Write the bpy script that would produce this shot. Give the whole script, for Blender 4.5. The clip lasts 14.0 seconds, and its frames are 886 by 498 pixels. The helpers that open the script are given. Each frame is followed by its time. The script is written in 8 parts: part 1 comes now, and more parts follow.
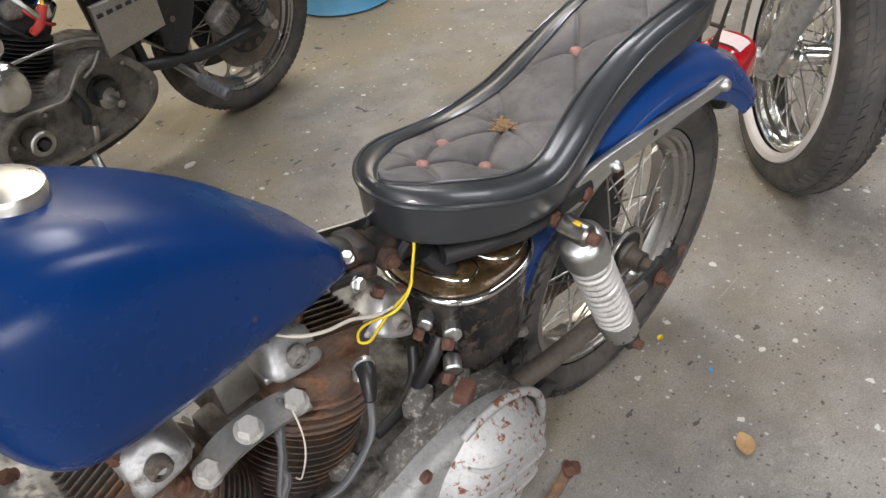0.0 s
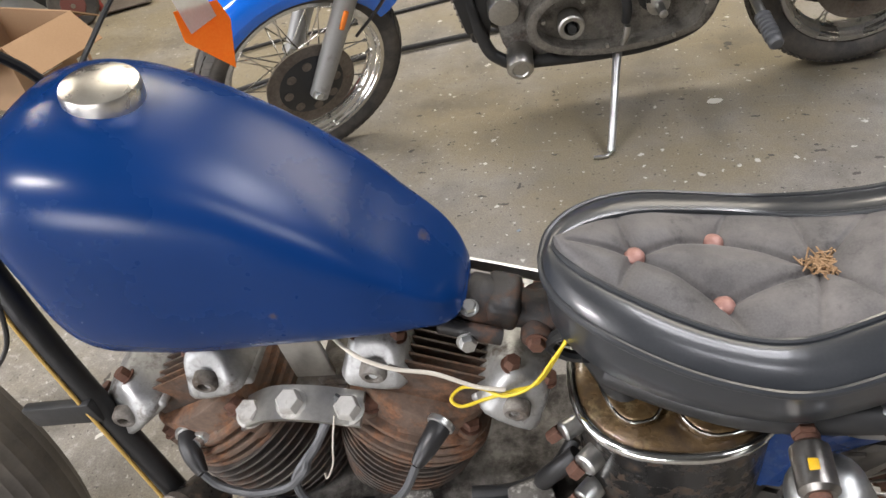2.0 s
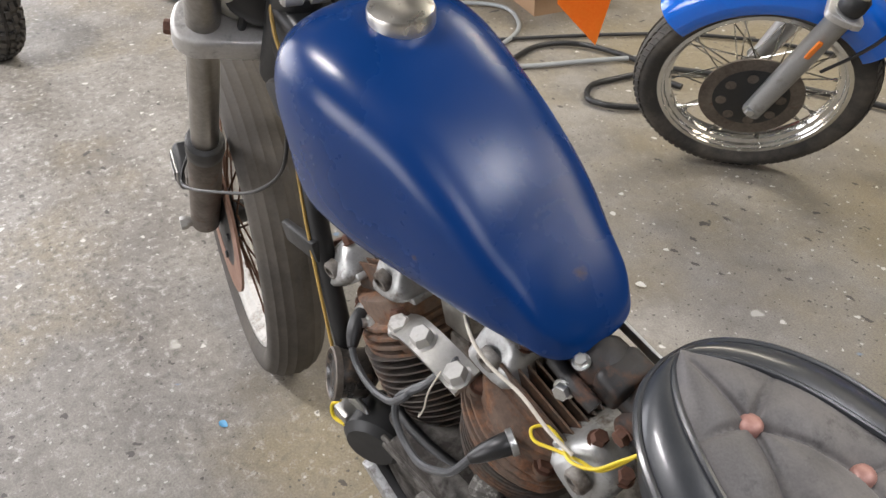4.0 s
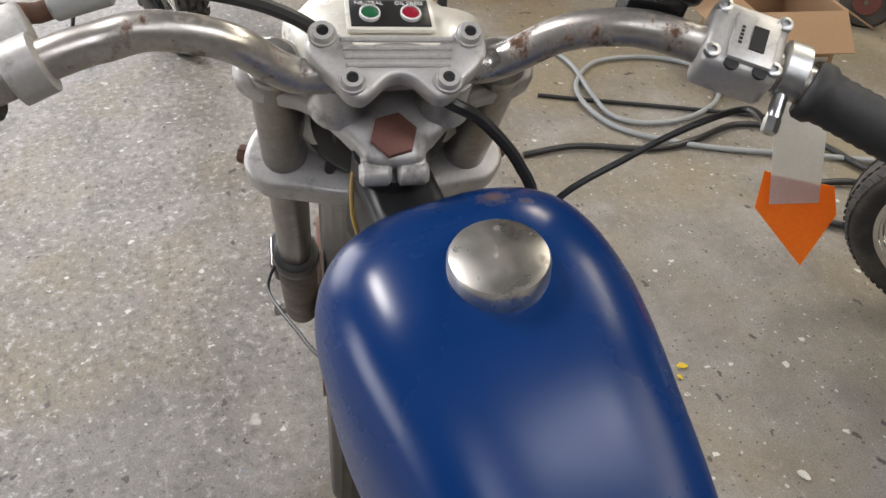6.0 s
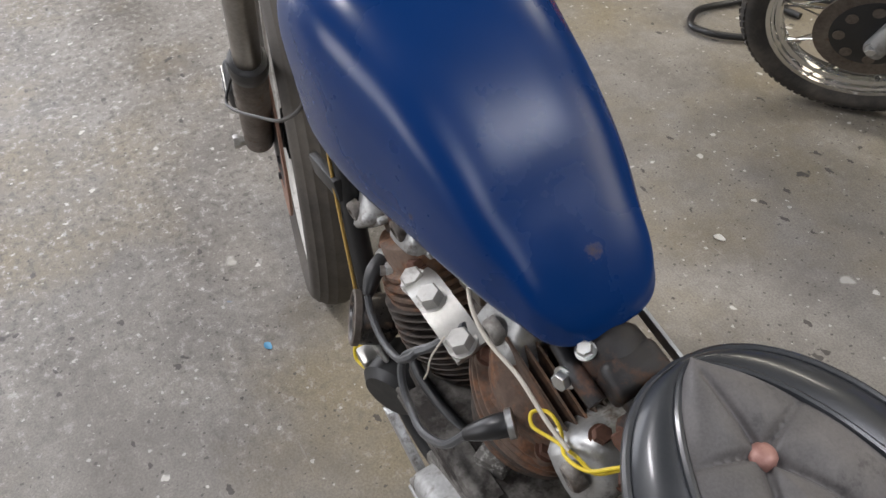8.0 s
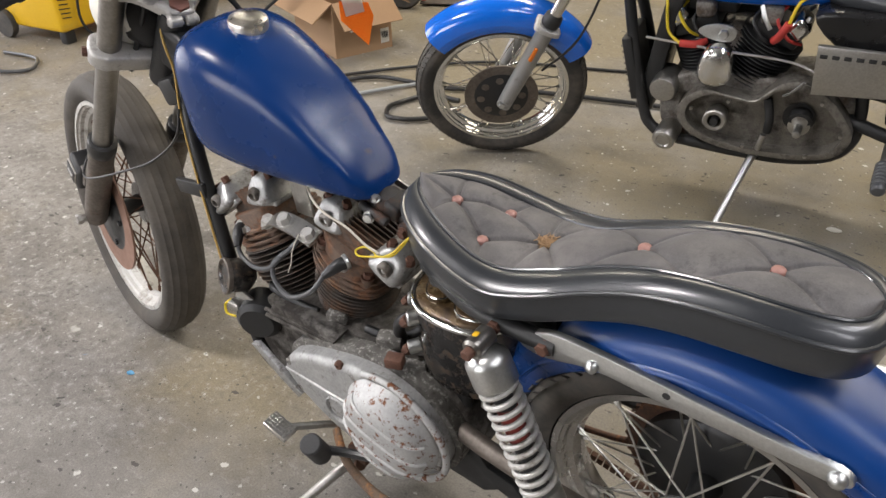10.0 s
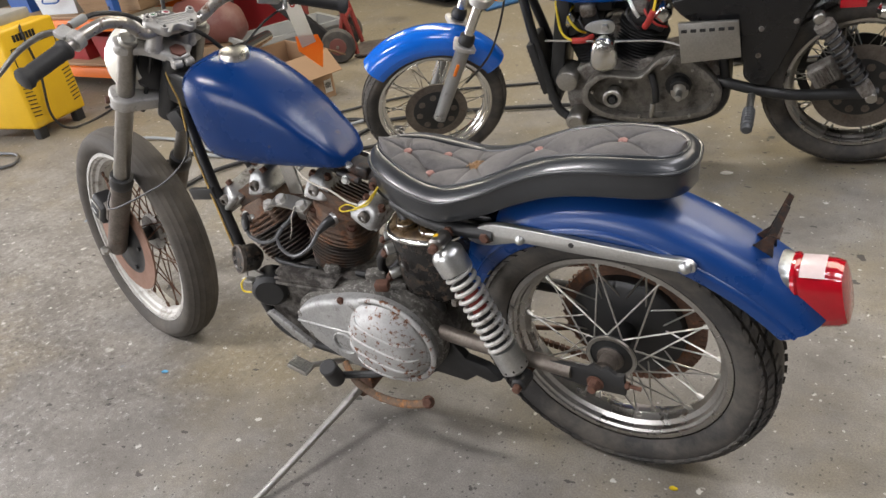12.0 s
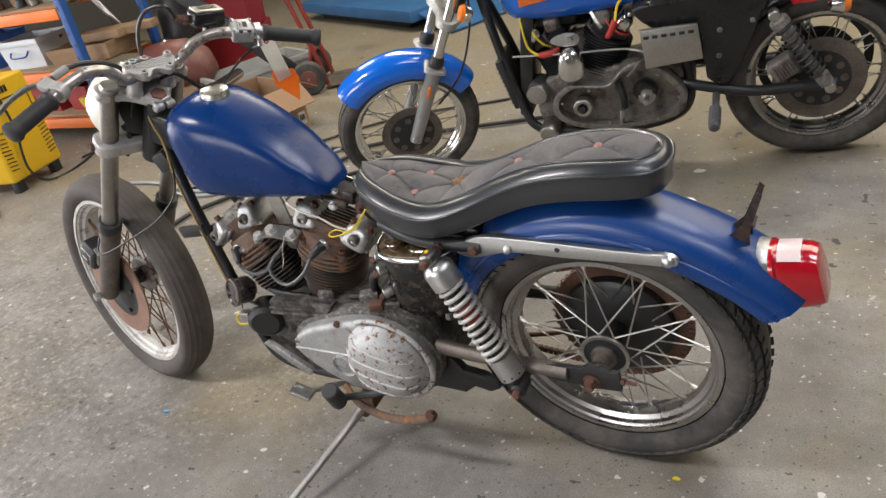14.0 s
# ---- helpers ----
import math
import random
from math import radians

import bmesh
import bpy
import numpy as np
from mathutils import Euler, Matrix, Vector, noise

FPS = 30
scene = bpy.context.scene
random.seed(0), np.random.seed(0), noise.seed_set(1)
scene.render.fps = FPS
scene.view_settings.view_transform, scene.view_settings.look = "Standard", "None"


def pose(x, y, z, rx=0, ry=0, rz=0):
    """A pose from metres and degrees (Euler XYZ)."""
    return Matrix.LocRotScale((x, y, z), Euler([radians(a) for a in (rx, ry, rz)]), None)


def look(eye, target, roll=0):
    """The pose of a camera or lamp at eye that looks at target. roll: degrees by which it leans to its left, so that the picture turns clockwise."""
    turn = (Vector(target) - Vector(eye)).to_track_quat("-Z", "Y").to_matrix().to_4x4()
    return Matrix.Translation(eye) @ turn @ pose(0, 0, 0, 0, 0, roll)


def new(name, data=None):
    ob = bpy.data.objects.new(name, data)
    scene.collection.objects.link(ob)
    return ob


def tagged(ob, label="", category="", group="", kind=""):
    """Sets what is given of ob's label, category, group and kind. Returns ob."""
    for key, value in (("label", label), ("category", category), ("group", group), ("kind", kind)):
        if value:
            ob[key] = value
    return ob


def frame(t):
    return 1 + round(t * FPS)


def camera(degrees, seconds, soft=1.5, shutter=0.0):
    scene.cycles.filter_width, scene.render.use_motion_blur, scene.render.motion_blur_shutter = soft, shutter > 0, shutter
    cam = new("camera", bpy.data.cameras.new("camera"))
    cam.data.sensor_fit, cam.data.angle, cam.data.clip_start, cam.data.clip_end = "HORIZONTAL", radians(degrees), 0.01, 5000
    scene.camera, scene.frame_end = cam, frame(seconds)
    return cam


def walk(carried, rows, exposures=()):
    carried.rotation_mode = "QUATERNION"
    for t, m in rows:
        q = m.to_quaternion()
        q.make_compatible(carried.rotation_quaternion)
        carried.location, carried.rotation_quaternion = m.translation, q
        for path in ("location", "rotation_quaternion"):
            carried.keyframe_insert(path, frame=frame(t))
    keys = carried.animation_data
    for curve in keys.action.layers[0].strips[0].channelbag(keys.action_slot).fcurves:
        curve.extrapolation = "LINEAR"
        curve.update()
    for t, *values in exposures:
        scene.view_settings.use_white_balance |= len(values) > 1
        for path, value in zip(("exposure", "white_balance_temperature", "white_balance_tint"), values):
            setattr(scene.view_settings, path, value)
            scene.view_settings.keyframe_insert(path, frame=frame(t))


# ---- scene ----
cam = camera(60.3, 14.0)
PATH = [
    (0, (-0.896, -0.649, 1.152), (0.123, 0.556, -0.077), -8.1),
    (0.5, (-0.729, -0.592, 1.117), (0.016, 0.798, -0.112), -8.9),
    (1, (-0.626, -0.511, 1.1), (-0.239, 1.018, -0.13), -9.7),
    (1.5, (-0.542, -0.534, 1.095), (-0.591, 1.035, -0.145), -9.7),
    (2, (-0.442, -0.562, 1.108), (-0.846, 0.957, -0.129), -11.3),
    (2.5, (-0.318, -0.479, 1.073), (-0.863, 0.981, -0.181), -10.7),
    (3, (-0.289, -0.47, 1.09), (-1.101, 0.848, -0.177), -7.7),
    (3.2, (-0.254, -0.493, 1.102), (-1.196, 0.748, -0.153), -6.4),
    (5.3, (-0.291, -0.324, 1.156), (-1.743, 0.373, -0.029), -0.3),
    (5.5, (-0.307, -0.315, 1.168), (-1.768, 0.363, -0.018), -0.6),
    (6, (-0.496, -0.233, 1.159), (-1.979, 0.355, -0.048), 0.0),
    (6.5, (-0.611, -0.208, 1.167), (-2.075, 0.359, -0.072), 0.1),
    (7, (-0.613, -0.209, 1.138), (-2.036, 0.354, -0.15), -0.5),
    (7.5, (-0.516, -0.241, 1.112), (-1.882, 0.332, -0.231), -2.1),
    (8, (-0.282, -0.332, 1.1), (-1.589, 0.315, -0.269), -4.4),
    (8.5, (-0.144, -0.484, 1.135), (-1.318, 0.473, -0.171), -5.3),
    (9, (-0.034, -0.663, 1.144), (-1.066, 0.534, -0.082), -3.9),
    (9.2, (-0.003, -0.706, 1.166), (-1.018, 0.528, -0.038), -2.6),
    (11.3, (0.412, -1.034, 1.25), (-0.624, 0.361, 0.259), -4.6),
    (11.5, (0.425, -1.085, 1.248), (-0.596, 0.322, 0.259), -6.0),
    (12, (0.428, -1.198, 1.247), (-0.576, 0.23, 0.27), -9.2),
    (12.5, (0.434, -1.224, 1.261), (-0.553, 0.224, 0.297), -11.5),
    (13, (0.432, -1.243, 1.269), (-0.545, 0.223, 0.323), -12.7),
    (13.5, (0.431, -1.244, 1.264), (-0.541, 0.23, 0.325), -13.2),
    (14, (0.439, -1.242, 1.259), (-0.532, 0.236, 0.324), -13.1),
]
walk(cam, [(t, look(eye, target, roll)) for t, eye, target, roll in PATH],
     [(0.0, 0.0, 6380, 14), (1.0, 0.31, 6380, 14), (2.2, 0.27, 6380, 14), (3.2, 0.24, 6380, 14), (5.3, -0.16, 6340, 14), (7.0, -0.30, 6340, 14), (7.7, -0.37, 6160, 14), (8.5, -0.07, 6400, 14), (9.2, 0.04, 6460, 14), (11.3, -0.03, 6400, 14), (14.0, -0.02, 6380, 14)])

# ---- world, sun and lamps ----
world = bpy.data.worlds.new("daylight")
scene.world = world
world.use_nodes = True
wn = world.node_tree.nodes
sky = wn.new("ShaderNodeTexSky")
sky.sky_type, sky.sun_disc = "NISHITA", False
sky.sun_elevation, sky.sun_rotation = radians(35), radians(-90)
wn["Background"].inputs["Strength"].default_value = 0.12
world.node_tree.links.new(sky.outputs["Color"], wn["Background"].inputs["Color"])


def area_lamp(name, eye, target, sx, sy, watts, colour):
    lamp = bpy.data.lights.new(name, "AREA")
    lamp.shape, lamp.size, lamp.size_y, lamp.energy, lamp.color = "RECTANGLE", sx, sy, watts, colour
    ob = new(name, lamp)
    ob.matrix_basis = look(eye, target)
    return ob


# daylight through the open roller door ahead of the bikes, and a roof light
area_lamp("door_daylight", (-7.9, -2.1, 1.9), (0, -0.6, 0.6), 6.0, 3.2, 345, (0.97, 0.98, 1.0))
for ry, watts, wide in ((1.7, 55, 1.0), (0.75, 35, 1.0)):
    area_lamp("roof_light", (1.5, ry, 4.1), (1.5, ry, 0), wide, 0.6, watts, (0.97, 0.98, 1.0))
# unseen overhead lamps, placed and sized to fill in light on floor and bikes
for lx, ly, sx, sy, watts, colour in ((-2.7, -1.9, 1.5, 0.3, 165, (1.0, 0.98, 0.95)), (2.3, -1.2, 2.4, 0.6, 60, (0.98, 0.98, 1.0)), (-1.9, 3.4, 2.4, 0.5, 105, (1.0, 0.92, 0.74)), (2.4, 3.9, 3.6, 2.2, 160, (1.0, 0.91, 0.72)), (-4.6, 3.0, 1.5, 0.16, 70, (1.0, 0.93, 0.76))):
    area_lamp("overhead_fill", (lx, ly, 3.72), (lx, ly, 0), sx, sy, watts, colour)
# added fill light in an unseen, assumed opening in the wall behind the camera
area_lamp("south_fill", (-2.2, -5.95, 1.75), (-0.8, 0, 0.5), 3.4, 1.6, 155, (1.0, 0.98, 0.96))

# ---- materials ----
def ramp(nt, fac, stops):
    node = nt.nodes.new("ShaderNodeValToRGB")
    el = node.color_ramp.elements
    while len(el) < len(stops):
        el.new(0.5)
    for e, (at, c) in zip(el, stops):
        e.position = at
        e.color = (*c, 1) if isinstance(c, tuple) else (c, c, c, 1)
    nt.links.new(fac, node.inputs["Fac"])
    return node.outputs["Color"]


def noise_tex(nt, scale, detail=4.0, rough=0.55, offset=(0, 0, 0), stretch=(1, 1, 1)):
    tc = nt.nodes.new("ShaderNodeTexCoord")
    mp = nt.nodes.new("ShaderNodeMapping")
    mp.inputs["Location"].default_value, mp.inputs["Scale"].default_value = offset, stretch
    nt.links.new(tc.outputs["Object"], mp.inputs["Vector"])
    n = nt.nodes.new("ShaderNodeTexNoise")
    n.inputs["Scale"].default_value, n.inputs["Detail"].default_value, n.inputs["Roughness"].default_value = scale, detail, rough
    nt.links.new(mp.outputs["Vector"], n.inputs["Vector"])
    return n.outputs["Fac"]


def blend(nt, fac, a, b):
    m = nt.nodes.new("ShaderNodeMix")
    m.data_type = "RGBA"
    for sock, v in ((m.inputs[0], fac), (m.inputs[6], a), (m.inputs[7], b)):
        if isinstance(v, (int, float)):
            sock.default_value = v
        elif isinstance(v, tuple):
            sock.default_value = (*v, 1)
        else:
            nt.links.new(v, sock)
    return m.outputs[2]


def surface(name, base, other=None, rough=0.5, rough2=None, metal=0.0, fine=60.0, coarse=6.0, bump=0.1, stain=None, stain_at=0.62,
            stain_scale=14.0, stain_soft=0.06, stain_rough=0.85, stain_metal=0.0, coat=0.0, dust=None, dust_at=0.55, transmission=0.0, ior=1.5, stretch=(1, 1, 1), sheen=0.0):
    """A worn surface: grain and cloudy variation, and blotches of stain with an edge of their own."""
    mat = bpy.data.materials.new(name)
    mat.use_nodes = True
    nt = mat.node_tree
    bsdf = nt.nodes["Principled BSDF"]
    other = other or tuple(c * 0.75 for c in base)
    cloud = noise_tex(nt, coarse, 5.0, 0.6, stretch=stretch)
    grain = noise_tex(nt, fine, 6.0, 0.65, offset=(3, 1, 2), stretch=stretch)
    mixed = nt.nodes.new("ShaderNodeMath")
    mixed.operation = "MULTIPLY_ADD"
    nt.links.new(grain, mixed.inputs[0])
    mixed.inputs[1].default_value = 0.5
    half = nt.nodes.new("ShaderNodeMath")
    half.operation = "MULTIPLY"
    nt.links.new(cloud, half.inputs[0])
    half.inputs[1].default_value = 0.5
    nt.links.new(half.outputs[0], mixed.inputs[2])
    colour = blend(nt, ramp(nt, mixed.outputs[0], ((0.36, 0.0), (0.64, 1.0))), base, other)
    r2 = rough2 if rough2 is not None else min(1.0, rough + 0.15)
    roughness = ramp(nt, cloud, ((0.35, rough), (0.7, r2)))
    metalness = None
    if dust:
        d = ramp(nt, noise_tex(nt, coarse * 0.7, 6.0, 0.7, offset=(7, 3, 5)), ((dust_at - 0.12, 0.0), (dust_at + 0.18, 1.0)))
        colour = blend(nt, d, colour, dust)
        roughness = blend(nt, d, roughness, (0.9, 0.9, 0.9))
    if stain:
        s = ramp(nt, noise_tex(nt, stain_scale, 8.0, 0.7, offset=(1, 8, 4)), ((stain_at - stain_soft, 0.0), (stain_at + stain_soft, 1.0)))
        shade = blend(nt, ramp(nt, grain, ((0.35, 0.0), (0.65, 1.0))), stain, tuple(c * 0.45 for c in stain))
        colour = blend(nt, s, colour, shade)
        roughness = blend(nt, s, roughness, (stain_rough,) * 3)
        if metal != stain_metal:
            metalness = blend(nt, s, (metal,) * 3, (stain_metal,) * 3)
    nt.links.new(colour, bsdf.inputs["Base Color"])
    nt.links.new(roughness, bsdf.inputs["Roughness"])
    if metalness is not None:
        nt.links.new(metalness, bsdf.inputs["Metallic"])
    else:
        bsdf.inputs["Metallic"].default_value = metal
    bsdf.inputs["Coat Weight"].default_value, bsdf.inputs["Coat Roughness"].default_value = coat, 0.12
    bsdf.inputs["Transmission Weight"].default_value, bsdf.inputs["IOR"].default_value = transmission, ior
    bsdf.inputs["Sheen Weight"].default_value = sheen
    if bump:
        b = nt.nodes.new("ShaderNodeBump")
        b.inputs["Strength"].default_value, b.inputs["Distance"].default_value = bump, 0.002
        nt.links.new(mixed.outputs[0], b.inputs["Height"])
        nt.links.new(b.outputs["Normal"], bsdf.inputs["Normal"])
    return mat


RUST = (0.17, 0.062, 0.026)
M = {}
M["tank_paint"] = surface("tank_paint", (0.0019, 0.027, 0.122), (0.0022, 0.030, 0.138), 0.22, 0.34, fine=900, coarse=9, bump=0.010, dust=(0.05, 0.085, 0.17), dust_at=0.80, stain=(0.10, 0.12, 0.15), stain_at=0.80, stain_scale=90, stain_soft=0.02)
M["fender_paint"] = surface("fender_paint", (0.004, 0.038, 0.172), (0.006, 0.046, 0.192), 0.24, 0.38, fine=900, coarse=9, bump=0.012, dust=(0.09, 0.14, 0.25), dust_at=0.70)
M["bright_blue"] = surface("bright_blue", (0.004, 0.125, 0.62), (0.004, 0.15, 0.70), 0.15, 0.22, fine=900, coarse=9, bump=0.008, coat=0.9)
M["orange_paint"] = surface("orange_paint", (0.85, 0.19, 0.03), rough=0.3, bump=0.01)
M["cap_chrome"] = surface("cap_chrome", (0.86, 0.84, 0.79), (0.70, 0.67, 0.60), 0.24, 0.42, 1.0, fine=120, coarse=34, bump=0.05, stain=(0.20, 0.11, 0.055), stain_at=0.72, stain_scale=70, stain_soft=0.10)
M["joint_iron"] = surface("joint_iron", (0.014, 0.014, 0.015), (0.024, 0.021, 0.019), 0.4, 0.75, 0.2, fine=90, coarse=18, bump=0.9, stain=(0.10, 0.050, 0.030), stain_at=0.54, stain_scale=34)
M["rim_steel"] = surface("rim_steel", (0.50, 0.49, 0.47), (0.36, 0.35, 0.33), 0.22, 0.42, 1.0, fine=160, coarse=12, bump=0.04, stain=RUST, stain_at=0.72, stain_scale=40)
M["old_steel"] = surface("old_steel", (0.20, 0.175, 0.15), (0.11, 0.092, 0.078), 0.45, 0.7, 0.6, fine=140, coarse=14, bump=0.2, stain=(0.17, 0.085, 0.048), stain_at=0.66, stain_scale=24)
M["old_chrome"] = surface("old_chrome", (0.36, 0.345, 0.32), (0.25, 0.235, 0.215), 0.28, 0.45, 1.0, fine=160, coarse=12, bump=0.05, stain=RUST, stain_at=0.72, stain_scale=30)
M["corroded_alu"] = surface("corroded_alu", (0.17, 0.160, 0.145), (0.060, 0.053, 0.046), 0.55, 0.8, 0.3, fine=90, coarse=22, bump=0.9, stain=(0.030, 0.024, 0.019), stain_at=0.50, stain_scale=24, stain_soft=0.08)
M["pitted_alu"] = surface("pitted_alu", (0.16, 0.152, 0.138), (0.070, 0.064, 0.056), 0.6, 0.85, 0.3, fine=110, coarse=22, bump=1.0, stain=(0.38, 0.37, 0.34), stain_at=0.575, stain_scale=95, stain_soft=0.05)
M["chrome"] = surface("chrome", (0.78, 0.78, 0.76), (0.66, 0.66, 0.63), 0.10, 0.24, 1.0, fine=200, bump=0.015, stain=RUST, stain_at=0.70, stain_scale=60)
M["bar_chrome"] = surface("bar_chrome", (0.55, 0.53, 0.49), (0.36, 0.335, 0.30), 0.26, 0.46, 0.8, fine=200, coarse=16, bump=0.08, stain=(0.16, 0.080, 0.040), stain_at=0.585, stain_scale=40, stain_soft=0.05)
M["dull_steel"] = surface("dull_steel", (0.50, 0.49, 0.46), (0.36, 0.35, 0.32), 0.32, 0.5, 1.0, fine=160, coarse=10, bump=0.05, stain=RUST, stain_at=0.72, stain_scale=30)
M["pale_rim"] = surface("pale_rim", (0.56, 0.55, 0.52), (0.44, 0.43, 0.40), 0.42, 0.58, 0.35, fine=160, coarse=10, bump=0.08, stain=(0.20, 0.155, 0.11), stain_at=0.62, stain_scale=26, stain_soft=0.1)
M["zinc"] = surface("zinc", (0.66, 0.67, 0.66), (0.5, 0.51, 0.5), 0.30, 0.45, 1.0, fine=220, coarse=14, bump=0.03, stain=RUST, stain_at=0.74, stain_scale=50)
M["cast_alu"] = surface("cast_alu", (0.50, 0.505, 0.50), (0.34, 0.34, 0.33), 0.36, 0.56, 0.75, fine=160, coarse=22, bump=0.22, stain=(0.13, 0.10, 0.075), stain_at=0.60, stain_scale=40, stain_soft=0.08)
M["fork_alloy"] = surface("fork_alloy", (0.40, 0.405, 0.40), (0.33, 0.33, 0.325), 0.40, 0.52, 0.7, fine=300, coarse=6, bump=0.05, stain=(0.16, 0.135, 0.11), stain_at=0.70, stain_scale=18, stain_soft=0.12)
M["dirty_alu"] = surface("dirty_alu", (0.36, 0.345, 0.32), (0.17, 0.16, 0.145), 0.5, 0.75, 0.7, fine=150, coarse=14, bump=0.3, stain=(0.10, 0.075, 0.055), stain_at=0.52, stain_scale=20, stain_soft=0.12)
M["dirty_cast"] = surface("dirty_cast", (0.26, 0.245, 0.215), (0.15, 0.138, 0.118), 0.42, 0.6, 0.6, fine=180, coarse=10, bump=0.2, stain=(0.055, 0.045, 0.035), stain_at=0.58, stain_scale=20, stain_soft=0.1)
M["clamp_alu"] = surface("clamp_alu", (0.56, 0.55, 0.53), (0.44, 0.43, 0.41), 0.40, 0.55, 0.55, fine=260, coarse=16, bump=0.10, stain=(0.13, 0.115, 0.095), stain_at=0.66, stain_scale=30, stain_soft=0.12)
M["primary_alu"] = surface("primary_alu", (0.46, 0.46, 0.45), (0.30, 0.30, 0.29), 0.48, 0.64, 0.6, fine=160, coarse=18, bump=0.15, stain=(0.13, 0.105, 0.08), stain_at=0.63, stain_scale=34, stain_soft=0.08)
M["rusty_dome"] = surface("rusty_dome", (0.50, 0.50, 0.49), (0.37, 0.37, 0.36), 0.52, 0.66, 0.5, fine=200, coarse=12, bump=0.1, stain=(0.20, 0.075, 0.028), stain_at=0.575, stain_scale=62, stain_soft=0.03)
M["rust"] = surface("rust", (0.145, 0.072, 0.042), (0.060, 0.035, 0.025), 0.7, 0.95, 0.1, fine=140, coarse=18, bump=0.5, stain=(0.28, 0.115, 0.045), stain_at=0.60, stain_scale=40)
M["orange_rust"] = surface("orange_rust", (0.17, 0.105, 0.062), (0.085, 0.062, 0.045), 0.7, 0.9, 0.2, fine=160, coarse=20, bump=0.4, stain=(0.34, 0.15, 0.05), stain_at=0.56, stain_scale=34)
M["disc_rust"] = surface("disc_rust", (0.26, 0.150, 0.105), (0.20, 0.115, 0.082), 0.55, 0.75, 0.2, fine=180, coarse=14, bump=0.15)
M["rust_bolt"] = surface("rust_bolt", (0.155, 0.072, 0.046), (0.085, 0.043, 0.030), 0.65, 0.9, 0.2, fine=300, coarse=40, bump=0.35)
M["fin_iron"] = surface("fin_iron", (0.095, 0.080, 0.068), (0.050, 0.041, 0.035), 0.55, 0.8, 0.3, fine=160, coarse=16, bump=0.35, stain=(0.17, 0.085, 0.045), stain_at=0.56, stain_scale=16, stain_soft=0.1)
M["head_iron"] = surface("head_iron", (0.165, 0.112, 0.080), (0.090, 0.062, 0.048), 0.6, 0.82, 0.2, fine=160, coarse=16, bump=0.6, stain=(0.25, 0.118, 0.060), stain_at=0.56, stain_scale=30, stain_soft=0.08)
M["hex_rust"] = surface("hex_rust", (0.23, 0.105, 0.082), (0.19, 0.085, 0.066), 0.55, 0.7, 0.3, fine=300, coarse=20, bump=0.1)
M["black_paint"] = surface("black_paint", (0.012, 0.013, 0.014), (0.02, 0.02, 0.02), 0.35, 0.6, fine=160, coarse=10, bump=0.1, dust=(0.055, 0.05, 0.042), dust_at=0.68)
M["black_gloss"] = surface("black_gloss", (0.008, 0.008, 0.009), (0.012, 0.012, 0.012), 0.2, 0.35, fine=200, coarse=10, bump=0.02)
M["black_plastic"] = surface("black_plastic", (0.015, 0.015, 0.016), (0.022, 0.022, 0.022), 0.45, 0.6, fine=300, coarse=20, bump=0.06)
M["oil_tank"] = surface("oil_tank", (0.030, 0.029, 0.028), (0.012, 0.012, 0.012), 0.14, 0.34, 0.35, fine=160, coarse=16, bump=0.25, stain=(0.15, 0.100, 0.065), stain_at=0.60, stain_scale=62, stain_soft=0.07, stain_rough=0.6, dust=(0.115, 0.095, 0.075), dust_at=0.62)
M["oil_lid"] = surface("oil_lid", (0.125, 0.078, 0.032), (0.038, 0.023, 0.012), 0.20, 0.5, 0.45, fine=95, coarse=40, bump=1.0, stain=(0.28, 0.21, 0.11), stain_at=0.60, stain_scale=46, stain_rough=0.3, stain_metal=0.5, coat=0.4)
M["rubber"] = surface("rubber", (0.028, 0.027, 0.026), (0.045, 0.042, 0.039), 0.6, 0.85, fine=220, coarse=12, bump=0.15, dust=(0.13, 0.115, 0.095), dust_at=0.56)
M["old_rubber"] = surface("old_rubber", (0.046, 0.040, 0.034), (0.068, 0.060, 0.050), 0.7, 0.9, fine=220, coarse=9, bump=0.2, dust=(0.12, 0.105, 0.085), dust_at=0.60)
M["grip_rubber"] = surface("grip_rubber", (0.020, 0.020, 0.021), (0.035, 0.035, 0.035), 0.5, 0.7, fine=260, coarse=20, bump=0.1)
M["whitewall"] = surface("whitewall", (0.52, 0.49, 0.46), (0.44, 0.41, 0.385), 0.55, 0.7, fine=200, bump=0.03)
M["vinyl"] = surface("vinyl", (0.022, 0.0245, 0.028), (0.031, 0.034, 0.038), 0.28, 0.42, fine=420, coarse=14, bump=0.10, dust=(0.03, 0.03, 0.029), dust_at=0.76, coat=0.3)
M["seat_cloth"] = surface("seat_cloth", (0.105, 0.099, 0.098), (0.058, 0.054, 0.053), 0.50, 0.72, fine=500, coarse=12, bump=0.16, sheen=0.1, dust=(0.20, 0.185, 0.175), dust_at=0.62, stain=(0.035, 0.033, 0.032), stain_at=0.66, stain_scale=30, stain_soft=0.1)
M["button"] = surface("button", (0.36, 0.20, 0.17), (0.28, 0.14, 0.115), 0.4, 0.6, 0.2, fine=400, coarse=60, bump=0.1)
M["foam"] = surface("foam", (0.40, 0.26, 0.14), (0.28, 0.17, 0.09), 0.9, 0.95, fine=500, coarse=80, bump=0.6)
M["cowl_white"] = surface("cowl_white", (0.70, 0.68, 0.60), (0.62, 0.60, 0.52), 0.25, 0.42, fine=300, coarse=9, bump=0.02, coat=0.3, dust=(0.46, 0.43, 0.36), dust_at=0.66)
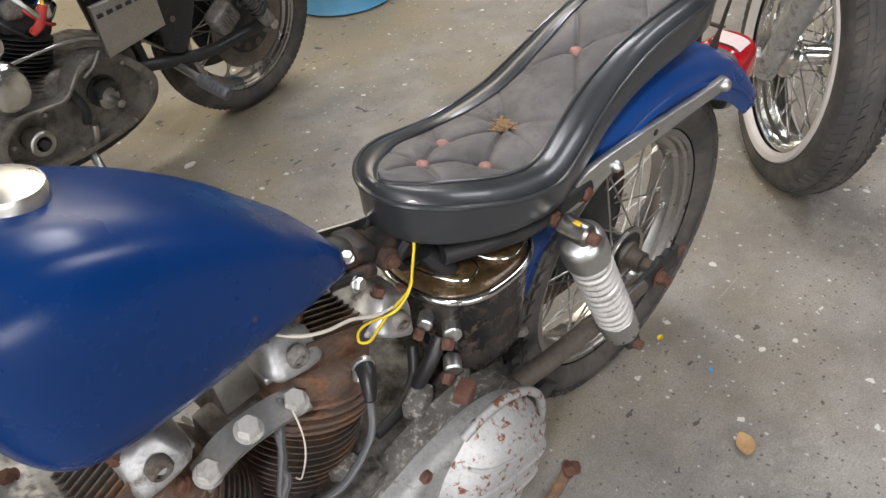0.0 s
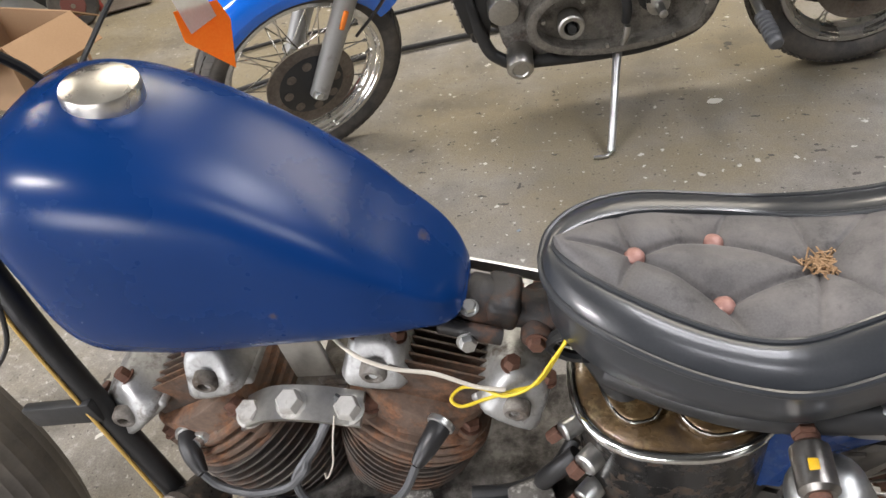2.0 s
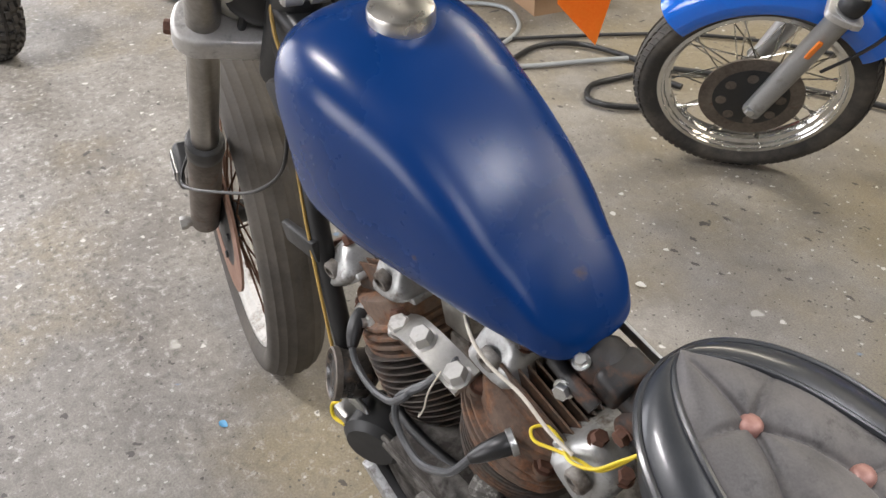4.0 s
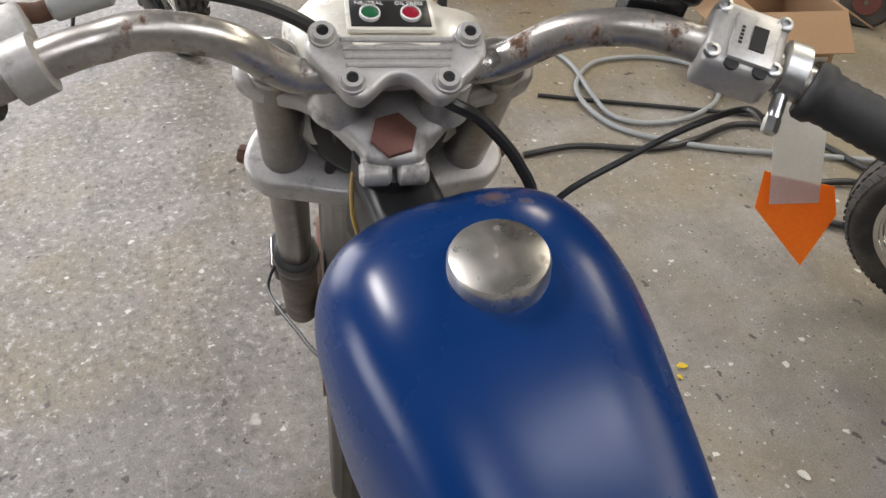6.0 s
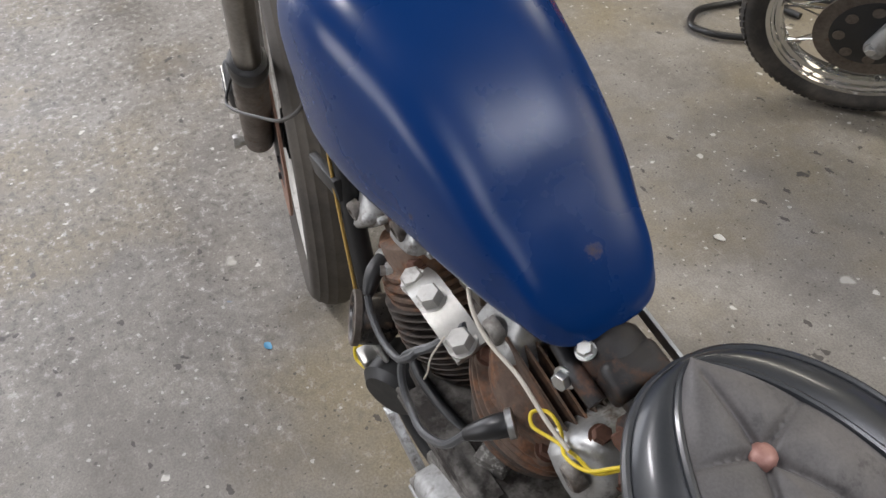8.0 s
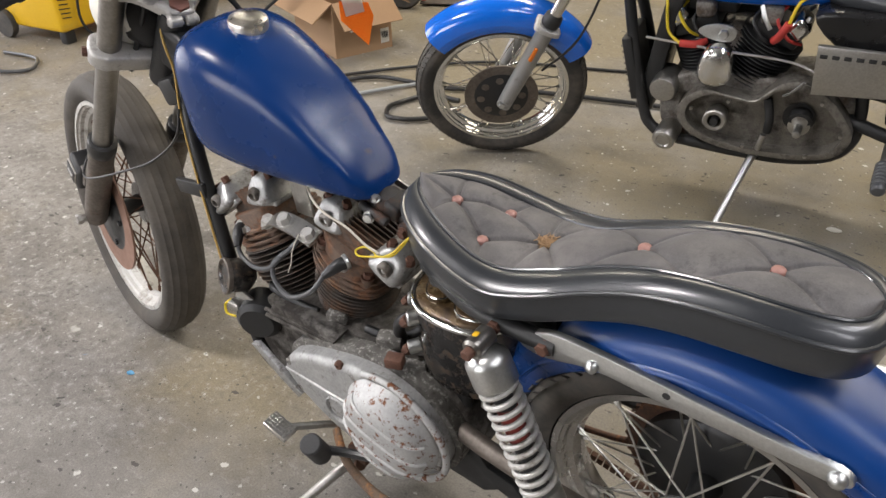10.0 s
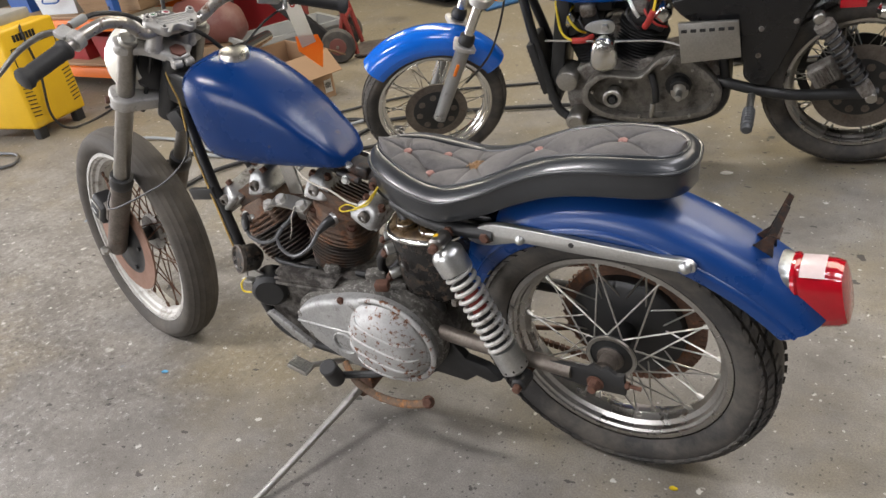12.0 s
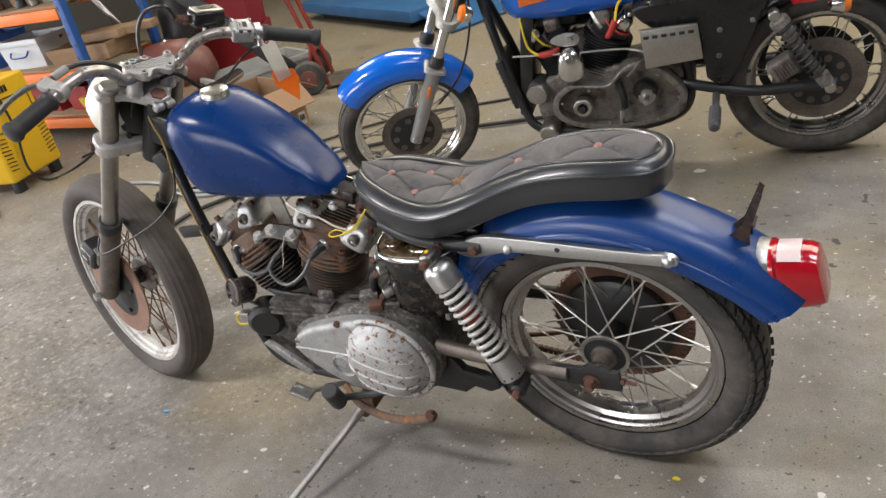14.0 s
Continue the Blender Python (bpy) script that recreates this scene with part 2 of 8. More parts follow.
M["grey_lens"] = surface("grey_lens", (0.42, 0.43, 0.38), (0.36, 0.37, 0.33), 0.15, 0.3, fine=100, bump=0.0)
M["panel_black"] = surface("panel_black", (0.010, 0.010, 0.011), (0.015, 0.015, 0.015), 0.3, 0.45, fine=300, bump=0.02, dust=(0.08, 0.08, 0.075), dust_at=0.74)
M["lens_green"] = surface("lens_green", (0.02, 0.12, 0.05), (0.015, 0.09, 0.04), 0.2, 0.3, fine=100, bump=0.0)
M["lens_red_dark"] = surface("lens_red_dark", (0.30, 0.012, 0.03), (0.24, 0.01, 0.025), 0.2, 0.3, fine=100, bump=0.0)
M["lens_red"] = surface("lens_red", (0.72, 0.008, 0.024), (0.62, 0.006, 0.018), 0.06, 0.12, fine=60, bump=0.0, coat=0.6, transmission=0.42)
M["lens_pink"] = surface("lens_pink", (0.74, 0.62, 0.60), (0.66, 0.52, 0.50), 0.10, 0.16, fine=60, bump=0.0, coat=0.5)
M["lens_orange"] = surface("lens_orange", (0.82, 0.22, 0.02), (0.70, 0.17, 0.015), 0.15, 0.25, fine=60, bump=0.0, coat=0.4)
M["print_white"] = surface("print_white", (0.75, 0.75, 0.73), rough=0.6, bump=0.0)
M["wire_yellow"] = surface("wire_yellow", (0.72, 0.55, 0.02), (0.6, 0.44, 0.02), 0.4, 0.55, fine=300, bump=0.02)
M["wire_white"] = surface("wire_white", (0.66, 0.62, 0.53), (0.55, 0.5, 0.42), 0.45, 0.6, fine=300, bump=0.02)
M["wire_tan"] = surface("wire_tan", (0.50, 0.32, 0.08), (0.4, 0.26, 0.07), 0.5, 0.6, fine=300, bump=0.02)
M["wire_grey"] = surface("wire_grey", (0.085, 0.088, 0.092), (0.055, 0.057, 0.06), 0.35, 0.5, fine=300, bump=0.03)
M["cable_black"] = surface("cable_black", (0.012, 0.012, 0.013), (0.02, 0.02, 0.02), 0.35, 0.5, fine=200, bump=0.03)
M["cable_grey"] = surface("cable_grey", (0.30, 0.32, 0.32), (0.24, 0.25, 0.25), 0.4, 0.6, fine=200, bump=0.03)
M["red_boot"] = surface("red_boot", (0.55, 0.05, 0.04), (0.42, 0.04, 0.03), 0.5, 0.65, fine=200, bump=0.05)
M["paper"] = surface("paper", (0.86, 0.85, 0.80), (0.78, 0.75, 0.68), 0.8, 0.9, fine=300, coarse=8, bump=0.03)
M["orange_paper"] = surface("orange_paper", (0.98, 0.40, 0.05), (0.92, 0.30, 0.03), 0.75, 0.85, fine=300, coarse=8, bump=0.03)
M["yellow_paint"] = surface("yellow_paint", (0.78, 0.48, 0.012), (0.70, 0.42, 0.01), 0.4, 0.6, fine=160, coarse=5, bump=0.05, dust=(0.35, 0.27, 0.12), dust_at=0.68)
M["rack_orange"] = surface("rack_orange", (0.85, 0.20, 0.015), (0.78, 0.17, 0.012), 0.45, 0.6, fine=120, coarse=5, bump=0.04, dust=(0.4, 0.25, 0.15), dust_at=0.72)
M["rack_blue"] = surface("rack_blue", (0.02, 0.09, 0.32), (0.016, 0.075, 0.27), 0.45, 0.6, fine=120, coarse=5, bump=0.04)
M["wood"] = surface("wood", (0.34, 0.23, 0.13), (0.24, 0.155, 0.085), 0.7, 0.85, fine=60, coarse=4, bump=0.2, stretch=(1, 1, 8))
M["cardboard"] = surface("cardboard", (0.34, 0.215, 0.12), (0.29, 0.18, 0.10), 0.85, 0.92, fine=160, coarse=4, bump=0.06)
M["clear_plastic"] = surface("clear_plastic", (0.62, 0.66, 0.68), (0.54, 0.58, 0.6), 0.3, 0.45, fine=100, coarse=5, bump=0.02)
M["red_plastic"] = surface("red_plastic", (0.30, 0.018, 0.022), (0.24, 0.016, 0.018), 0.35, 0.5, fine=120, coarse=5, bump=0.03)
M["yellow_plastic"] = surface("yellow_plastic", (0.72, 0.52, 0.06), (0.6, 0.43, 0.05), 0.4, 0.5, fine=120, coarse=5, bump=0.03)
M["grey_plastic"] = surface("grey_plastic", (0.35, 0.36, 0.35), (0.29, 0.3, 0.29), 0.5, 0.65, fine=120, coarse=5, bump=0.05, dust=(0.45, 0.43, 0.38), dust_at=0.6)
M["pale_blue_paint"] = surface("pale_blue_paint", (0.10, 0.32, 0.52), (0.08, 0.27, 0.46), 0.4, 0.6, fine=100, coarse=4, bump=0.04, dust=(0.3, 0.38, 0.42), dust_at=0.66)
M["lift_blue"] = surface("lift_blue", (0.03, 0.12, 0.28), (0.025, 0.10, 0.23), 0.45, 0.65, fine=100, coarse=4, bump=0.04, dust=(0.16, 0.2, 0.24), dust_at=0.66)
M["red_paint"] = surface("red_paint", (0.24, 0.028, 0.020), (0.18, 0.024, 0.016), 0.45, 0.65, fine=120, coarse=6, bump=0.06, stain=RUST, stain_at=0.66)
M["maroon_paint"] = surface("maroon_paint", (0.20, 0.075, 0.062), (0.15, 0.055, 0.046), 0.35, 0.6, fine=120, coarse=6, bump=0.06, dust=(0.3, 0.2, 0.16), dust_at=0.62)
M["leaf"] = surface("leaf", (0.46, 0.30, 0.15), (0.36, 0.22, 0.10), 0.8, 0.9, fine=200, coarse=20, bump=0.2)
M["wall_paint"] = surface("wall_paint", (0.13, 0.125, 0.113), (0.10, 0.095, 0.086), 0.8, 0.9, fine=40, coarse=0.8, bump=0.1)
M["roof_sheet"] = surface("roof_sheet", (0.10, 0.10, 0.096), (0.075, 0.075, 0.072), 0.6, 0.8, fine=30, coarse=0.8, bump=0.05)


def let_light_through(mat, amount):
    """Thin paper: part of the light passes to the other side."""
    nt = mat.node_tree
    bsdf, out = nt.nodes["Principled BSDF"], nt.nodes["Material Output"]
    tr, mix = nt.nodes.new("ShaderNodeBsdfTranslucent"), nt.nodes.new("ShaderNodeMixShader")
    nt.links.new(bsdf.inputs["Base Color"].links[0].from_socket, tr.inputs["Color"])
    mix.inputs[0].default_value = amount
    nt.links.new(bsdf.outputs[0], mix.inputs[1])
    nt.links.new(tr.outputs[0], mix.inputs[2])
    nt.links.new(mix.outputs[0], out.inputs["Surface"])


M["tank_paint"].node_tree.nodes["Principled BSDF"].inputs["Specular IOR Level"].default_value = 0.32
for sheet in ("paper", "orange_paper"):
    let_light_through(M[sheet], 0.5)


def at_y(nt, lo, hi, axis="Y"):
    """0 to 1 along one axis of the place."""
    tc = nt.nodes.new("ShaderNodeTexCoord")
    sep = nt.nodes.new("ShaderNodeSeparateXYZ")
    nt.links.new(tc.outputs["Object"], sep.inputs[0])
    mr = nt.nodes.new("ShaderNodeMapRange")
    mr.inputs["From Min"].default_value, mr.inputs["From Max"].default_value = lo, hi
    nt.links.new(sep.outputs[axis], mr.inputs["Value"])
    return mr.outputs["Result"]


def maths(nt, op, a, b):
    m = nt.nodes.new("ShaderNodeMath")
    m.operation = op
    for sock, v in ((m.inputs[0], a), (m.inputs[1], b)):
        if isinstance(v, (int, float)):
            sock.default_value = v
        else:
            nt.links.new(v, sock)
    return m.outputs[0]


def cells(nt, scale, size, seed, rare, warp_by=0.55, stretch=(1, 1, 1), soft=0.035):
    """Scattered specks: 1 inside a speck; rare raises how many cells stay empty."""
    tc = nt.nodes.new("ShaderNodeTexCoord")
    mp = nt.nodes.new("ShaderNodeMapping")
    mp.inputs["Location"].default_value, mp.inputs["Scale"].default_value = (seed * 1.7, seed * 0.9, 0), stretch
    nt.links.new(tc.outputs["Object"], mp.inputs["Vector"])
    warp = nt.nodes.new("ShaderNodeTexNoise")
    warp.inputs["Scale"].default_value = scale * 2.2
    nt.links.new(tc.outputs["Object"], warp.inputs["Vector"])
    wob = nt.nodes.new("ShaderNodeVectorMath")
    wob.operation = "SCALE"
    wob.inputs["Scale"].default_value = warp_by / scale
    nt.links.new(warp.outputs["Color"], wob.inputs[0])
    add = nt.nodes.new("ShaderNodeVectorMath")
    nt.links.new(mp.outputs["Vector"], add.inputs[0])
    nt.links.new(wob.outputs["Vector"], add.inputs[1])
    vo = nt.nodes.new("ShaderNodeTexVoronoi")
    vo.inputs["Scale"].default_value = scale
    nt.links.new(add.outputs["Vector"], vo.inputs["Vector"])
    sep = nt.nodes.new("ShaderNodeSeparateColor")
    nt.links.new(vo.outputs["Color"], sep.inputs["Color"])
    total = maths(nt, "ADD", vo.outputs["Distance"], maths(nt, "MULTIPLY", sep.outputs[0], rare))
    return ramp(nt, total, ((size, 1.0), (size + soft, 0.0)))


def concrete():
    """Worn workshop concrete: clouds, oil stains, exposed aggregate, paint drops, pits and scratches."""
    mat = bpy.data.materials.new("concrete")
    mat.use_nodes = True
    nt = mat.node_tree
    bsdf = nt.nodes["Principled BSDF"]
    big = noise_tex(nt, 0.8, 6, 0.6)
    mid = noise_tex(nt, 5.0, 9, 0.66, offset=(2, 5, 0))
    grit = noise_tex(nt, 40.0, 5, 0.75, offset=(9, 1, 0))
    tiny = noise_tex(nt, 240.0, 3, 0.7, offset=(4, 1, 0))
    colour = blend(nt, ramp(nt, big, ((0.34, 0.0), (0.68, 1.0))), (0.245, 0.228, 0.202), (0.305, 0.285, 0.255))
    colour = blend(nt, ramp(nt, mid, ((0.40, 0.0), (0.68, 0.85))), colour, (0.150, 0.136, 0.117))
    colour = blend(nt, ramp(nt, mid, ((0.26, 0.5), (0.42, 0.0))), colour, (0.37, 0.35, 0.32))
    # cloudy brown tone, stronger towards the back of the shop
    brown = maths(nt, "ADD", noise_tex(nt, 1.7, 7, 0.62, offset=(6, 2, 0)), maths(nt, "MULTIPLY", at_y(nt, 0.2, 2.6), 0.20))
    colour = blend(nt, ramp(nt, brown, ((0.48, 0.0), (0.70, 0.85))), colour, (0.245, 0.203, 0.125))
    oil = ramp(nt, noise_tex(nt, 2.3, 6, 0.6, offset=(11, 4, 0)), ((0.60, 0.0), (0.72, 0.6)))
    colour = blend(nt, oil, colour, (0.085, 0.075, 0.062))
    # bare aggregate towards the door
    bare = ramp(nt, maths(nt, "ADD", noise_tex(nt, 1.1, 6, 0.6, offset=(3, 9, 0)), maths(nt, "MULTIPLY", at_y(nt, -0.5, -2.2, "X"), 0.35)), ((0.50, 0.10), (0.74, 1.0)))
    bare = maths(nt, "MULTIPLY", bare, ramp(nt, at_y(nt, -0.3, 0.9), ((0.0, 1.0), (1.0, 0.25))))
    colour = blend(nt, maths(nt, "MULTIPLY", ramp(nt, grit, ((0.53, 0.0), (0.62, 0.7))), bare), colour, (0.075, 0.069, 0.062))
    colour = blend(nt, maths(nt, "MULTIPLY", ramp(nt, grit, ((0.37, 0.8), (0.45, 0.0))), bare), colour, (0.50, 0.48, 0.45))
    colour = blend(nt, ramp(nt, tiny, ((0.38, 0.35), (0.60, 0.0))), colour, (0.06, 0.055, 0.05))
    for scale, size, tint, seed, rare, amount, stretch in ((22.0, 0.17, (0.60, 0.58, 0.53), 0, 0.7, 0.85, (1, 1, 1)), (7.0, 0.085, (0.52, 0.50, 0.46), 4, 0.6, 0.7, (1, 1, 1)), (55.0, 0.20, (0.52, 0.50, 0.46), 8, 0.55, 0.7, (1, 1, 1)),
                                                           (13.0, 0.15, (0.045, 0.041, 0.036), 12, 0.62, 0.9, (1.0, 0.45, 1)), (18.0, 0.15, (0.62, 0.60, 0.56), 28, 0.62, 0.8, (1, 1, 1)), (34.0, 0.19, (0.05, 0.045, 0.04), 14, 0.5, 0.85, (0.5, 1.0, 1)), (80.0, 0.25, (0.055, 0.05, 0.045), 32, 0.45, 0.7, (1, 1, 1)),
                                                           (5.0, 0.055, (0.14, 0.26, 0.42), 16, 0.6, 0.7, (1, 1, 1)), (4.2, 0.045, (0.50, 0.36, 0.07), 20, 0.7, 0.8, (1, 1, 1)), (1.6, 0.06, (0.34, 0.37, 0.40), 24, 0.6, 0.45, (1, 1, 1))):
        colour = blend(nt, maths(nt, "MULTIPLY", cells(nt, scale, size, seed, rare, stretch=stretch), amount), colour, tint)
    scratch = ramp(nt, noise_tex(nt, 9.0, 4, 0.6, offset=(1, 7, 0), stretch=(0.5, 9.0, 1)), ((0.665, 0.0), (0.70, 0.4)))
    colour = blend(nt, scratch, colour, (0.30, 0.285, 0.26))
    scratch = ramp(nt, noise_tex(nt, 8.0, 4, 0.6, offset=(5, 3, 0), stretch=(8.0, 0.7, 1)), ((0.68, 0.0), (0.71, 0.3)))
    colour = blend(nt, scratch, colour, (0.29, 0.275, 0.25))
    nt.links.new(colour, bsdf.inputs["Base Color"])
    rough = blend(nt, oil, ramp(nt, big, ((0.35, 0.52), (0.7, 0.72))), (0.40, 0.40, 0.40))
    nt.links.new(rough, bsdf.inputs["Roughness"])
    b = nt.nodes.new("ShaderNodeBump")
    b.inputs["Strength"].default_value, b.inputs["Distance"].default_value = 0.55, 0.005
    nt.links.new(maths(nt, "ADD", maths(nt, "MULTIPLY", grit, bare), mid), b.inputs["Height"])
    nt.links.new(b.outputs["Normal"], bsdf.inputs["Normal"])
    return mat


def rust_spots(mat, spots, colour, scale=210.0):
    """Blooms of rust at places where the paint has lifted: (x, y, z, radius)."""
    nt = mat.node_tree
    bsdf = nt.nodes["Principled BSDF"]
    old = bsdf.inputs["Base Color"].links[0].from_socket
    old_r = bsdf.inputs["Roughness"].links[0].from_socket
    ragged = noise_tex(nt, scale, 8, 0.75, offset=(2, 6, 1))
    for x, y, z, radius in spots:
        tc = nt.nodes.new("ShaderNodeTexCoord")
        d = nt.nodes.new("ShaderNodeVectorMath")
        d.operation = "DISTANCE"
        nt.links.new(tc.outputs["Object"], d.inputs[0])
        d.inputs[1].default_value = (x, y, z)
        t = maths(nt, "ADD", maths(nt, "DIVIDE", d.outputs["Value"], radius), maths(nt, "MULTIPLY", maths(nt, "SUBTRACT", ragged, 0.5), 2.6))
        pale = ramp(nt, t, ((0.6, 0.10), (1.7, 0.0)))
        core = ramp(nt, t, ((0.10, 0.72), (1.45, 0.0)))
        old = blend(nt, core, blend(nt, pale, old, (0.11, 0.125, 0.135)), colour)
        old_r = blend(nt, core, old_r, (0.85, 0.85, 0.85))
    nt.links.new(old, bsdf.inputs["Base Color"])
    nt.links.new(old_r, bsdf.inputs["Roughness"])


rust_spots(M["tank_paint"], ((-0.881, 0.038, 0.880, 0.013), (-0.867, 0.056, 0.877, 0.006), (-0.588, 0.010, 0.716, 0.008), (-0.78, -0.055, 0.82, 0.004), (-0.66, 0.02, 0.765, 0.005), (-0.70, -0.085, 0.72, 0.004)), (0.13, 0.075, 0.035))
rust_spots(M["cap_chrome"], ((-0.834, 0.019, 0.892, 0.003), (-0.800, 0.035, 0.888, 0.005), (-0.802, -0.007, 0.888, 0.002)), (0.17, 0.09, 0.045))
M["concrete"] = concrete()

# ---- mesh helpers ----
def part(name, bm, material, parent=None, label="", m=None, sharp=40, flat=False):
    """Links a bmesh as one mesh object under a thing or a part."""
    bmesh.ops.recalc_face_normals(bm, faces=bm.faces)
    me = bpy.data.meshes.new(name)
    bm.to_mesh(me)
    bm.free()
    me.materials.append(M[material])
    if not flat:
        me.shade_smooth()
        me.set_sharp_from_angle(angle=radians(sharp))
    ob = new(name, me)
    ob.parent = parent
    if m is not None:
        ob.matrix_basis = m
    return tagged(ob, label)


def piece(name, me, parent, m):
    ob = new(name, me)
    ob.parent = parent
    ob.matrix_basis = m
    return ob


def thing(name, m, label, category, group="", kind=""):
    return_ob = new(name)
    return_ob.empty_display_size = 0.1
    return_ob.matrix_basis = m
    return tagged(return_ob, label, category, group, kind)


def V(*a):
    return Vector(a)


def smooth_path(pts, n=8, closed=False):
    """Catmull-Rom through the points."""
    pts = [Vector(p) for p in pts]
    out = []
    k = len(pts)
    for i in range(k if closed else k - 1):
        p = [pts[(i + j) % k] if closed else pts[min(max(i + j, 0), k - 1)] for j in (-1, 0, 1, 2)]
        for s in range(n):
            t = s / n
            out.append(0.5 * ((2 * p[1]) + (p[2] - p[0]) * t + (2 * p[0] - 5 * p[1] + 4 * p[2] - p[3]) * t * t + (3 * p[1] - p[0] - 3 * p[2] + p[3]) * t ** 3))
    if not closed:
        out.append(pts[-1].copy())
    return out


def skin(bm, rings, closed=True, caps=True):
    """Faces between rings of points, each ring with the same count."""
    made = [[bm.verts.new(p) for p in ring] for ring in rings]
    n = len(made[0])
    for a, b in zip(made, made[1:]):
        for i in range(n if closed else n - 1):
            j = (i + 1) % n
            bm.faces.new((a[i], a[j], b[j], b[i]))
    if caps and closed:
        bm.faces.new(made[0][::-1])
        bm.faces.new(made[-1])
    return bm


def tube(bm, pts, r, seg=10, smooth=0, caps=True, flat=1.0):
    """A round rod along points; r may be a list of radii."""
    pts = smooth_path(pts, smooth) if smooth else [Vector(p) for p in pts]
    n = len(pts)
    rad = [r] * n if isinstance(r, (int, float)) else [float(np.interp(i / (n - 1), np.linspace(0, 1, len(r)), r)) for i in range(n)]
    rings, side = [], None
    for i, p in enumerate(pts):
        d = (pts[min(i + 1, n - 1)] - pts[max(i - 1, 0)]).normalized()
        if side is None:
            side = d.orthogonal().normalized()
        side = (side - d * side.dot(d)).normalized()
        up = d.cross(side)
        rings.append([p + rad[i] * (math.cos(2 * math.pi * k / seg) * side + flat * math.sin(2 * math.pi * k / seg) * up) for k in range(seg)])
    return skin(bm, rings, True, caps)


def frame_to(p0, p1):
    """A matrix whose z runs from p0 to p1."""
    p0, p1 = Vector(p0), Vector(p1)
    return Matrix.Translation(p0) @ (p1 - p0).to_track_quat("Z", "Y").to_matrix().to_4x4()


def lathe(bm, profile, m, seg=32, caps=True, close=False, squash=1.0):
    """Turns (radius, height) pairs round the z of m."""
    rings = []
    for r, z in profile:
        rings.append([m @ V(r * math.cos(2 * math.pi * k / seg), squash * r * math.sin(2 * math.pi * k / seg), z) for k in range(seg)])
    if close:
        rings.append(rings[0])
    skin(bm, rings, True, caps and not close)
    if close:
        bmesh.ops.remove_doubles(bm, verts=bm.verts, dist=1e-6)
    return bm


def rod(bm, p0, p1, r, r1=None, seg=20, edge=0.0):
    length = (Vector(p1) - Vector(p0)).length
    r1 = r if r1 is None else r1
    e = min(edge, length * 0.4)
    prof = [(r, 0), (r1, length)] if not e else [(r - e, 0), (r, e), (r1, length - e), (r1 - e, length)]
    return lathe(bm, prof, frame_to(p0, p1), seg)


def hexa(bm, p, d, r, h, washer=0.0):
    """A hexagon bolt head at p with its axis along d."""
    p, d = Vector(p), Vector(d).normalized()
    if washer:
        rod(bm, p, p + d * 0.0015, washer, seg=16)
        p = p + d * 0.0015
    lathe(bm, [(r, 0), (r, h * 0.8), (r * 0.85, h)], frame_to(p, p + d), 6)
    return bm


def block(bm, size, m=Matrix(), edge=0.0, seg=2):
    sub = bmesh.new()
    bmesh.ops.create_cube(sub, size=1.0, matrix=Matrix.Diagonal((*size, 1)))
    if edge:
        bmesh.ops.bevel(sub, geom=sub.edges[:], offset=edge, segments=seg, affect="EDGES", profile=0.5)
    return join(bm, sub, m)


def join(bm, sub, m=Matrix()):
    me = bpy.data.meshes.new("tmp")
    sub.transform(m)
    sub.to_mesh(me)
    sub.free()
    bm.from_mesh(me)
    bpy.data.meshes.remove(me)
    return bm


def plate(bm, outline, thick, m=Matrix(), edge=0.0, seg=2, both=False):
    """An outline in the xy of m, thick along its z, with the upper edge rounded."""
    sub = bmesh.new()
    n = len(outline)
    def ring(inset, z):
        out = []
        for i, p in enumerate(outline):
            a, b = Vector(outline[i - 1]), Vector(outline[(i + 1) % n])
            t = (b - a)
            nn = Vector((t[1], -t[0]))
            nn = nn.normalized() if nn.length > 1e-9 else Vector((0, 0))
            out.append(V(p[0] - nn[0] * inset, p[1] - nn[1] * inset, z))
        return out
    area = sum(outline[i - 1][0] * outline[i][1] - outline[i][0] * outline[i - 1][1] for i in range(n))
    if area < 0:
        outline = outline[::-1]
    rings = []
    if both and edge:
        rings += [ring(edge * (1 - math.sin(a)), edge * (1 - math.cos(a))) for a in [math.pi / 2 * k / seg for k in range(0, seg)]]
    rings.append(ring(0, edge if both else 0))
    if edge:
        rings += [ring(edge * (1 - math.cos(a)), thick - edge + edge * math.sin(a)) for a in [math.pi / 2 * k / seg for k in range(0, seg + 1)]]
    else:
        rings.append(ring(0, thick))
    skin(sub, rings)
    return join(bm, sub, m)


def loop2(pts, n=6):
    """A smooth closed outline through 2D points."""
    return [(p[0], p[1]) for p in smooth_path([V(x, y, 0) for x, y in pts], n, True)]


def grid(bm, rows, closed=False):
    return skin(bm, rows, closed, False)


# xz outlines are laid on a plane that faces -y (to the left of a bike): z of the plate runs along -y
def left_face(y):
    return Matrix(((1, 0, 0, 0), (0, 0, -1, y), (0, 1, 0, 0), (0, 0, 0, 1)))




def spoke_mesh(material, r):
    bm = bmesh.new()
    rod(bm, (0, 0, 0), (0, 0, 1), 1.0, seg=6)
    for v in bm.verts:
        v.co.x *= r
        v.co.y *= r
    nip = bmesh.new()
    rod(nip, (0, 0, 0.93), (0, 0, 1.0), r * 1.9, seg=6)
    join(bm, nip)
    me = bpy.data.meshes.new("spoke")
    bm.to_mesh(me)
    bm.free()
    me.materials.append(M[material])
    return me


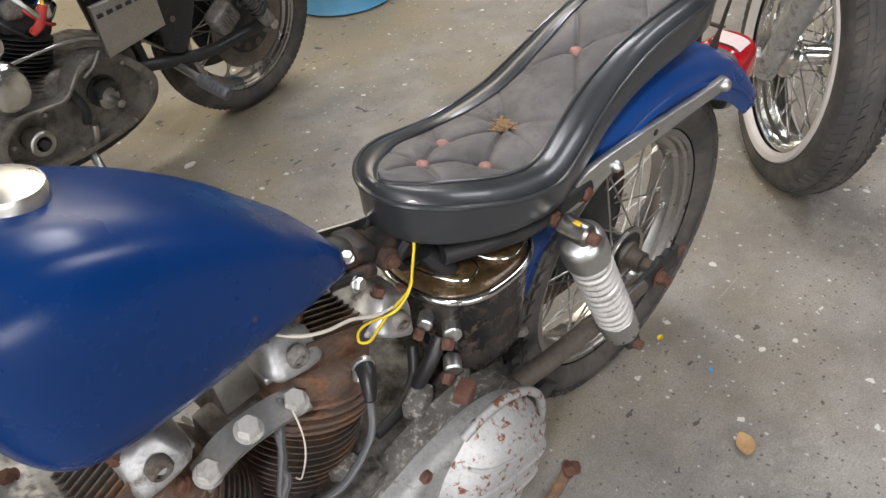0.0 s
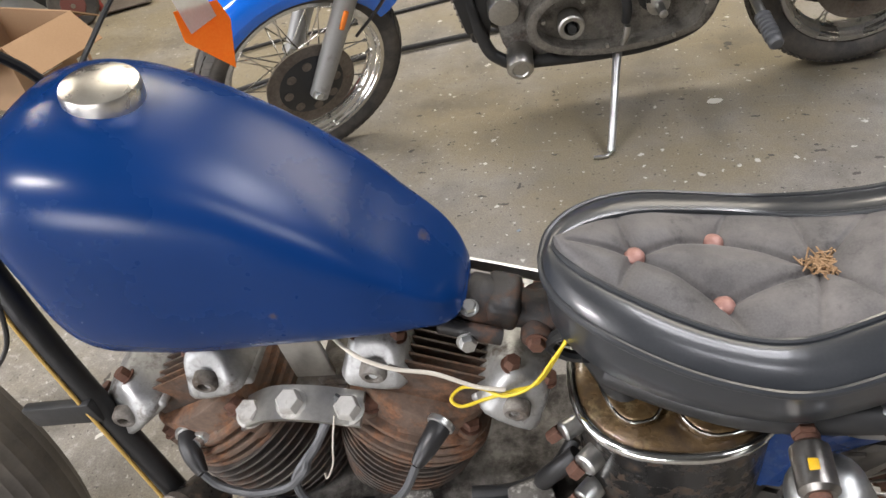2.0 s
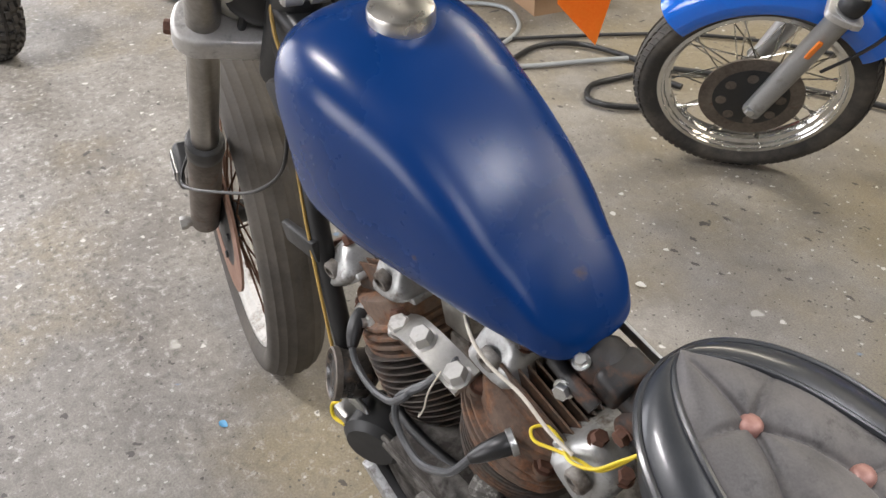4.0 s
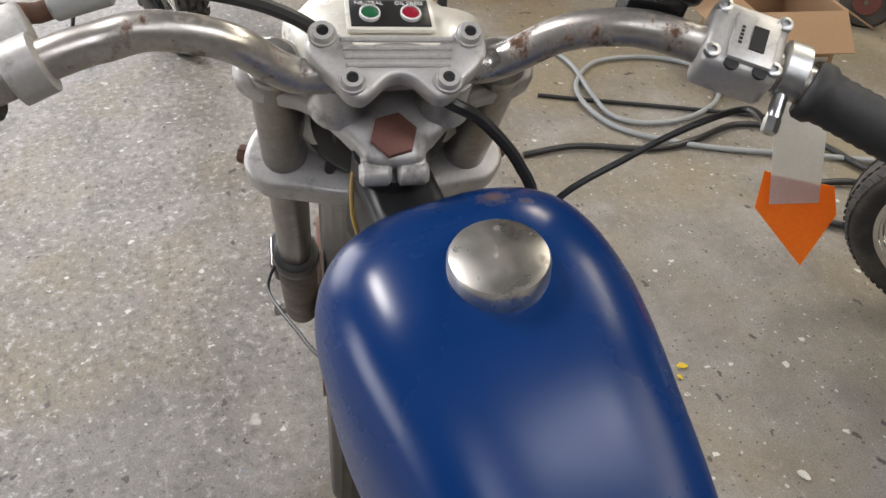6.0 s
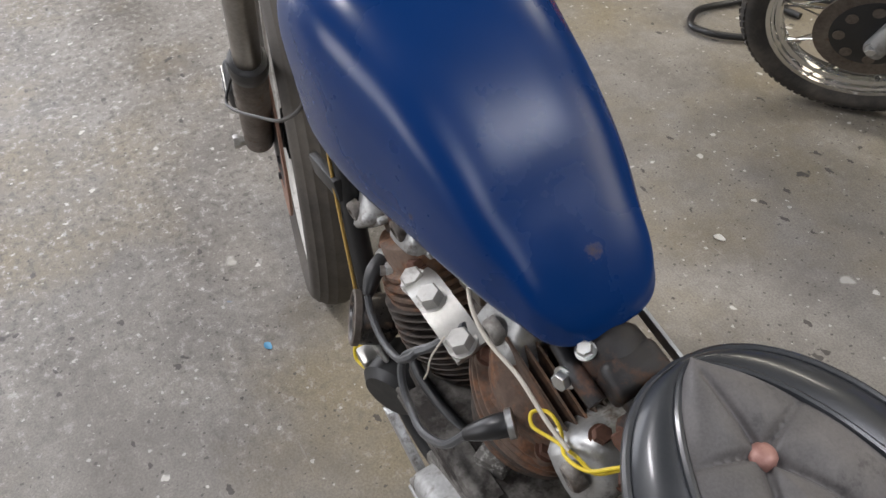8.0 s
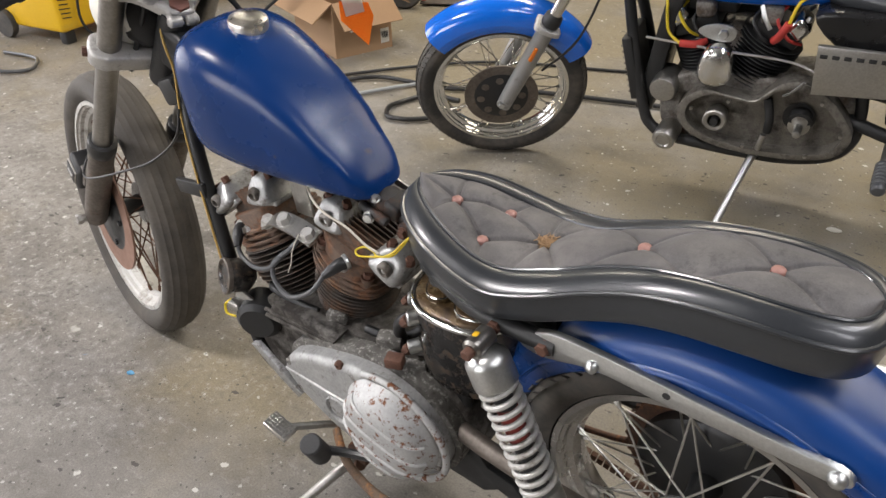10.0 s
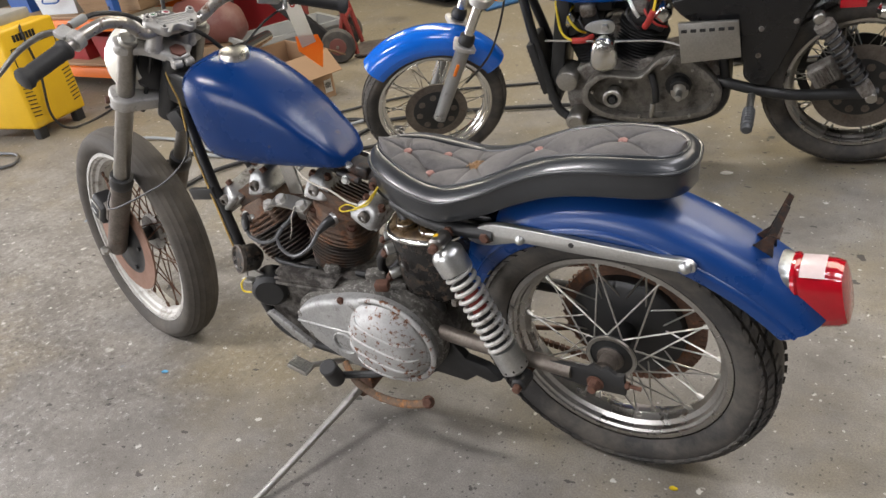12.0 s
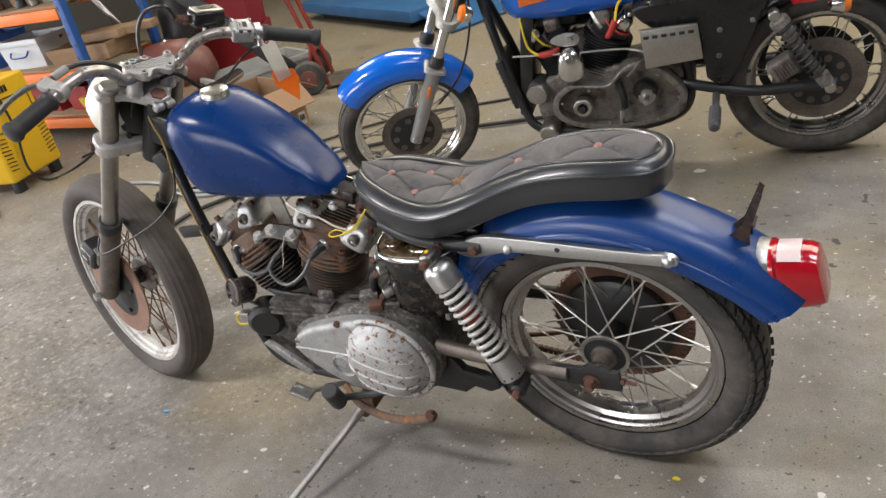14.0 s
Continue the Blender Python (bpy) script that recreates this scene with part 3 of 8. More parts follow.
def wheel(bike, name, m, tyre_r, half, rim_r, tyre_mat, rim_mat, spoke_mat, hub_mat, tread="rib", spokes=40, flange=0.045, hub_half=0.035, whitewall=False, label=""):
    """A spoked wheel whose axle is the y of m: hub, tyre, rim and every spoke."""
    turn = m @ Matrix.Rotation(radians(-90), 4, "X")   # lathe z -> wheel y
    bm = bmesh.new()
    lathe(bm, [(0.012, -hub_half - 0.018), (0.024, -hub_half - 0.014), (flange * 0.62, -hub_half - 0.006), (flange + 0.006, -hub_half - 0.004), (flange + 0.008, -hub_half), (flange + 0.004, -hub_half + 0.004), (flange * 0.6, -hub_half + 0.008),
               (flange * 0.5, 0), (flange * 0.6, hub_half - 0.008), (flange + 0.004, hub_half - 0.004), (flange + 0.008, hub_half), (flange + 0.006, hub_half + 0.004), (flange * 0.62, hub_half + 0.006), (0.024, hub_half + 0.014), (0.012, hub_half + 0.018)], turn, 28)
    body = part(name, bm, hub_mat, bike, label)
    bm = bmesh.new()
    depth = tyre_r - rim_r
    prof = []
    for k in range(29):
        a = math.radians(-132 + 264 * k / 28)
        yy = half * math.sin(a) / math.sin(math.radians(96)) if abs(math.degrees(a)) > 96 else half * math.sin(a)
        rr = rim_r + depth * (0.52 + 0.48 * math.cos(a)) if abs(math.degrees(a)) <= 90 else rim_r + depth * (0.52 + 0.62 * math.cos(a))
        if tread == "rib" and abs(math.degrees(a)) < 60 and k % 2 == 0:
            rr -= 0.0022
        prof.append((rr, yy))
    lathe(bm, prof, turn, 72, caps=False)
    part("tyre", bm, tyre_mat, body, "worn black rubber tyre" if tread != "rib" else "grey perished ribbed rubber tyre", sharp=30)
    if tread in ("block", "knob", "road"):
        bm = bmesh.new()
        n = {"block": 66, "knob": 44, "road": 84}[tread]
        for i in range(n):
            for side in (-1, 1):
                a = 2 * math.pi * (i + (0.5 if side > 0 else 0)) / n
                rows = {"block": ((30, 13, 0.006), (52, 13, 0.007), (70, 9, 0.006)), "knob": ((10, 15, 0.014), (38, 16, 0.014), (64, 12, 0.012)), "road": ((18, 10, 0.0035), (46, 22, 0.0035))}[tread]
                for mid, span, rise in rows:
                    skew = 0.35 if tread != "knob" else 0.0
                    width = 2 * math.pi / n * (0.66 if tread != "knob" else 0.55)
                    ring0, ring1 = [], []
                    for da, dt in ((-0.5, -1), (0.5, -1), (0.5, 1), (-0.5, 1)):
                        th = math.radians((mid + dt * span / 2) * side)
                        ang = a + da * width + skew * width * dt
                        for ring, up, sh in ((ring0, -0.004, 1.0), (ring1, rise, 0.9)):
                            rr = rim_r + depth * (0.52 + 0.48 * math.cos(th)) + up * math.cos(th)
                            yy = half * math.sin(th) + up * math.sin(th)
                            ring.append(turn @ V(rr * math.cos(ang), rr * math.sin(ang), yy))
                    skin(bm, [ring0, ring1])
        tagged(part("tread", bm, tyre_mat, body, flat=True), "", "", "", "stuff")
    if whitewall:
        for side in (-1, 1):
            bm = bmesh.new()
            lathe(bm, [(rim_r + 0.006, side * half * 0.80), (rim_r + 0.012, side * (half * 0.93 + 0.003)), (rim_r + depth * 0.16, side * (half * 0.97 + 0.003)), (rim_r + depth * 0.28, side * (half + 0.003)), (rim_r + depth * 0.31, side * (half - 0.003))], turn, 64, caps=False)
            part("whitewall", bm, "whitewall", body, "white sidewall band")
    bm = bmesh.new()
    w = half * 0.62
    lathe(bm, [(rim_r - 0.004, -w - 0.006), (rim_r + 0.006, -w - 0.006), (rim_r + 0.007, -w - 0.002), (rim_r - 0.004, -w + 0.003), (rim_r - 0.006, -w * 0.62), (rim_r - 0.016, -w * 0.45), (rim_r - 0.018, 0), (rim_r - 0.016, w * 0.45), (rim_r - 0.006, w * 0.62), (rim_r - 0.004, w - 0.003),
               (rim_r + 0.007, w + 0.002), (rim_r + 0.006, w + 0.006), (rim_r + 0.001, w + 0.008), (rim_r - 0.004, w + 0.006), (rim_r - 0.005, w + 0.001), (rim_r - 0.010, w - 0.002), (rim_r - 0.012, w * 0.66), (rim_r - 0.021, w * 0.5), (rim_r - 0.023, w * 0.15), (rim_r - 0.026, 0), (rim_r - 0.023, -w * 0.15), (rim_r - 0.021, -w * 0.5), (rim_r - 0.012, -w * 0.66), (rim_r - 0.010, -w + 0.002), (rim_r - 0.005, -w - 0.001)], turn, 72, close=True)
    part("rim", bm, rim_mat, body, "spoked wheel rim")
    me = spoke_mesh(spoke_mat, 0.0019)
    for i in range(spokes):
        side = -1 if i % 2 else 1
        lean = 1 if (i // 2) % 2 else -1
        a0 = 2 * math.pi * (i // 2) / (spokes / 2) + (0.15 if side > 0 else 0)
        a1 = a0 + lean * radians(46)
        p0 = m @ V(flange * math.cos(a0), side * hub_half, flange * math.sin(a0))
        p1 = m @ V((rim_r - 0.022) * math.cos(a1), side * 0.006, (rim_r - 0.022) * math.sin(a1))
        piece("spoke", me, body, frame_to(p0, p1) @ Matrix.Diagonal((1, 1, (p1 - p0).length, 1)))
    return body


def writing(text, size, material, parent, m, name="lettering"):
    cu = bpy.data.curves.new(name, "FONT")
    cu.body, cu.size, cu.align_x, cu.align_y, cu.extrude = text, size, "CENTER", "CENTER", 0.0002
    tmp = bpy.data.objects.new("tmp", cu)
    scene.collection.objects.link(tmp)
    deps = bpy.context.evaluated_depsgraph_get()
    me = bpy.data.meshes.new_from_object(tmp.evaluated_get(deps))
    bpy.data.objects.remove(tmp)
    bpy.data.curves.remove(cu)
    me.name = name
    me.materials.clear()
    me.materials.append(M[material])
    ob = new(name, me)
    ob.parent = parent
    ob.matrix_basis = m
    return ob

# ---- the setting: floor, walls, roof ----
def slab(name, x0, x1, y0, y1, z0, z1, material, label, category, edge=0.0):
    bm = bmesh.new()
    block(bm, (x1 - x0, y1 - y0, z1 - z0), Matrix.Translation(((x0 + x1) / 2, (y0 + y1) / 2, (z0 + z1) / 2)), edge)
    return tagged(part(name, bm, material, None, label, flat=True), "", category, "", "structure")


bm = bmesh.new()
nx, ny = 60, 60
rows = [[V(-8 + 15.0 * i / nx, -6 + 14.0 * j / ny, 0) for j in range(ny + 1)] for i in range(nx + 1)]
grid(bm, rows)
tagged(part("floor", bm, "concrete", None, "worn grey concrete workshop floor with paint specks"), "", "floor", "", "structure")
slab("wall_east", 7.0, 7.2, -6.2, 8.2, 0, 4.2, "wall_paint", "plain painted workshop wall", "wall")
slab("wall_north", -8.0, 7.0, 8.0, 8.2, 0, 4.2, "wall_paint", "plain painted workshop wall", "wall")
# the gap in the south wall is assumed, made for the fill light
for name, x0, x1, z0, z1 in (("wall_south_left", -8.0, -4.0, 0, 4.2), ("wall_south_right", -0.4, 7.0, 0, 4.2), ("wall_south_sill", -4.0, -0.4, 0, 0.9), ("wall_south_head", -4.0, -0.4, 2.6, 4.2)):
    slab(name, x0, x1, -6.2, -6.0, z0, z1, "wall_paint", "plain painted workshop wall round an unseen added opening", "wall")
slab("wall_west", -8.2, -8.0, 1.2, 8.2, 0, 4.2, "wall_paint", "plain painted wall beside the open roller door", "wall")
slab("wall_west_corner", -8.2, -8.0, -6.2, -5.4, 0, 4.2, "wall_paint", "plain painted wall beside the open roller door", "wall")
slab("wall_west_lintel", -8.2, -8.0, -5.4, 1.2, 3.7, 4.2, "wall_paint", "plain wall over the open roller door", "wall")
slab("ceiling", -8.2, 7.2, -6.2, 8.2, 4.2, 4.3, "roof_sheet", "plain grey workshop roof sheeting", "ceiling")

# ---- the blue motorcycle ----
# x runs to its rear, y to its right, z up; it leans on its side stand
LEAN = 5.35
bike = thing("motorcycle", pose(0, 0, 0, LEAN, 0, 0), "old blue stripped motorcycle with rusty engine leaning on its side stand", "motorcycle")
RAKE, STEER = radians(36), radians(15.5)
up_axis = V(math.sin(RAKE), 0, math.cos(RAKE))
back_axis = V(math.cos(RAKE), 0, -math.sin(RAKE))
lat_axis = V(0, 1, 0)
fx = math.cos(STEER) * back_axis - math.sin(STEER) * lat_axis
fy = math.sin(STEER) * back_axis + math.cos(STEER) * lat_axis
FORK = Matrix(((fx.x, fy.x, up_axis.x, -0.974), (fx.y, fy.y, up_axis.y, 0.0), (fx.z, fy.z, up_axis.z, 0.888), (0, 0, 0, 1)))


def F(x, y, z):
    return FORK @ V(x, y, z)


# wheels
REAR_AXLE = V(-0.006, 0, 0.304)
rear = wheel(bike, "rear_wheel", Matrix.Translation(REAR_AXLE), 0.302, 0.057, 0.220, "rubber", "rim_steel", "dull_steel", "black_paint", "block", 40, 0.043, 0.045, label="rear spoked wheel with dull rim")
axle_m = FORK @ Matrix.Translation((-0.05, 0, -0.752)) @ Matrix.Rotation(-RAKE, 4, "Y")
front = wheel(bike, "front_wheel", axle_m, 0.327, 0.050, 0.256, "old_rubber", "pale_rim", "rust", "black_paint", "rib", 40, 0.040, 0.035, label="narrow front spoked wheel with rusty spokes")


# front brake: rusty disc, black centre, chrome hub cap on the far side
bm = bmesh.new()
turn = axle_m @ Matrix.Rotation(radians(-90), 4, "X")
lathe(bm, [(0.098, -0.052), (0.150, -0.052), (0.150, -0.057), (0.098, -0.057)], turn, 56, close=True)
part("brake_disc", bm, "disc_rust", front, "rust-brown brake disc")
bm = bmesh.new()
lathe(bm, [(0.02, -0.060), (0.062, -0.060), (0.068, -0.056), (0.099, -0.056), (0.099, -0.052), (0.02, -0.050)], turn, 40)
for k in range(5):
    a = 2 * math.pi * k / 5
    hexa(bm, axle_m @ V(0.078 * math.cos(a), -0.058, 0.078 * math.sin(a)), axle_m.to_3x3() @ V(0, -1, 0), 0.007, 0.005)
part("disc_carrier", bm, "black_paint", front)
bm = bmesh.new()
lathe(bm, [(0.052, 0.02), (0.056, 0.034), (0.045, 0.05), (0.03, 0.056), (0.026, 0.075), (0.0101, 0.08)], turn, 32)
part("hub_cap", bm, "cast_alu", front, "dull round hub cap")

# rear drum, sprocket and chain
rm = Matrix.Translation(REAR_AXLE)
turn = rm @ Matrix.Rotation(radians(-90), 4, "X")
bm = bmesh.new()
teeth = []
for k in range(51 * 2):
    rr = 0.148 if k % 2 == 0 else 0.141
    teeth.append((rr, 2 * math.pi * k / 102))
sub = bmesh.new()
skin(sub, [[V(r * math.cos(a), r * math.sin(a), z) for r, a in teeth] for z in (0.060, 0.066)], True, False)
join(bm, sub, turn)
lathe(bm, [(0.118, 0.058), (0.142, 0.059), (0.142, 0.067), (0.118, 0.068)], turn, 40, close=True)
part("sprocket", bm, "rust", rear, "large rusty chain sprocket")
bm = bmesh.new()
lathe(bm, [(0.03, 0.03), (0.106, 0.032), (0.117, 0.040), (0.119, 0.062), (0.09, 0.066), (0.03, 0.068)], turn, 40)
part("brake_drum", bm, "black_paint", rear)
bm = bmesh.new()
lathe(bm, [(0.012, -0.12), (0.013, -0.088), (0.019, -0.086), (0.019, -0.062), (0.026, -0.060), (0.027, -0.055)], turn, 24)
part("axle_spacer", bm, "old_steel", rear, "grey axle sleeve")
bm = bmesh.new()
lathe(bm, [(0.043, -0.052), (0.050, -0.053), (0.051, -0.050), (0.050, -0.047), (0.043, -0.047)], turn, 32, close=True)
part("hub_flange", bm, "dull_steel", rear, "worn spoke flange")
links = [V(-0.53, 0.063, 0.335)] + [REAR_AXLE + V(0.147 * math.cos(a), 0.063, 0.147 * math.sin(a)) for a in np.linspace(radians(100), radians(-96), 40)] + [V(-0.53, 0.063, 0.245)]
dense = []
for a, b in zip(links, links[1:]):
    n = max(1, int((b - a).length / 0.0127))
    dense += [a.lerp(b, k / n) for k in range(n)]
bm = bmesh.new()
for a, b in zip(dense, dense[1:]):
    d = (b - a)
    mm = frame_to(a, b) @ Matrix.Translation((0, 0, d.length / 2))
    block(bm, (0.009, 0.014, d.length * 0.8), mm)
part("drive_chain", bm, "rust", bike, "rusty drive chain")

# swing arm with slotted axle plates
for side in (-1, 1):
    bm = bmesh.new()
    tube(bm, [(-0.43, side * 0.075, 0.315), (-0.36, side * 0.10, 0.318), (-0.22, side * 0.112, 0.316), (-0.06, side * 0.115, 0.312)], 0.016, 14, 6)
    part("swing_arm", bm, "old_steel" if side < 0 else "black_paint", bike, "dirty bare swing arm tube" if side < 0 else "")
    bm = bmesh.new()
    outline = [(-0.105, 0.292), (-0.105, 0.328), (-0.03, 0.330), (-0.015, 0.342), (0.0, 0.335), (0.012, 0.342), (0.03, 0.330), (0.045, 0.332), (0.045, 0.283), (-0.02, 0.280)]
    plate(bm, outline, 0.009, left_face(-0.112 if side < 0 else 0.121), 0.002)
    part("axle_plate", bm, "black_paint", bike, "black axle plate")
    bm = bmesh.new()
    yy = side * 0.122
    hexa(bm, (-0.012, yy, 0.300), (0, side, 0), 0.0125, 0.010, 0.017)
    rod(bm, (-0.012, yy, 0.300), (-0.012, yy + side * 0.022, 0.300), 0.0085, seg=14)
    part("axle_nut", bm, "rust_bolt", bike, "rusty axle nut")
    bm = bmesh.new()
    rod(bm, (0.04, side * 0.117, 0.308), (0.075, side * 0.117, 0.306), 0.004, seg=8)
    hexa(bm, (0.046, side * 0.117, 0.308), (1, 0, 0), 0.008, 0.007)
    part("chain_adjuster", bm, "rust_bolt", bike)

# rear mudguard
def fender_strip(bm, centre, radius, a0, a1, section, n=48, flare=0.0, taper=0.0):
    """A mudguard round the wheel; flare kicks its tail out, taper narrows its front end."""
    rows = []
    for k in range(n + 1):
        deg = a0 + (a1 - a0) * k / n
        a = radians(deg)
        rr = radius + flare * max(0.0, (66 - deg) / 36) ** 1.6
        wide = 1.0 - taper * min(1.0, max(0.0, (deg - 112) / 34))
        rows.append([V(centre[0] + (rr + dr) * math.cos(a), y * wide, centre[1] + (rr + dr) * math.sin(a)) for dr, y in section])
    return grid(bm, rows)


def fender_section(half, skirt, bead=0.0):
    s = []
    for k in range(17):
        y = -half + 2 * half * k / 16
        u = abs(y) / half
        s.append((-0.030 * u ** 3.2, y))
    left = [(-0.030 - skirt, -half - 0.002), (-0.030 - skirt * 0.72, -half - 0.004), (-0.030 - skirt * 0.55, -half - 0.004), (-0.030 - skirt * 0.50, -half - 0.004 - bead), (-0.030 - skirt * 0.42, -half - 0.003 - bead), (-0.030 - skirt * 0.36, -half - 0.002)]
    outer = left + s + [(r, -y) for r, y in reversed(left)]
    inner = [(r - 0.004, y * 0.965) for r, y in reversed(outer)]
    return outer + inner + [outer[0]]


bm = bmesh.new()
fender_strip(bm, (-0.004, 0.300), 0.364, 27, 158, fender_section(0.074, 0.042, 0.004), 60, 0.040, 0.32)
bmesh.ops.remove_doubles(bm, verts=bm.verts, dist=1e-5)
part("rear_fender", bm, "fender_paint", bike, "blue painted steel rear mudguard", sharp=50)

# flat chrome strut on each side of the mudguard
for side in (-1, 1):
    bm = bmesh.new()
    outline = loop2([(-0.255, 0.572), (-0.21, 0.606), (-0.12, 0.608), (0.0, 0.600), (0.10, 0.594), (0.150, 0.593), (0.166, 0.581), (0.152, 0.568), (0.08, 0.570), (-0.04, 0.572), (-0.14, 0.576), (-0.22, 0.558)], 5)
    plate(bm, outline, 0.010, left_face(-0.080 if side < 0 else 0.090), 0.003)
    strut = part("fender_strut", bm, "zinc", bike, "flat worn chrome mudguard strut")
    for bx, bz, br in ((0.150, 0.581, 0.011), (-0.143, 0.585, 0.009)):
        bm = bmesh.new()
        lathe(bm, [(br, 0), (br, 0.003), (br * 0.8, 0.008), (br * 0.3, 0.011)], frame_to((bx, side * 0.090, bz), (bx, side * 0.12, bz)), 14)
        part("strut_bolt", bm, "zinc", strut)
    bm = bmesh.new()
    hexa(bm, (-0.214, side * 0.090, 0.580), (0, side, 0), 0.0105, 0.009, 0.014)
    part("strut_nut", bm, "rust_bolt", strut, "rusty nut")
    bm = bmesh.new()
    rod(bm, (-0.045, side * 0.0895, 0.590), (-0.045, side * 0.0912, 0.590), 0.005, seg=14)
    part("strut_hole", bm, "black_paint", strut)

# tail lamp on its chrome base, number bracket
bm = bmesh.new()
lamp_m = Matrix.Translation((0.284, 0, 0.494)) @ Matrix(((math.cos(radians(12)), 0, -math.sin(radians(12)), 0), (0, 1, 0, 0), (math.sin(radians(12)), 0, math.cos(radians(12)), 0), (0, 0, 0, 1)))
def lamp_ring(x, wy, zt, zb, pw=3.2, n=28):
    out = []
    for k in range(n):
        a = 2 * math.pi * k / n
        c, s = math.cos(a), math.sin(a)
        y = wy * math.copysign(abs(c) ** (2 / pw), c)
        z = (zt if s > 0 else zb) * math.copysign(abs(s) ** (2 / pw), s) if s > 0 else -zb * abs(s) ** (2 / pw)
        out.append(lamp_m @ V(x, y, z))
    return out
skin(bm, [lamp_ring(-0.012, 0.050, 0.070, 0.045), lamp_ring(0.006, 0.052, 0.068, 0.058), lamp_ring(0.018, 0.051, 0.064, 0.060), lamp_ring(0.024, 0.049, 0.062, 0.058)])
lamp = part("tail_lamp", bm, "zinc", bike, "red tail lamp in a chrome housing")
bm = bmesh.new()
skin(bm, [lamp_ring(0.022, 0.049, 0.062, 0.058), lamp_ring(0.030, 0.050, 0.062, 0.060), lamp_ring(0.034, 0.046, 0.058, 0.056), lamp_ring(0.085, 0.043, 0.050, 0.054), lamp_ring(0.096, 0.040, 0.044, 0.050), lamp_ring(0.099, 0.030, 0.032, 0.040)])
part("red_lens", bm, "lens_red", lamp, "red plastic lens")
bm = bmesh.new()
rows = [[lamp_m @ V(x, y, 0.0615 - 0.11 * max(0, x - 0.036) - 0.012 * abs(y / 0.04) ** 4) for y in np.linspace(-0.036, 0.020, 9)] for x in np.linspace(0.038, 0.074, 6)]
grid(bm, rows)
part("clear_window", bm, "lens_pink", lamp, "faded clear window of the lamp")
bm = bmesh.new()
br_m = Matrix.Translation((0.250, 0.0, 0.562)) @ Matrix.Rotation(radians(12), 4, "Y") @ Matrix.Diagonal((1.25, 1.0, 1.25, 1))
for sgn in (-1, 1):
    outline = [(-0.020, -0.012), (0.018, -0.052), (0.022, -0.05), (0.012, 0.01), (0.008, 0.030), (0.012, 0.088), (0.005, 0.092), (-0.003, 0.036), (-0.024, 0.004)]
    plate(bm, outline, 0.0022, br_m @ left_face(0.016 * sgn + 0.004), 0.0)
block(bm, (0.014, 0.032, 0.002), br_m @ Matrix.Translation((0.006, 0.0, 0.04)))
rod(bm, br_m @ V(-0.002, -0.03, 0.0), br_m @ V(-0.002, 0.03, 0.0), 0.012, seg=16, edge=0.003)
part("plate_bracket", bm, "joint_iron", bike, "rusty folded number plate bracket")

# fuel tank
def tank_ring(x, zt, zb, w, n=40, power=2.5, drop=0.0, crown=2.1, low=0.10, high=0.12):
    out, zc, h = [], (zt + zb) / 2, (zt - zb) / 2
    for k in range(n):
        a = 2 * math.pi * k / n
        c, s = math.cos(a), math.sin(a)
        y = w * math.copysign(abs(c) ** (2 / power), c)
        z = zc + h * math.copysign(abs(s) ** (2 / (power if s < 0 else crown)), s)
        y *= 1.0 - (low * max(0.0, -s)) - (high * max(0.0, s) ** 2)
        out.append(V(x + drop * s, y, z))
    return out


T_X = (-0.928, -0.925, -0.915, -0.898, -0.874, -0.842, -0.805, -0.769, -0.726, -0.682, -0.638, -0.605, -0.585, -0.573, -0.5655, -0.561, -0.5595)
T_TOP = (0.818, 0.8345, 0.852, 0.867, 0.8785, 0.8830, 0.8775, 0.8655, 0.8445, 0.8150, 0.7785, 0.7425, 0.7185, 0.7015, 0.6890, 0.6790, 0.6715)
T_BOT = (0.712, 0.695, 0.6795, 0.667, 0.6615, 0.6590, 0.6565, 0.6545, 0.6530, 0.6535, 0.6535, 0.6527, 0.6526, 0.6540, 0.6565, 0.6605, 0.6650)
T_W = (0.009, 0.043, 0.0715, 0.0935, 0.1062, 0.1085, 0.1068, 0.101, 0.0921, 0.0845, 0.0743, 0.0625, 0.0560, 0.0480, 0.0380, 0.0250, 0.0083)
def tank_at(seq, k):
    pts = smooth_path([V(i, v, 0) for i, v in enumerate(seq)], 4)
    return pts[k].y
bm = bmesh.new()
skin(bm, [tank_ring(tank_at(T_X, k), tank_at(T_TOP, k), tank_at(T_BOT, k), max(0.006, tank_at(T_W, k)), 56, 3.07, -0.15 * min(0.1, tank_at(T_TOP, k) - tank_at(T_BOT, k)), 3.08, -0.1175, -0.037) for k in range(65)])
bm.transform(Matrix.Translation((0, 0.005, 0)))
tank = part("fuel_tank", bm, "tank_paint", bike, "blue painted peanut fuel tank with rust spots", sharp=60)
cap_n = V(0.16, 0.0, 1).normalized()
cap_p = V(-0.819, 0.012, 0.866)
bm = bmesh.new()
lathe(bm, [(0.0312, -0.012), (0.0315, 0.0), (0.0315, 0.018), (0.0300, 0.0215), (0.022, 0.0240), (0.010, 0.0250), (0.001, 0.0252)], frame_to(cap_p, cap_p + cap_n), 48)
part("filler_cap", bm, "cap_chrome", tank, "round chrome filler cap with pitting")
bm = bmesh.new()
hexa(bm, (-0.560, -0.040, 0.632), (0.3, -1, 0.2), 0.008, 0.008, 0.010)
part("tank_bolt", bm, "zinc", tank)

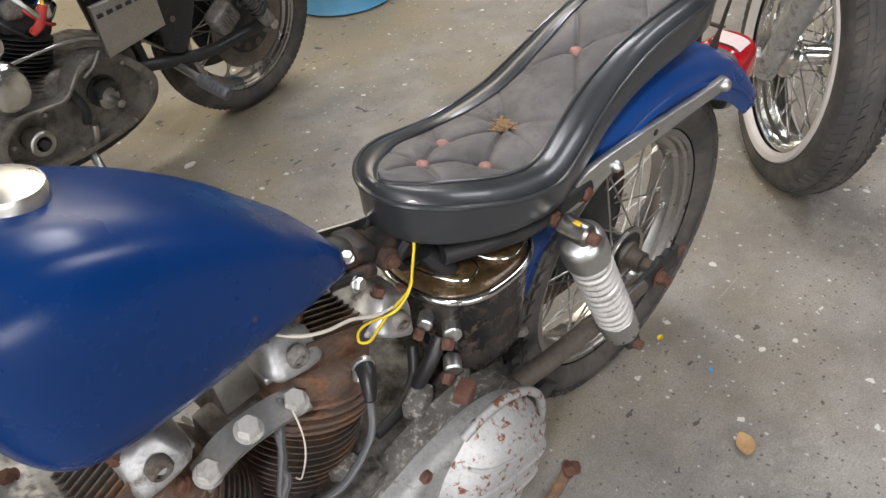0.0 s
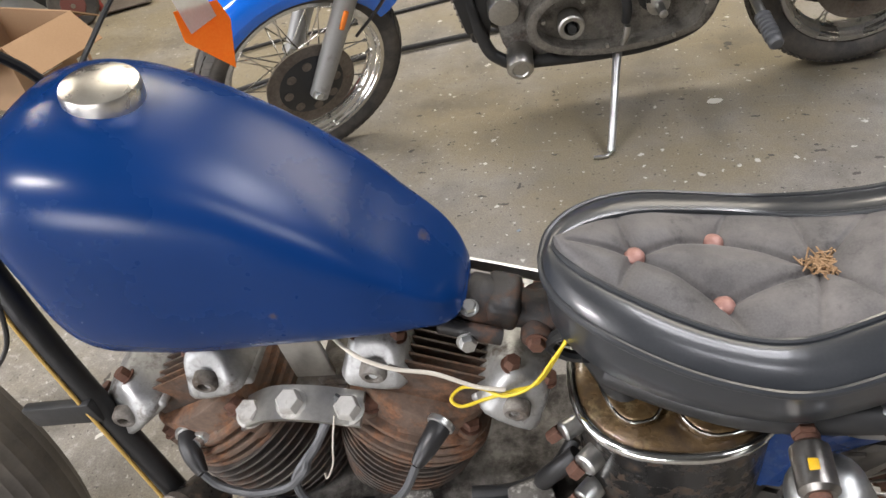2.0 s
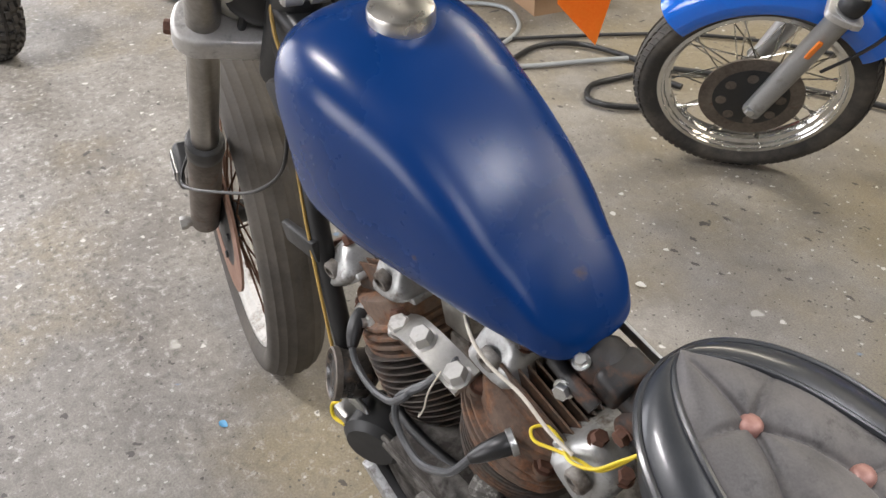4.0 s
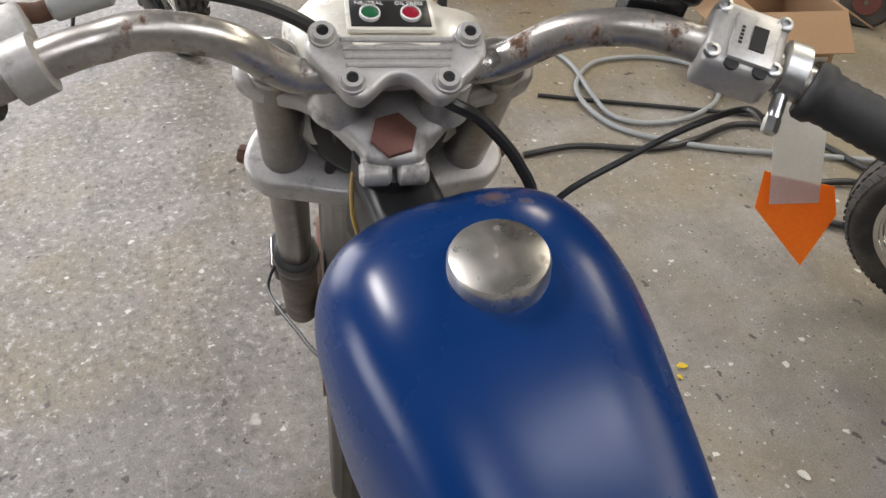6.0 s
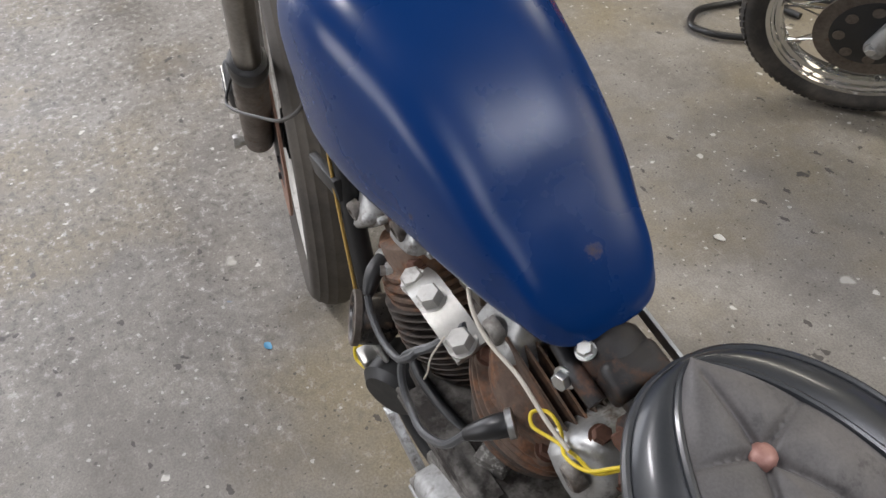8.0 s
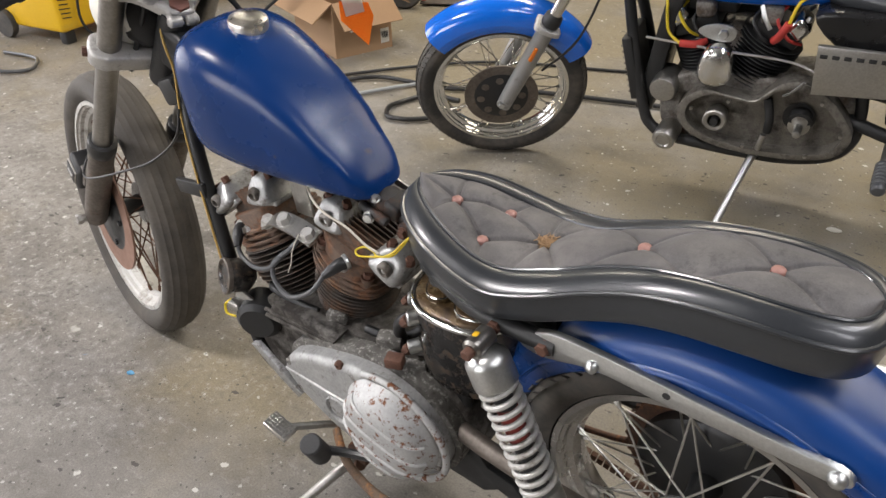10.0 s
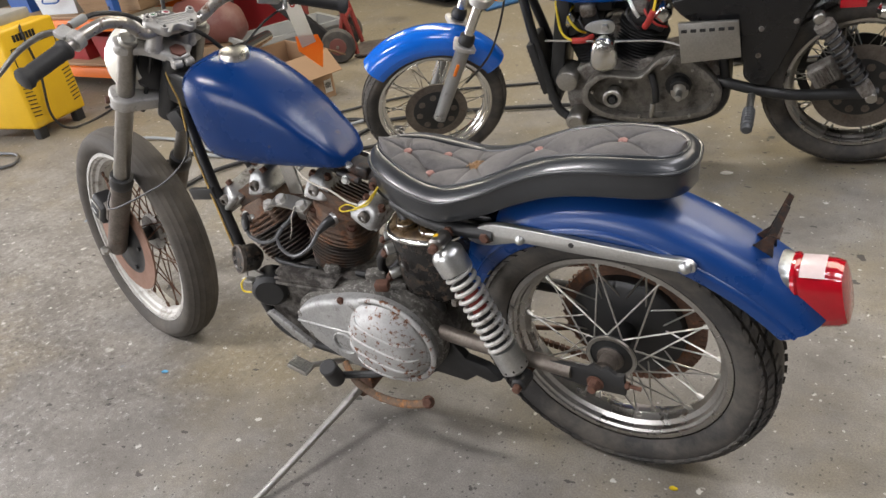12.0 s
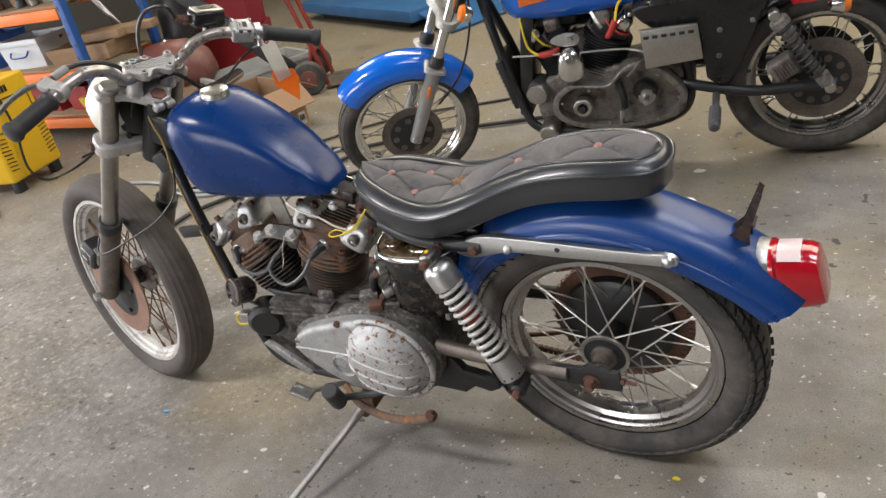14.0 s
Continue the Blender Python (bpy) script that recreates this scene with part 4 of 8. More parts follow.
# seat
S_X = (-0.492, -0.47, -0.42, -0.35, -0.29, -0.22, -0.15, -0.08, 0.0, 0.08, 0.150)
S_TOP = (0.700, 0.698, 0.688, 0.668, 0.660, 0.676, 0.706, 0.731, 0.744, 0.745, 0.738)
S_BOT = (0.640, 0.636, 0.628, 0.616, 0.611, 0.624, 0.652, 0.676, 0.688, 0.690, 0.688)
O_X = (-0.492, -0.487, -0.470, -0.440, -0.395, -0.340, -0.290, -0.240, -0.190, -0.130, -0.060, 0.020, 0.080, 0.120, 0.142, 0.150)
O_W = (0.0, 0.029, 0.056, 0.080, 0.099, 0.109, 0.110, 0.100, 0.089, 0.083, 0.082, 0.082, 0.077, 0.064, 0.039, 0.0)
EDGE_DROP = 0.008
I_X = (-0.480, -0.474, -0.455, -0.425, -0.385, -0.335, -0.290, -0.240, -0.190, -0.130, -0.060, 0.020, 0.070, 0.105, 0.124, 0.130)
I_W = (0.0, 0.012, 0.030, 0.047, 0.062, 0.072, 0.070, 0.057, 0.048, 0.046, 0.050, 0.053, 0.050, 0.040, 0.022, 0.0)


def curve_at(x, xs, ys):
    pts = smooth_path([V(a, b, 0) for a, b in zip(xs, ys)], 6)
    return float(np.interp(x, [p.x for p in pts], [p.y for p in pts]))


def seat_outline(xs, ws, n=5):
    left = smooth_path([V(x, -w, 0) for x, w in zip(xs, ws)], n)
    return [p.copy() for p in left] + [V(p.x, -p.y, 0) for p in reversed(left[1:-1])]


outer = seat_outline(O_X, O_W)
inner = seat_outline(I_X, I_W)


def seat_top(x):
    return curve_at(x, S_X, S_TOP)


def seat_bot(x):
    return curve_at(x, S_X, S_BOT)


def scaled(outl, s, dx=0.0):
    return [V(-0.17 + (p.x + 0.17) * (1 + (s - 1) * 0.35) + dx, p.y * s, 0) for p in outl]


rings = []
for s, f in ((0.86, -0.06), (0.955, -0.02), (0.975, 0.05), (0.985, 0.5), (1.0, 0.93), (1.0, 1.0)):
    rings.append([V(p.x, p.y, seat_bot(p.x) + f * (seat_top(p.x) - EDGE_DROP - seat_bot(p.x))) for p in scaled(outer, s)])
for f in (0.12, 0.35, 0.65, 0.88, 1.0):
    ring = []
    for a, b in zip(outer, inner):
        p = a.lerp(b, f)
        bulge = 0.007 * math.sin(math.pi * f) + 0.006 * f
        ring.append(V(p.x, p.y, seat_top(p.x) - EDGE_DROP * (1 - f) + bulge))
    rings.append(ring)
bm = bmesh.new()
skin(bm, rings, True, False)
bm.faces.new([bm.verts[i] for i in range(len(outer))][::-1]) if bm.verts.ensure_lookup_table() is None else None
seat = part("seat", bm, "vinyl", bike, "black vinyl cobra seat with buttoned grey cushion", sharp=60)
for outl, dz, r in ((outer, 0.001 - EDGE_DROP, 0.0034), (inner, 0.0068, 0.0030)):
    bm = bmesh.new()
    path = [V(p.x, p.y, seat_top(p.x) + dz) for p in outl]
    tube(bm, path + path[:2], r, 8, 0, False)
    part("piping", bm, "vinyl", seat, "black piping along the seam")
BUTTONS = ((-0.415, 0.0), (-0.347, 0.036), (-0.347, -0.036), (-0.268, 0.003), (-0.127, 0.0), (0.026, 0.0))
CREASES = ((0, 1), (0, 2), (1, 3), (2, 3))
extra = [((-0.415, 0.0), (-0.468, 0.0)), ((-0.347, 0.036), (-0.33, 0.075)), ((-0.347, -0.036), (-0.33, -0.075)), ((-0.268, 0.003), (-0.22, 0.055)), ((-0.268, 0.003), (-0.22, -0.055)), ((-0.415, 0.0), (-0.43, 0.05)), ((-0.415, 0.0), (-0.43, -0.05)),
         ((-0.268, 0.003), (-0.28, 0.07)), ((-0.268, 0.003), (-0.28, -0.07)), ((-0.127, 0.0), (-0.19, 0.05)), ((-0.127, 0.0), (-0.19, -0.05)), ((-0.127, 0.0), (-0.06, 0.05)), ((-0.127, 0.0), (-0.06, -0.05)), ((0.026, 0.0), (-0.04, 0.05)), ((0.026, 0.0), (-0.04, -0.05)), ((0.026, 0.0), (0.09, 0.045)), ((0.026, 0.0), (0.09, -0.045))]


def seg_dist(x, y, a, b):
    ax, ay, bx, by = *a, *b
    t = ((x - ax) * (bx - ax) + (y - ay) * (by - ay)) / ((bx - ax) ** 2 + (by - ay) ** 2)
    t = min(1, max(0, t))
    return math.hypot(x - ax - t * (bx - ax), y - ay - t * (by - ay)), t


def cushion(x, y, w):
    u = min(1.0, abs(y) / max(w, 1e-4))
    z = seat_top(x) + 0.0065 + 0.013 * (1 - u ** 2.2)
    d = min(math.hypot(x - bx, y - by) for bx, by in BUTTONS)
    z -= 0.003 * math.exp(-(d / 0.012) ** 2) + 0.007 * math.exp(-(d / 0.030) ** 2)
    deep = 0.0
    for i, j in CREASES:
        c = seg_dist(x, y, BUTTONS[i], BUTTONS[j])[0]
        if c < 0.04:
            deep = max(deep, 0.0050 * math.exp(-(c / 0.0026) ** 2) + 0.0045 * math.exp(-(c / 0.011) ** 2))
    for a, b in extra:
        dd, t = seg_dist(x, y, a, b)
        if dd < 0.04:
            deep = max(deep, (1 - 0.5 * t) * (0.0048 * math.exp(-(dd / 0.0024) ** 2) + 0.0040 * math.exp(-(dd / 0.010) ** 2)))
    return z - deep * (1 - u ** 6)


bm = bmesh.new()
rows = []
for x in np.linspace(-0.4795, 0.1295, 330):
    w = max(0.0006, curve_at(x, I_X, I_W))
    rows.append([V(x, w * v, cushion(x, w * v, w)) for v in np.linspace(-1, 1, 83)])
grid(bm, rows)
part("cushion", bm, "seat_cloth", seat, "tufted grey cushion with creases", sharp=70)
for i, (bx, by) in enumerate(BUTTONS):
    bm = bmesh.new()
    z = cushion(bx, by, curve_at(bx, I_X, I_W))
    if i == 3:
        for k in range(70):
            a, r = random.uniform(0, 6.28), random.uniform(0.002, 0.017)
            p = V(bx + 0.004 + r * math.cos(a), by + r * 0.8 * math.sin(a), z + 0.005)
            tube(bm, [p, p + V(random.uniform(-0.008, 0.008), random.uniform(-0.008, 0.008), random.uniform(0.002, 0.009)), p + V(random.uniform(-0.012, 0.012), random.uniform(-0.012, 0.012), random.uniform(0.0, 0.008))], 0.0008, 4)
        part("torn_foam", bm, "foam", seat, "frayed orange foam where a button tore out")
    else:
        lathe(bm, [(0.0088, -0.006), (0.0090, 0.002), (0.0075, 0.0045), (0.004, 0.0062), (0.0005, 0.0068)], Matrix.Translation((bx, by, z + 0.003)), 18)
        part("button", bm, "button", seat, "faded pink upholstery button")
bm = bmesh.new()
for yy in (-0.055, 0.055):
    tube(bm, [(-0.475, yy * 0.55, 0.632), (-0.49, yy * 0.5, 0.61), (-0.47, yy * 0.4, 0.585), (-0.43, yy * 0.35, 0.585)], 0.006, 8, 5)
part("seat_bracket", bm, "black_paint", bike, "black bent seat bracket")

# frame
def bar(name, pts, r, material="black_paint", smooth=6, seg=14, label=""):
    b = bmesh.new()
    tube(b, pts, r, seg, smooth)
    return part(name, b, material, bike, label)


bm = bmesh.new()
tube(bm, [F(0.0, 0, -0.015), F(0.0, 0, -0.19)], 0.030, 20)
part("steering_head", bm, "black_paint", bike)
bar("backbone", [(-0.985, 0, 0.80), (-0.88, 0, 0.745), (-0.72, 0, 0.69), (-0.60, 0, 0.645)], 0.024, label="black frame backbone")
bm = bmesh.new()
lathe(bm, [(0.010, -0.012), (0.019, -0.008), (0.023, 0.004), (0.022, 0.028), (0.0265, 0.034), (0.027, 0.048), (0.022, 0.056), (0.019, 0.090), (0.023, 0.100), (0.023, 0.128), (0.014, 0.138)], frame_to((-0.592, 0, 0.653), (-0.440, 0, 0.607)), 26, squash=0.85)
block(bm, (0.032, 0.050, 0.030), Matrix.Translation((-0.530, 0, 0.640)) @ Matrix.Rotation(radians(17), 4, "Y"), 0.007, 3)
block(bm, (0.10, 0.040, 0.030), Matrix.Translation((-0.435, 0, 0.600)) @ Matrix.Rotation(radians(10), 4, "Y"), 0.008, 3)
rod(bm, (-0.500, -0.030, 0.618), (-0.500, 0.030, 0.618), 0.015, seg=18, edge=0.003)
tube(bm, [(-0.585, -0.028, 0.640), (-0.555, -0.033, 0.636), (-0.530, -0.033, 0.628)], 0.008, 10, 3)
joint = part("frame_joint", bm, "joint_iron", bike, "rusty dark cast frame joint under the seat", sharp=55)
bm = bmesh.new()
plate(bm, [(-0.575, 0.652), (-0.480, 0.622), (-0.478, 0.634), (-0.572, 0.664)], 0.003, left_face(0.036), 0.0)
part("joint_strap", bm, "zinc", joint, "bright steel strap")
bm = bmesh.new()
hexa(bm, (-0.556, -0.024, 0.657), (0.1, -0.3, 1), 0.0065, 0.006, 0.0085)
part("joint_bolt", bm, "zinc", joint)
for side in (-1, 1):
    bm = bmesh.new()
    hexa(bm, (-0.500, side * 0.030, 0.618), (0, side, 0), 0.008, 0.007, 0.010)
    part("joint_bolt", bm, "rust_bolt", joint)
for side in (-1, 1):
    bar("down_tube", [(-1.01, side * 0.016, 0.765), (-0.965, side * 0.055, 0.62), (-0.92, side * 0.082, 0.43), (-0.895, side * 0.092, 0.27), (-0.86, side * 0.092, 0.19), (-0.76, side * 0.085, 0.155), (-0.55, side * 0.082, 0.152), (-0.42, side * 0.080, 0.18), (-0.37, side * 0.075, 0.30), (-0.40, side * 0.06, 0.50), (-0.45, side * 0.03, 0.60)], 0.0135, label="black cradle frame tube")
    bar("seat_rail", [(-0.44, side * 0.05, 0.60), (-0.33, side * 0.085, 0.590), (-0.20, side * 0.082, 0.582)], 0.014, "black_paint", label="black rear frame rail")
bm = bmesh.new()
block(bm, (0.05, 0.09, 0.05), Matrix.Translation((-1.02, 0, 0.735)) @ Matrix.Rotation(radians(-20), 4, "Y"), 0.008)
block(bm, (0.11, 0.062, 0.085), Matrix.Translation((-0.975, 0, 0.800)) @ Matrix.Rotation(radians(22), 4, "Y"), 0.012, 3)
part("neck_gusset", bm, "black_paint", bike)
bm = bmesh.new()
block(bm, (0.085, 0.012, 0.030), Matrix.Translation((-0.985, -0.075, 0.565)) @ Matrix.Rotation(radians(-8), 4, "Y"), 0.003)
part("frame_lug", bm, "black_paint", bike)

# front fork
for side in (-1, 1):
    bm = bmesh.new()
    rod(bm, F(-0.058, side * 0.085, 0.006), F(-0.05, side * 0.085, -0.46), 0.0205, seg=24)
    leg = part("fork_leg", bm, "old_chrome", bike, "worn steel fork tube")
    bm = bmesh.new()
    lathe(bm, [(0.0250, 0), (0.027, 0.006), (0.027, 0.23), (0.0265, 0.29), (0.020, 0.30)], frame_to(F(-0.05, side * 0.085, -0.47), F(-0.05, side * 0.085, -0.80)), 28)
    part("slider", bm, "old_steel", leg, "tarnished fork slider")
    bm = bmesh.new()
    lathe(bm, [(0.024, 0), (0.029, 0.003), (0.030, 0.020), (0.029, 0.038), (0.026, 0.042)], frame_to(F(-0.05, side * 0.085, -0.435), F(-0.05, side * 0.085, -0.80)), 28)
    part("dust_seal", bm, "cable_black", leg, "black rubber dust seal")
    bm = bmesh.new()
    lathe(bm, [(0.021, 0), (0.021, 0.006), (0.017, 0.010), (0.004, 0.011)], frame_to(F(-0.058, side * 0.085, 0.004), F(-0.058, side * 0.085, 0.1)), 28)
    part("fork_cap", bm, "dull_steel", leg)
    bm = bmesh.new()
    rod(bm, F(-0.05, side * 0.065, -0.752), F(-0.05, side * 0.122, -0.752), 0.010, seg=14)
    hexa(bm, F(-0.05, side * 0.119, -0.752), fy * side, 0.013, 0.012)
    part("axle_bolt", bm, "dull_steel", leg, "axle bolt")


def fork_plate(name, z, thick, outline, material, label=""):
    b = bmesh.new()
    plate(b, loop2(outline, 5), thick, FORK @ Matrix.Translation((0, 0, z)), 0.006, 3, True)
    return part(name, b, material, bike, label)


top = fork_plate("top_clamp", -0.024, 0.024, [(-0.058, -0.116), (-0.086, -0.104), (-0.082, -0.068), (-0.058, -0.042), (-0.056, 0.042), (-0.082, 0.068), (-0.086, 0.104), (-0.058, 0.116), (-0.042, 0.102), (-0.030, 0.062), (0.004, 0.028), (0.018, 0.018), (0.018, -0.018), (0.004, -0.028), (-0.030, -0.062), (-0.042, -0.102)], "clamp_alu", "cast aluminium top fork clamp")
bm = bmesh.new()
hexa(bm, F(-0.001, 0, -0.001), up_axis, 0.0180, 0.007)
part("stem_nut", bm, "hex_rust", top, "large rust-brown stem nut")
bm = bmesh.new()
for s in (-1, 1):
    rod(bm, F(0.022, s * 0.002, -0.015), F(0.022, s * 0.026, -0.015), 0.0095, seg=18, edge=0.003)
    block(bm, (0.022, 0.022, 0.018), FORK @ Matrix.Translation((0.012, s * 0.0135, -0.015)), 0.004)
part("pinch_lug", bm, "clamp_alu", top)
low = fork_plate("lower_clamp", -0.180, 0.034, [(-0.050, -0.122), (-0.086, -0.106), (-0.082, -0.068), (-0.062, -0.03), (-0.062, 0.03), (-0.082, 0.068), (-0.086, 0.106), (-0.050, 0.122), (-0.026, 0.106), (-0.020, 0.078), (-0.012, 0.034), (-0.010, 0.0), (-0.012, -0.034), (-0.020, -0.078), (-0.026, -0.106)], "clamp_alu", "cast lower fork clamp")
for s in (-1, 1):
    bm = bmesh.new()
    hexa(bm, F(-0.062, s * 0.118, -0.164), (-fx * 0.3 + fy * s), 0.009, 0.010)
    part("clamp_bolt", bm, "rust_bolt", low)

# handlebar, bent a little unevenly
BAR_R = [(-0.033, 0.048, 0.043), (-0.036, 0.078, 0.050), (-0.038, 0.113, 0.080), (-0.029, 0.153, 0.100), (-0.014, 0.195, 0.104), (0.006, 0.236, 0.108), (0.042, 0.288, 0.115), (0.097, 0.352, 0.124)]
BAR_L = [(-0.027, -0.052, 0.043), (-0.027, -0.077, 0.050), (-0.030, -0.109, 0.080), (-0.031, -0.151, 0.091), (-0.025, -0.182, 0.088), (-0.015, -0.209, 0.087), (0.001, -0.245, 0.081), (0.032, -0.334, 0.063)]
bm = bmesh.new()
tube(bm, [F(*q) for q in BAR_L[::-1] + BAR_R], 0.0125, 18, 7)
handlebar = part("handlebar", bm, "bar_chrome", bike, "tarnished chrome handlebar with rust patches")
for side in (-1, 1):
    b0, b1 = (V(0.022, 0.258, 0.1108), V(0.102, 0.358, 0.125)) if side > 0 else (V(0.001, -0.245, 0.081), V(0.034, -0.344, 0.061))
    bm = bmesh.new()
    prof = [(0.0175, 0.0), (0.020, 0.003), (0.020, 0.010), (0.0172, 0.014)]
    length = (b1 - b0).length
    for k in range(12):
        z = 0.018 + k * (length - 0.036) / 12
        prof += [(0.0174, z), (0.0166, z + 0.003)]
    prof += [(0.0172, length - 0.014), (0.021, length - 0.008), (0.021, length + 0.002), (0.016, length + 0.006), (0.004, length + 0.007)]
    lathe(bm, prof, FORK @ frame_to(b0, b1), 24)
    part("grip", bm, "grip_rubber", handlebar, "black ribbed rubber grip")

# handlebar clamp with four socket bolts and a fluted middle
CL = FORK @ Matrix.Translation((-0.030, 0, 0.045))
bm = bmesh.new()
half_out = [(-0.010, 0.026), (-0.018, 0.038), (-0.026, 0.049), (-0.020, 0.059), (-0.006, 0.062), (0.008, 0.054), (0.018, 0.044), (0.028, 0.036), (0.031, 0.026), (0.025, 0.017), (0.017, 0.009), (0.014, 0.0)]
outline = half_out + [(x, -y) for x, y in reversed(half_out[:-1])]
outline = outline + [(-0.012, -0.010), (-0.012, 0.010)]
plate(bm, loop2(outline, 4), 0.016, CL @ Matrix.Translation((0, 0, 0.002)), 0.004, 3, True)
clamp = part("bar_clamp", bm, "clamp_alu", bike, "cast aluminium handlebar clamp")
bm = bmesh.new()
for k in range(4):
    tube(bm, [CL @ V(-0.013 + k * 0.0065, -0.038 + 0.001 * k, 0.018), CL @ V(-0.013 + k * 0.0065, 0.038 - 0.001 * k, 0.018)], 0.0021, 8)
part("flute", bm, "clamp_alu", clamp)
for bx, by in ((-0.016, -0.050), (-0.016, 0.050), (0.019, -0.032), (0.019, 0.032)):
    bm = bmesh.new()
    lathe(bm, [(0.0098, 0.0), (0.0098, 0.003), (0.0085, 0.003), (0.0080, 0.0045), (0.0072, 0.0072), (0.0042, 0.0072), (0.0040, 0.003)], CL @ Matrix.Translation((bx, by, 0.0175)), 18)
    sb = part("socket_bolt", bm, "clamp_alu", clamp, "socket head bolt")
    bm = bmesh.new()
    lathe(bm, [(0.0043, 0.0028), (0.0043, 0.0050)], CL @ Matrix.Translation((bx, by, 0.0175)), 6)
    part("socket", bm, "black_paint", sb)
for side in (-1, 1):
    bm = bmesh.new()
    lathe(bm, [(0.022, 0.0), (0.021, 0.004), (0.017, 0.010), (0.0165, 0.046)], FORK @ Matrix.Translation((-0.030, side * 0.040, -0.004)), 24)
    part("riser", bm, "clamp_alu", clamp)

# headlamp cowl with the warning lights
COWL = FORK @ Matrix.Translation((-0.016, 0, 0.026)) @ Matrix.Rotation(-RAKE, 4, "Y")
def cowl_ring(x, w, zt, zb, pw=2.6, n=36):
    out = []
    for k in range(n):
        a = 2 * math.pi * k / n
        c, s = math.cos(a), math.sin(a)
        out.append(COWL @ V(x, w * math.copysign(abs(c) ** (2 / pw), c), (zt + zb) / 2 + (zt - zb) / 2 * math.copysign(abs(s) ** (2 / pw), s)))
    return out
bm = bmesh.new()
skin(bm, [cowl_ring(-0.012, 0.046, 0.030, 0.004, 5), cowl_ring(-0.020, 0.054, 0.036, 0.002, 4), cowl_ring(-0.050, 0.068, 0.040, 0.0, 3.4), cowl_ring(-0.088, 0.079, 0.040, -0.005, 2.8), cowl_ring(-0.094, 0.081, 0.040, -0.095, 2.8), cowl_ring(-0.130, 0.088, 0.036, -0.130, 2.3), cowl_ring(-0.165, 0.090, 0.030, -0.148, 2.0), cowl_ring(-0.185, 0.090, 0.028, -0.150, 2.0)])
cowl = part("headlamp_cowl", bm, "cowl_white", bike, "yellowed white headlamp cowl with warning lights", sharp=50)
bm = bmesh.new()
lathe(bm, [(0.080, 0.0), (0.086, 0.004), (0.087, 0.012), (0.083, 0.018), (0.078, 0.020)], COWL @ Matrix.Translation((-0.182, 0, -0.061)) @ Matrix.Rotation(radians(-90), 4, "Y"), 44, caps=False)
part("headlamp_ring", bm, "chrome", cowl, "chrome headlamp ring")
bm = bmesh.new()
lathe(bm, [(0.080, 0.010), (0.06, 0.022), (0.03, 0.028), (0.001, 0.030)], COWL @ Matrix.Translation((-0.182, 0, -0.061)) @ Matrix.Rotation(radians(-90), 4, "Y"), 40)
part("headlamp_glass", bm, "grey_lens", cowl)
bm = bmesh.new()
lathe(bm, [(0.072, 0.0), (0.070, 0.010), (0.060, 0.024), (0.04, 0.034), (0.001, 0.037)], COWL @ Matrix.Translation((-0.116, 0, -0.058)) @ Matrix.Rotation(radians(90), 4, "Y"), 36, squash=1.0)
part("lamp_bucket", bm, "black_plastic", cowl, "black headlamp bucket")
PANEL = COWL @ Matrix.Translation((-0.048, 0, 0.0445)) @ Matrix.Rotation(radians(13), 4, "Y") @ Matrix.Rotation(radians(90), 4, "Z") @ Matrix.Diagonal((0.78, 0.98, 1, 1))
bm = bmesh.new()
block(bm, (0.082, 0.040, 0.004), PANEL, 0.0015)
part("panel_rim", bm, "cowl_white", cowl)
bm = bmesh.new()
block(bm, (0.074, 0.033, 0.003), PANEL @ Matrix.Translation((0, 0, 0.0018)), 0.0004)
panel = part("warning_panel", bm, "panel_black", cowl, "black panel with two warning lights")
for dx, colour, text in ((-0.019, "lens_green", "NEUTRAL"), (0.019, "lens_red_dark", "OIL PRESS")):
    bm = bmesh.new()
    lathe(bm, [(0.0098, 0), (0.0098, 0.0022), (0.0084, 0.0026), (0.0084, 0.001)], PANEL @ Matrix.Translation((dx, -0.003, 0.0033)), 26, close=True)
    part("lens_ring", bm, "print_white", panel)
    bm = bmesh.new()
    lathe(bm, [(0.0083, 0), (0.0080, 0.0016), (0.004, 0.0024), (0.0005, 0.0026)], PANEL @ Matrix.Translation((dx, -0.003, 0.0033)), 22)
    part("lens", bm, colour, panel, "green warning lens" if dx < 0 else "red warning lens")
    writing(text, 0.0062, "print_white", panel, PANEL @ Matrix.Translation((dx, 0.0112, 0.0037)))
bm = bmesh.new()
lathe(bm, [(0.025, -0.003), (0.025, 0.0012), (0.022, 0.0022), (0.001, 0.0030)], COWL @ Matrix.Translation((-0.112, 0, 0.0390)) @ Matrix.Rotation(radians(-3), 4, "Y"), 32)
part("round_blank", bm, "grey_lens", cowl, "round grey blanking disc")
bm = bmesh.new()
lathe(bm, [(0.008, -0.002), (0.008, 0.003), (0.005, 0.004), (0.004, 0.001)], COWL @ Matrix.Translation((-0.020, 0.050, 0.032)), 16)
part("cowl_screw", bm, "rust_bolt", cowl)

# switch housing, throttle collar and reservoir on the right bar
def on_bar(bar_pts, i, f):
    """A frame on the bar: x outwards along it, y forwards, z up."""
    a, b = V(*bar_pts[i]), V(*bar_pts[i + 1])
    p, d = a.lerp(b, f), (b - a).normalized()
    zz = (V(0, 0, 1) - d * d.z).normalized()
    yy = zz.cross(d) if d.y > 0 else d.cross(zz)
    return FORK @ Matrix(((d.x, yy.x, zz.x, p.x), (d.y, yy.y, zz.y, p.y), (d.z, yy.z, zz.z, p.z), (0, 0, 0, 1)))


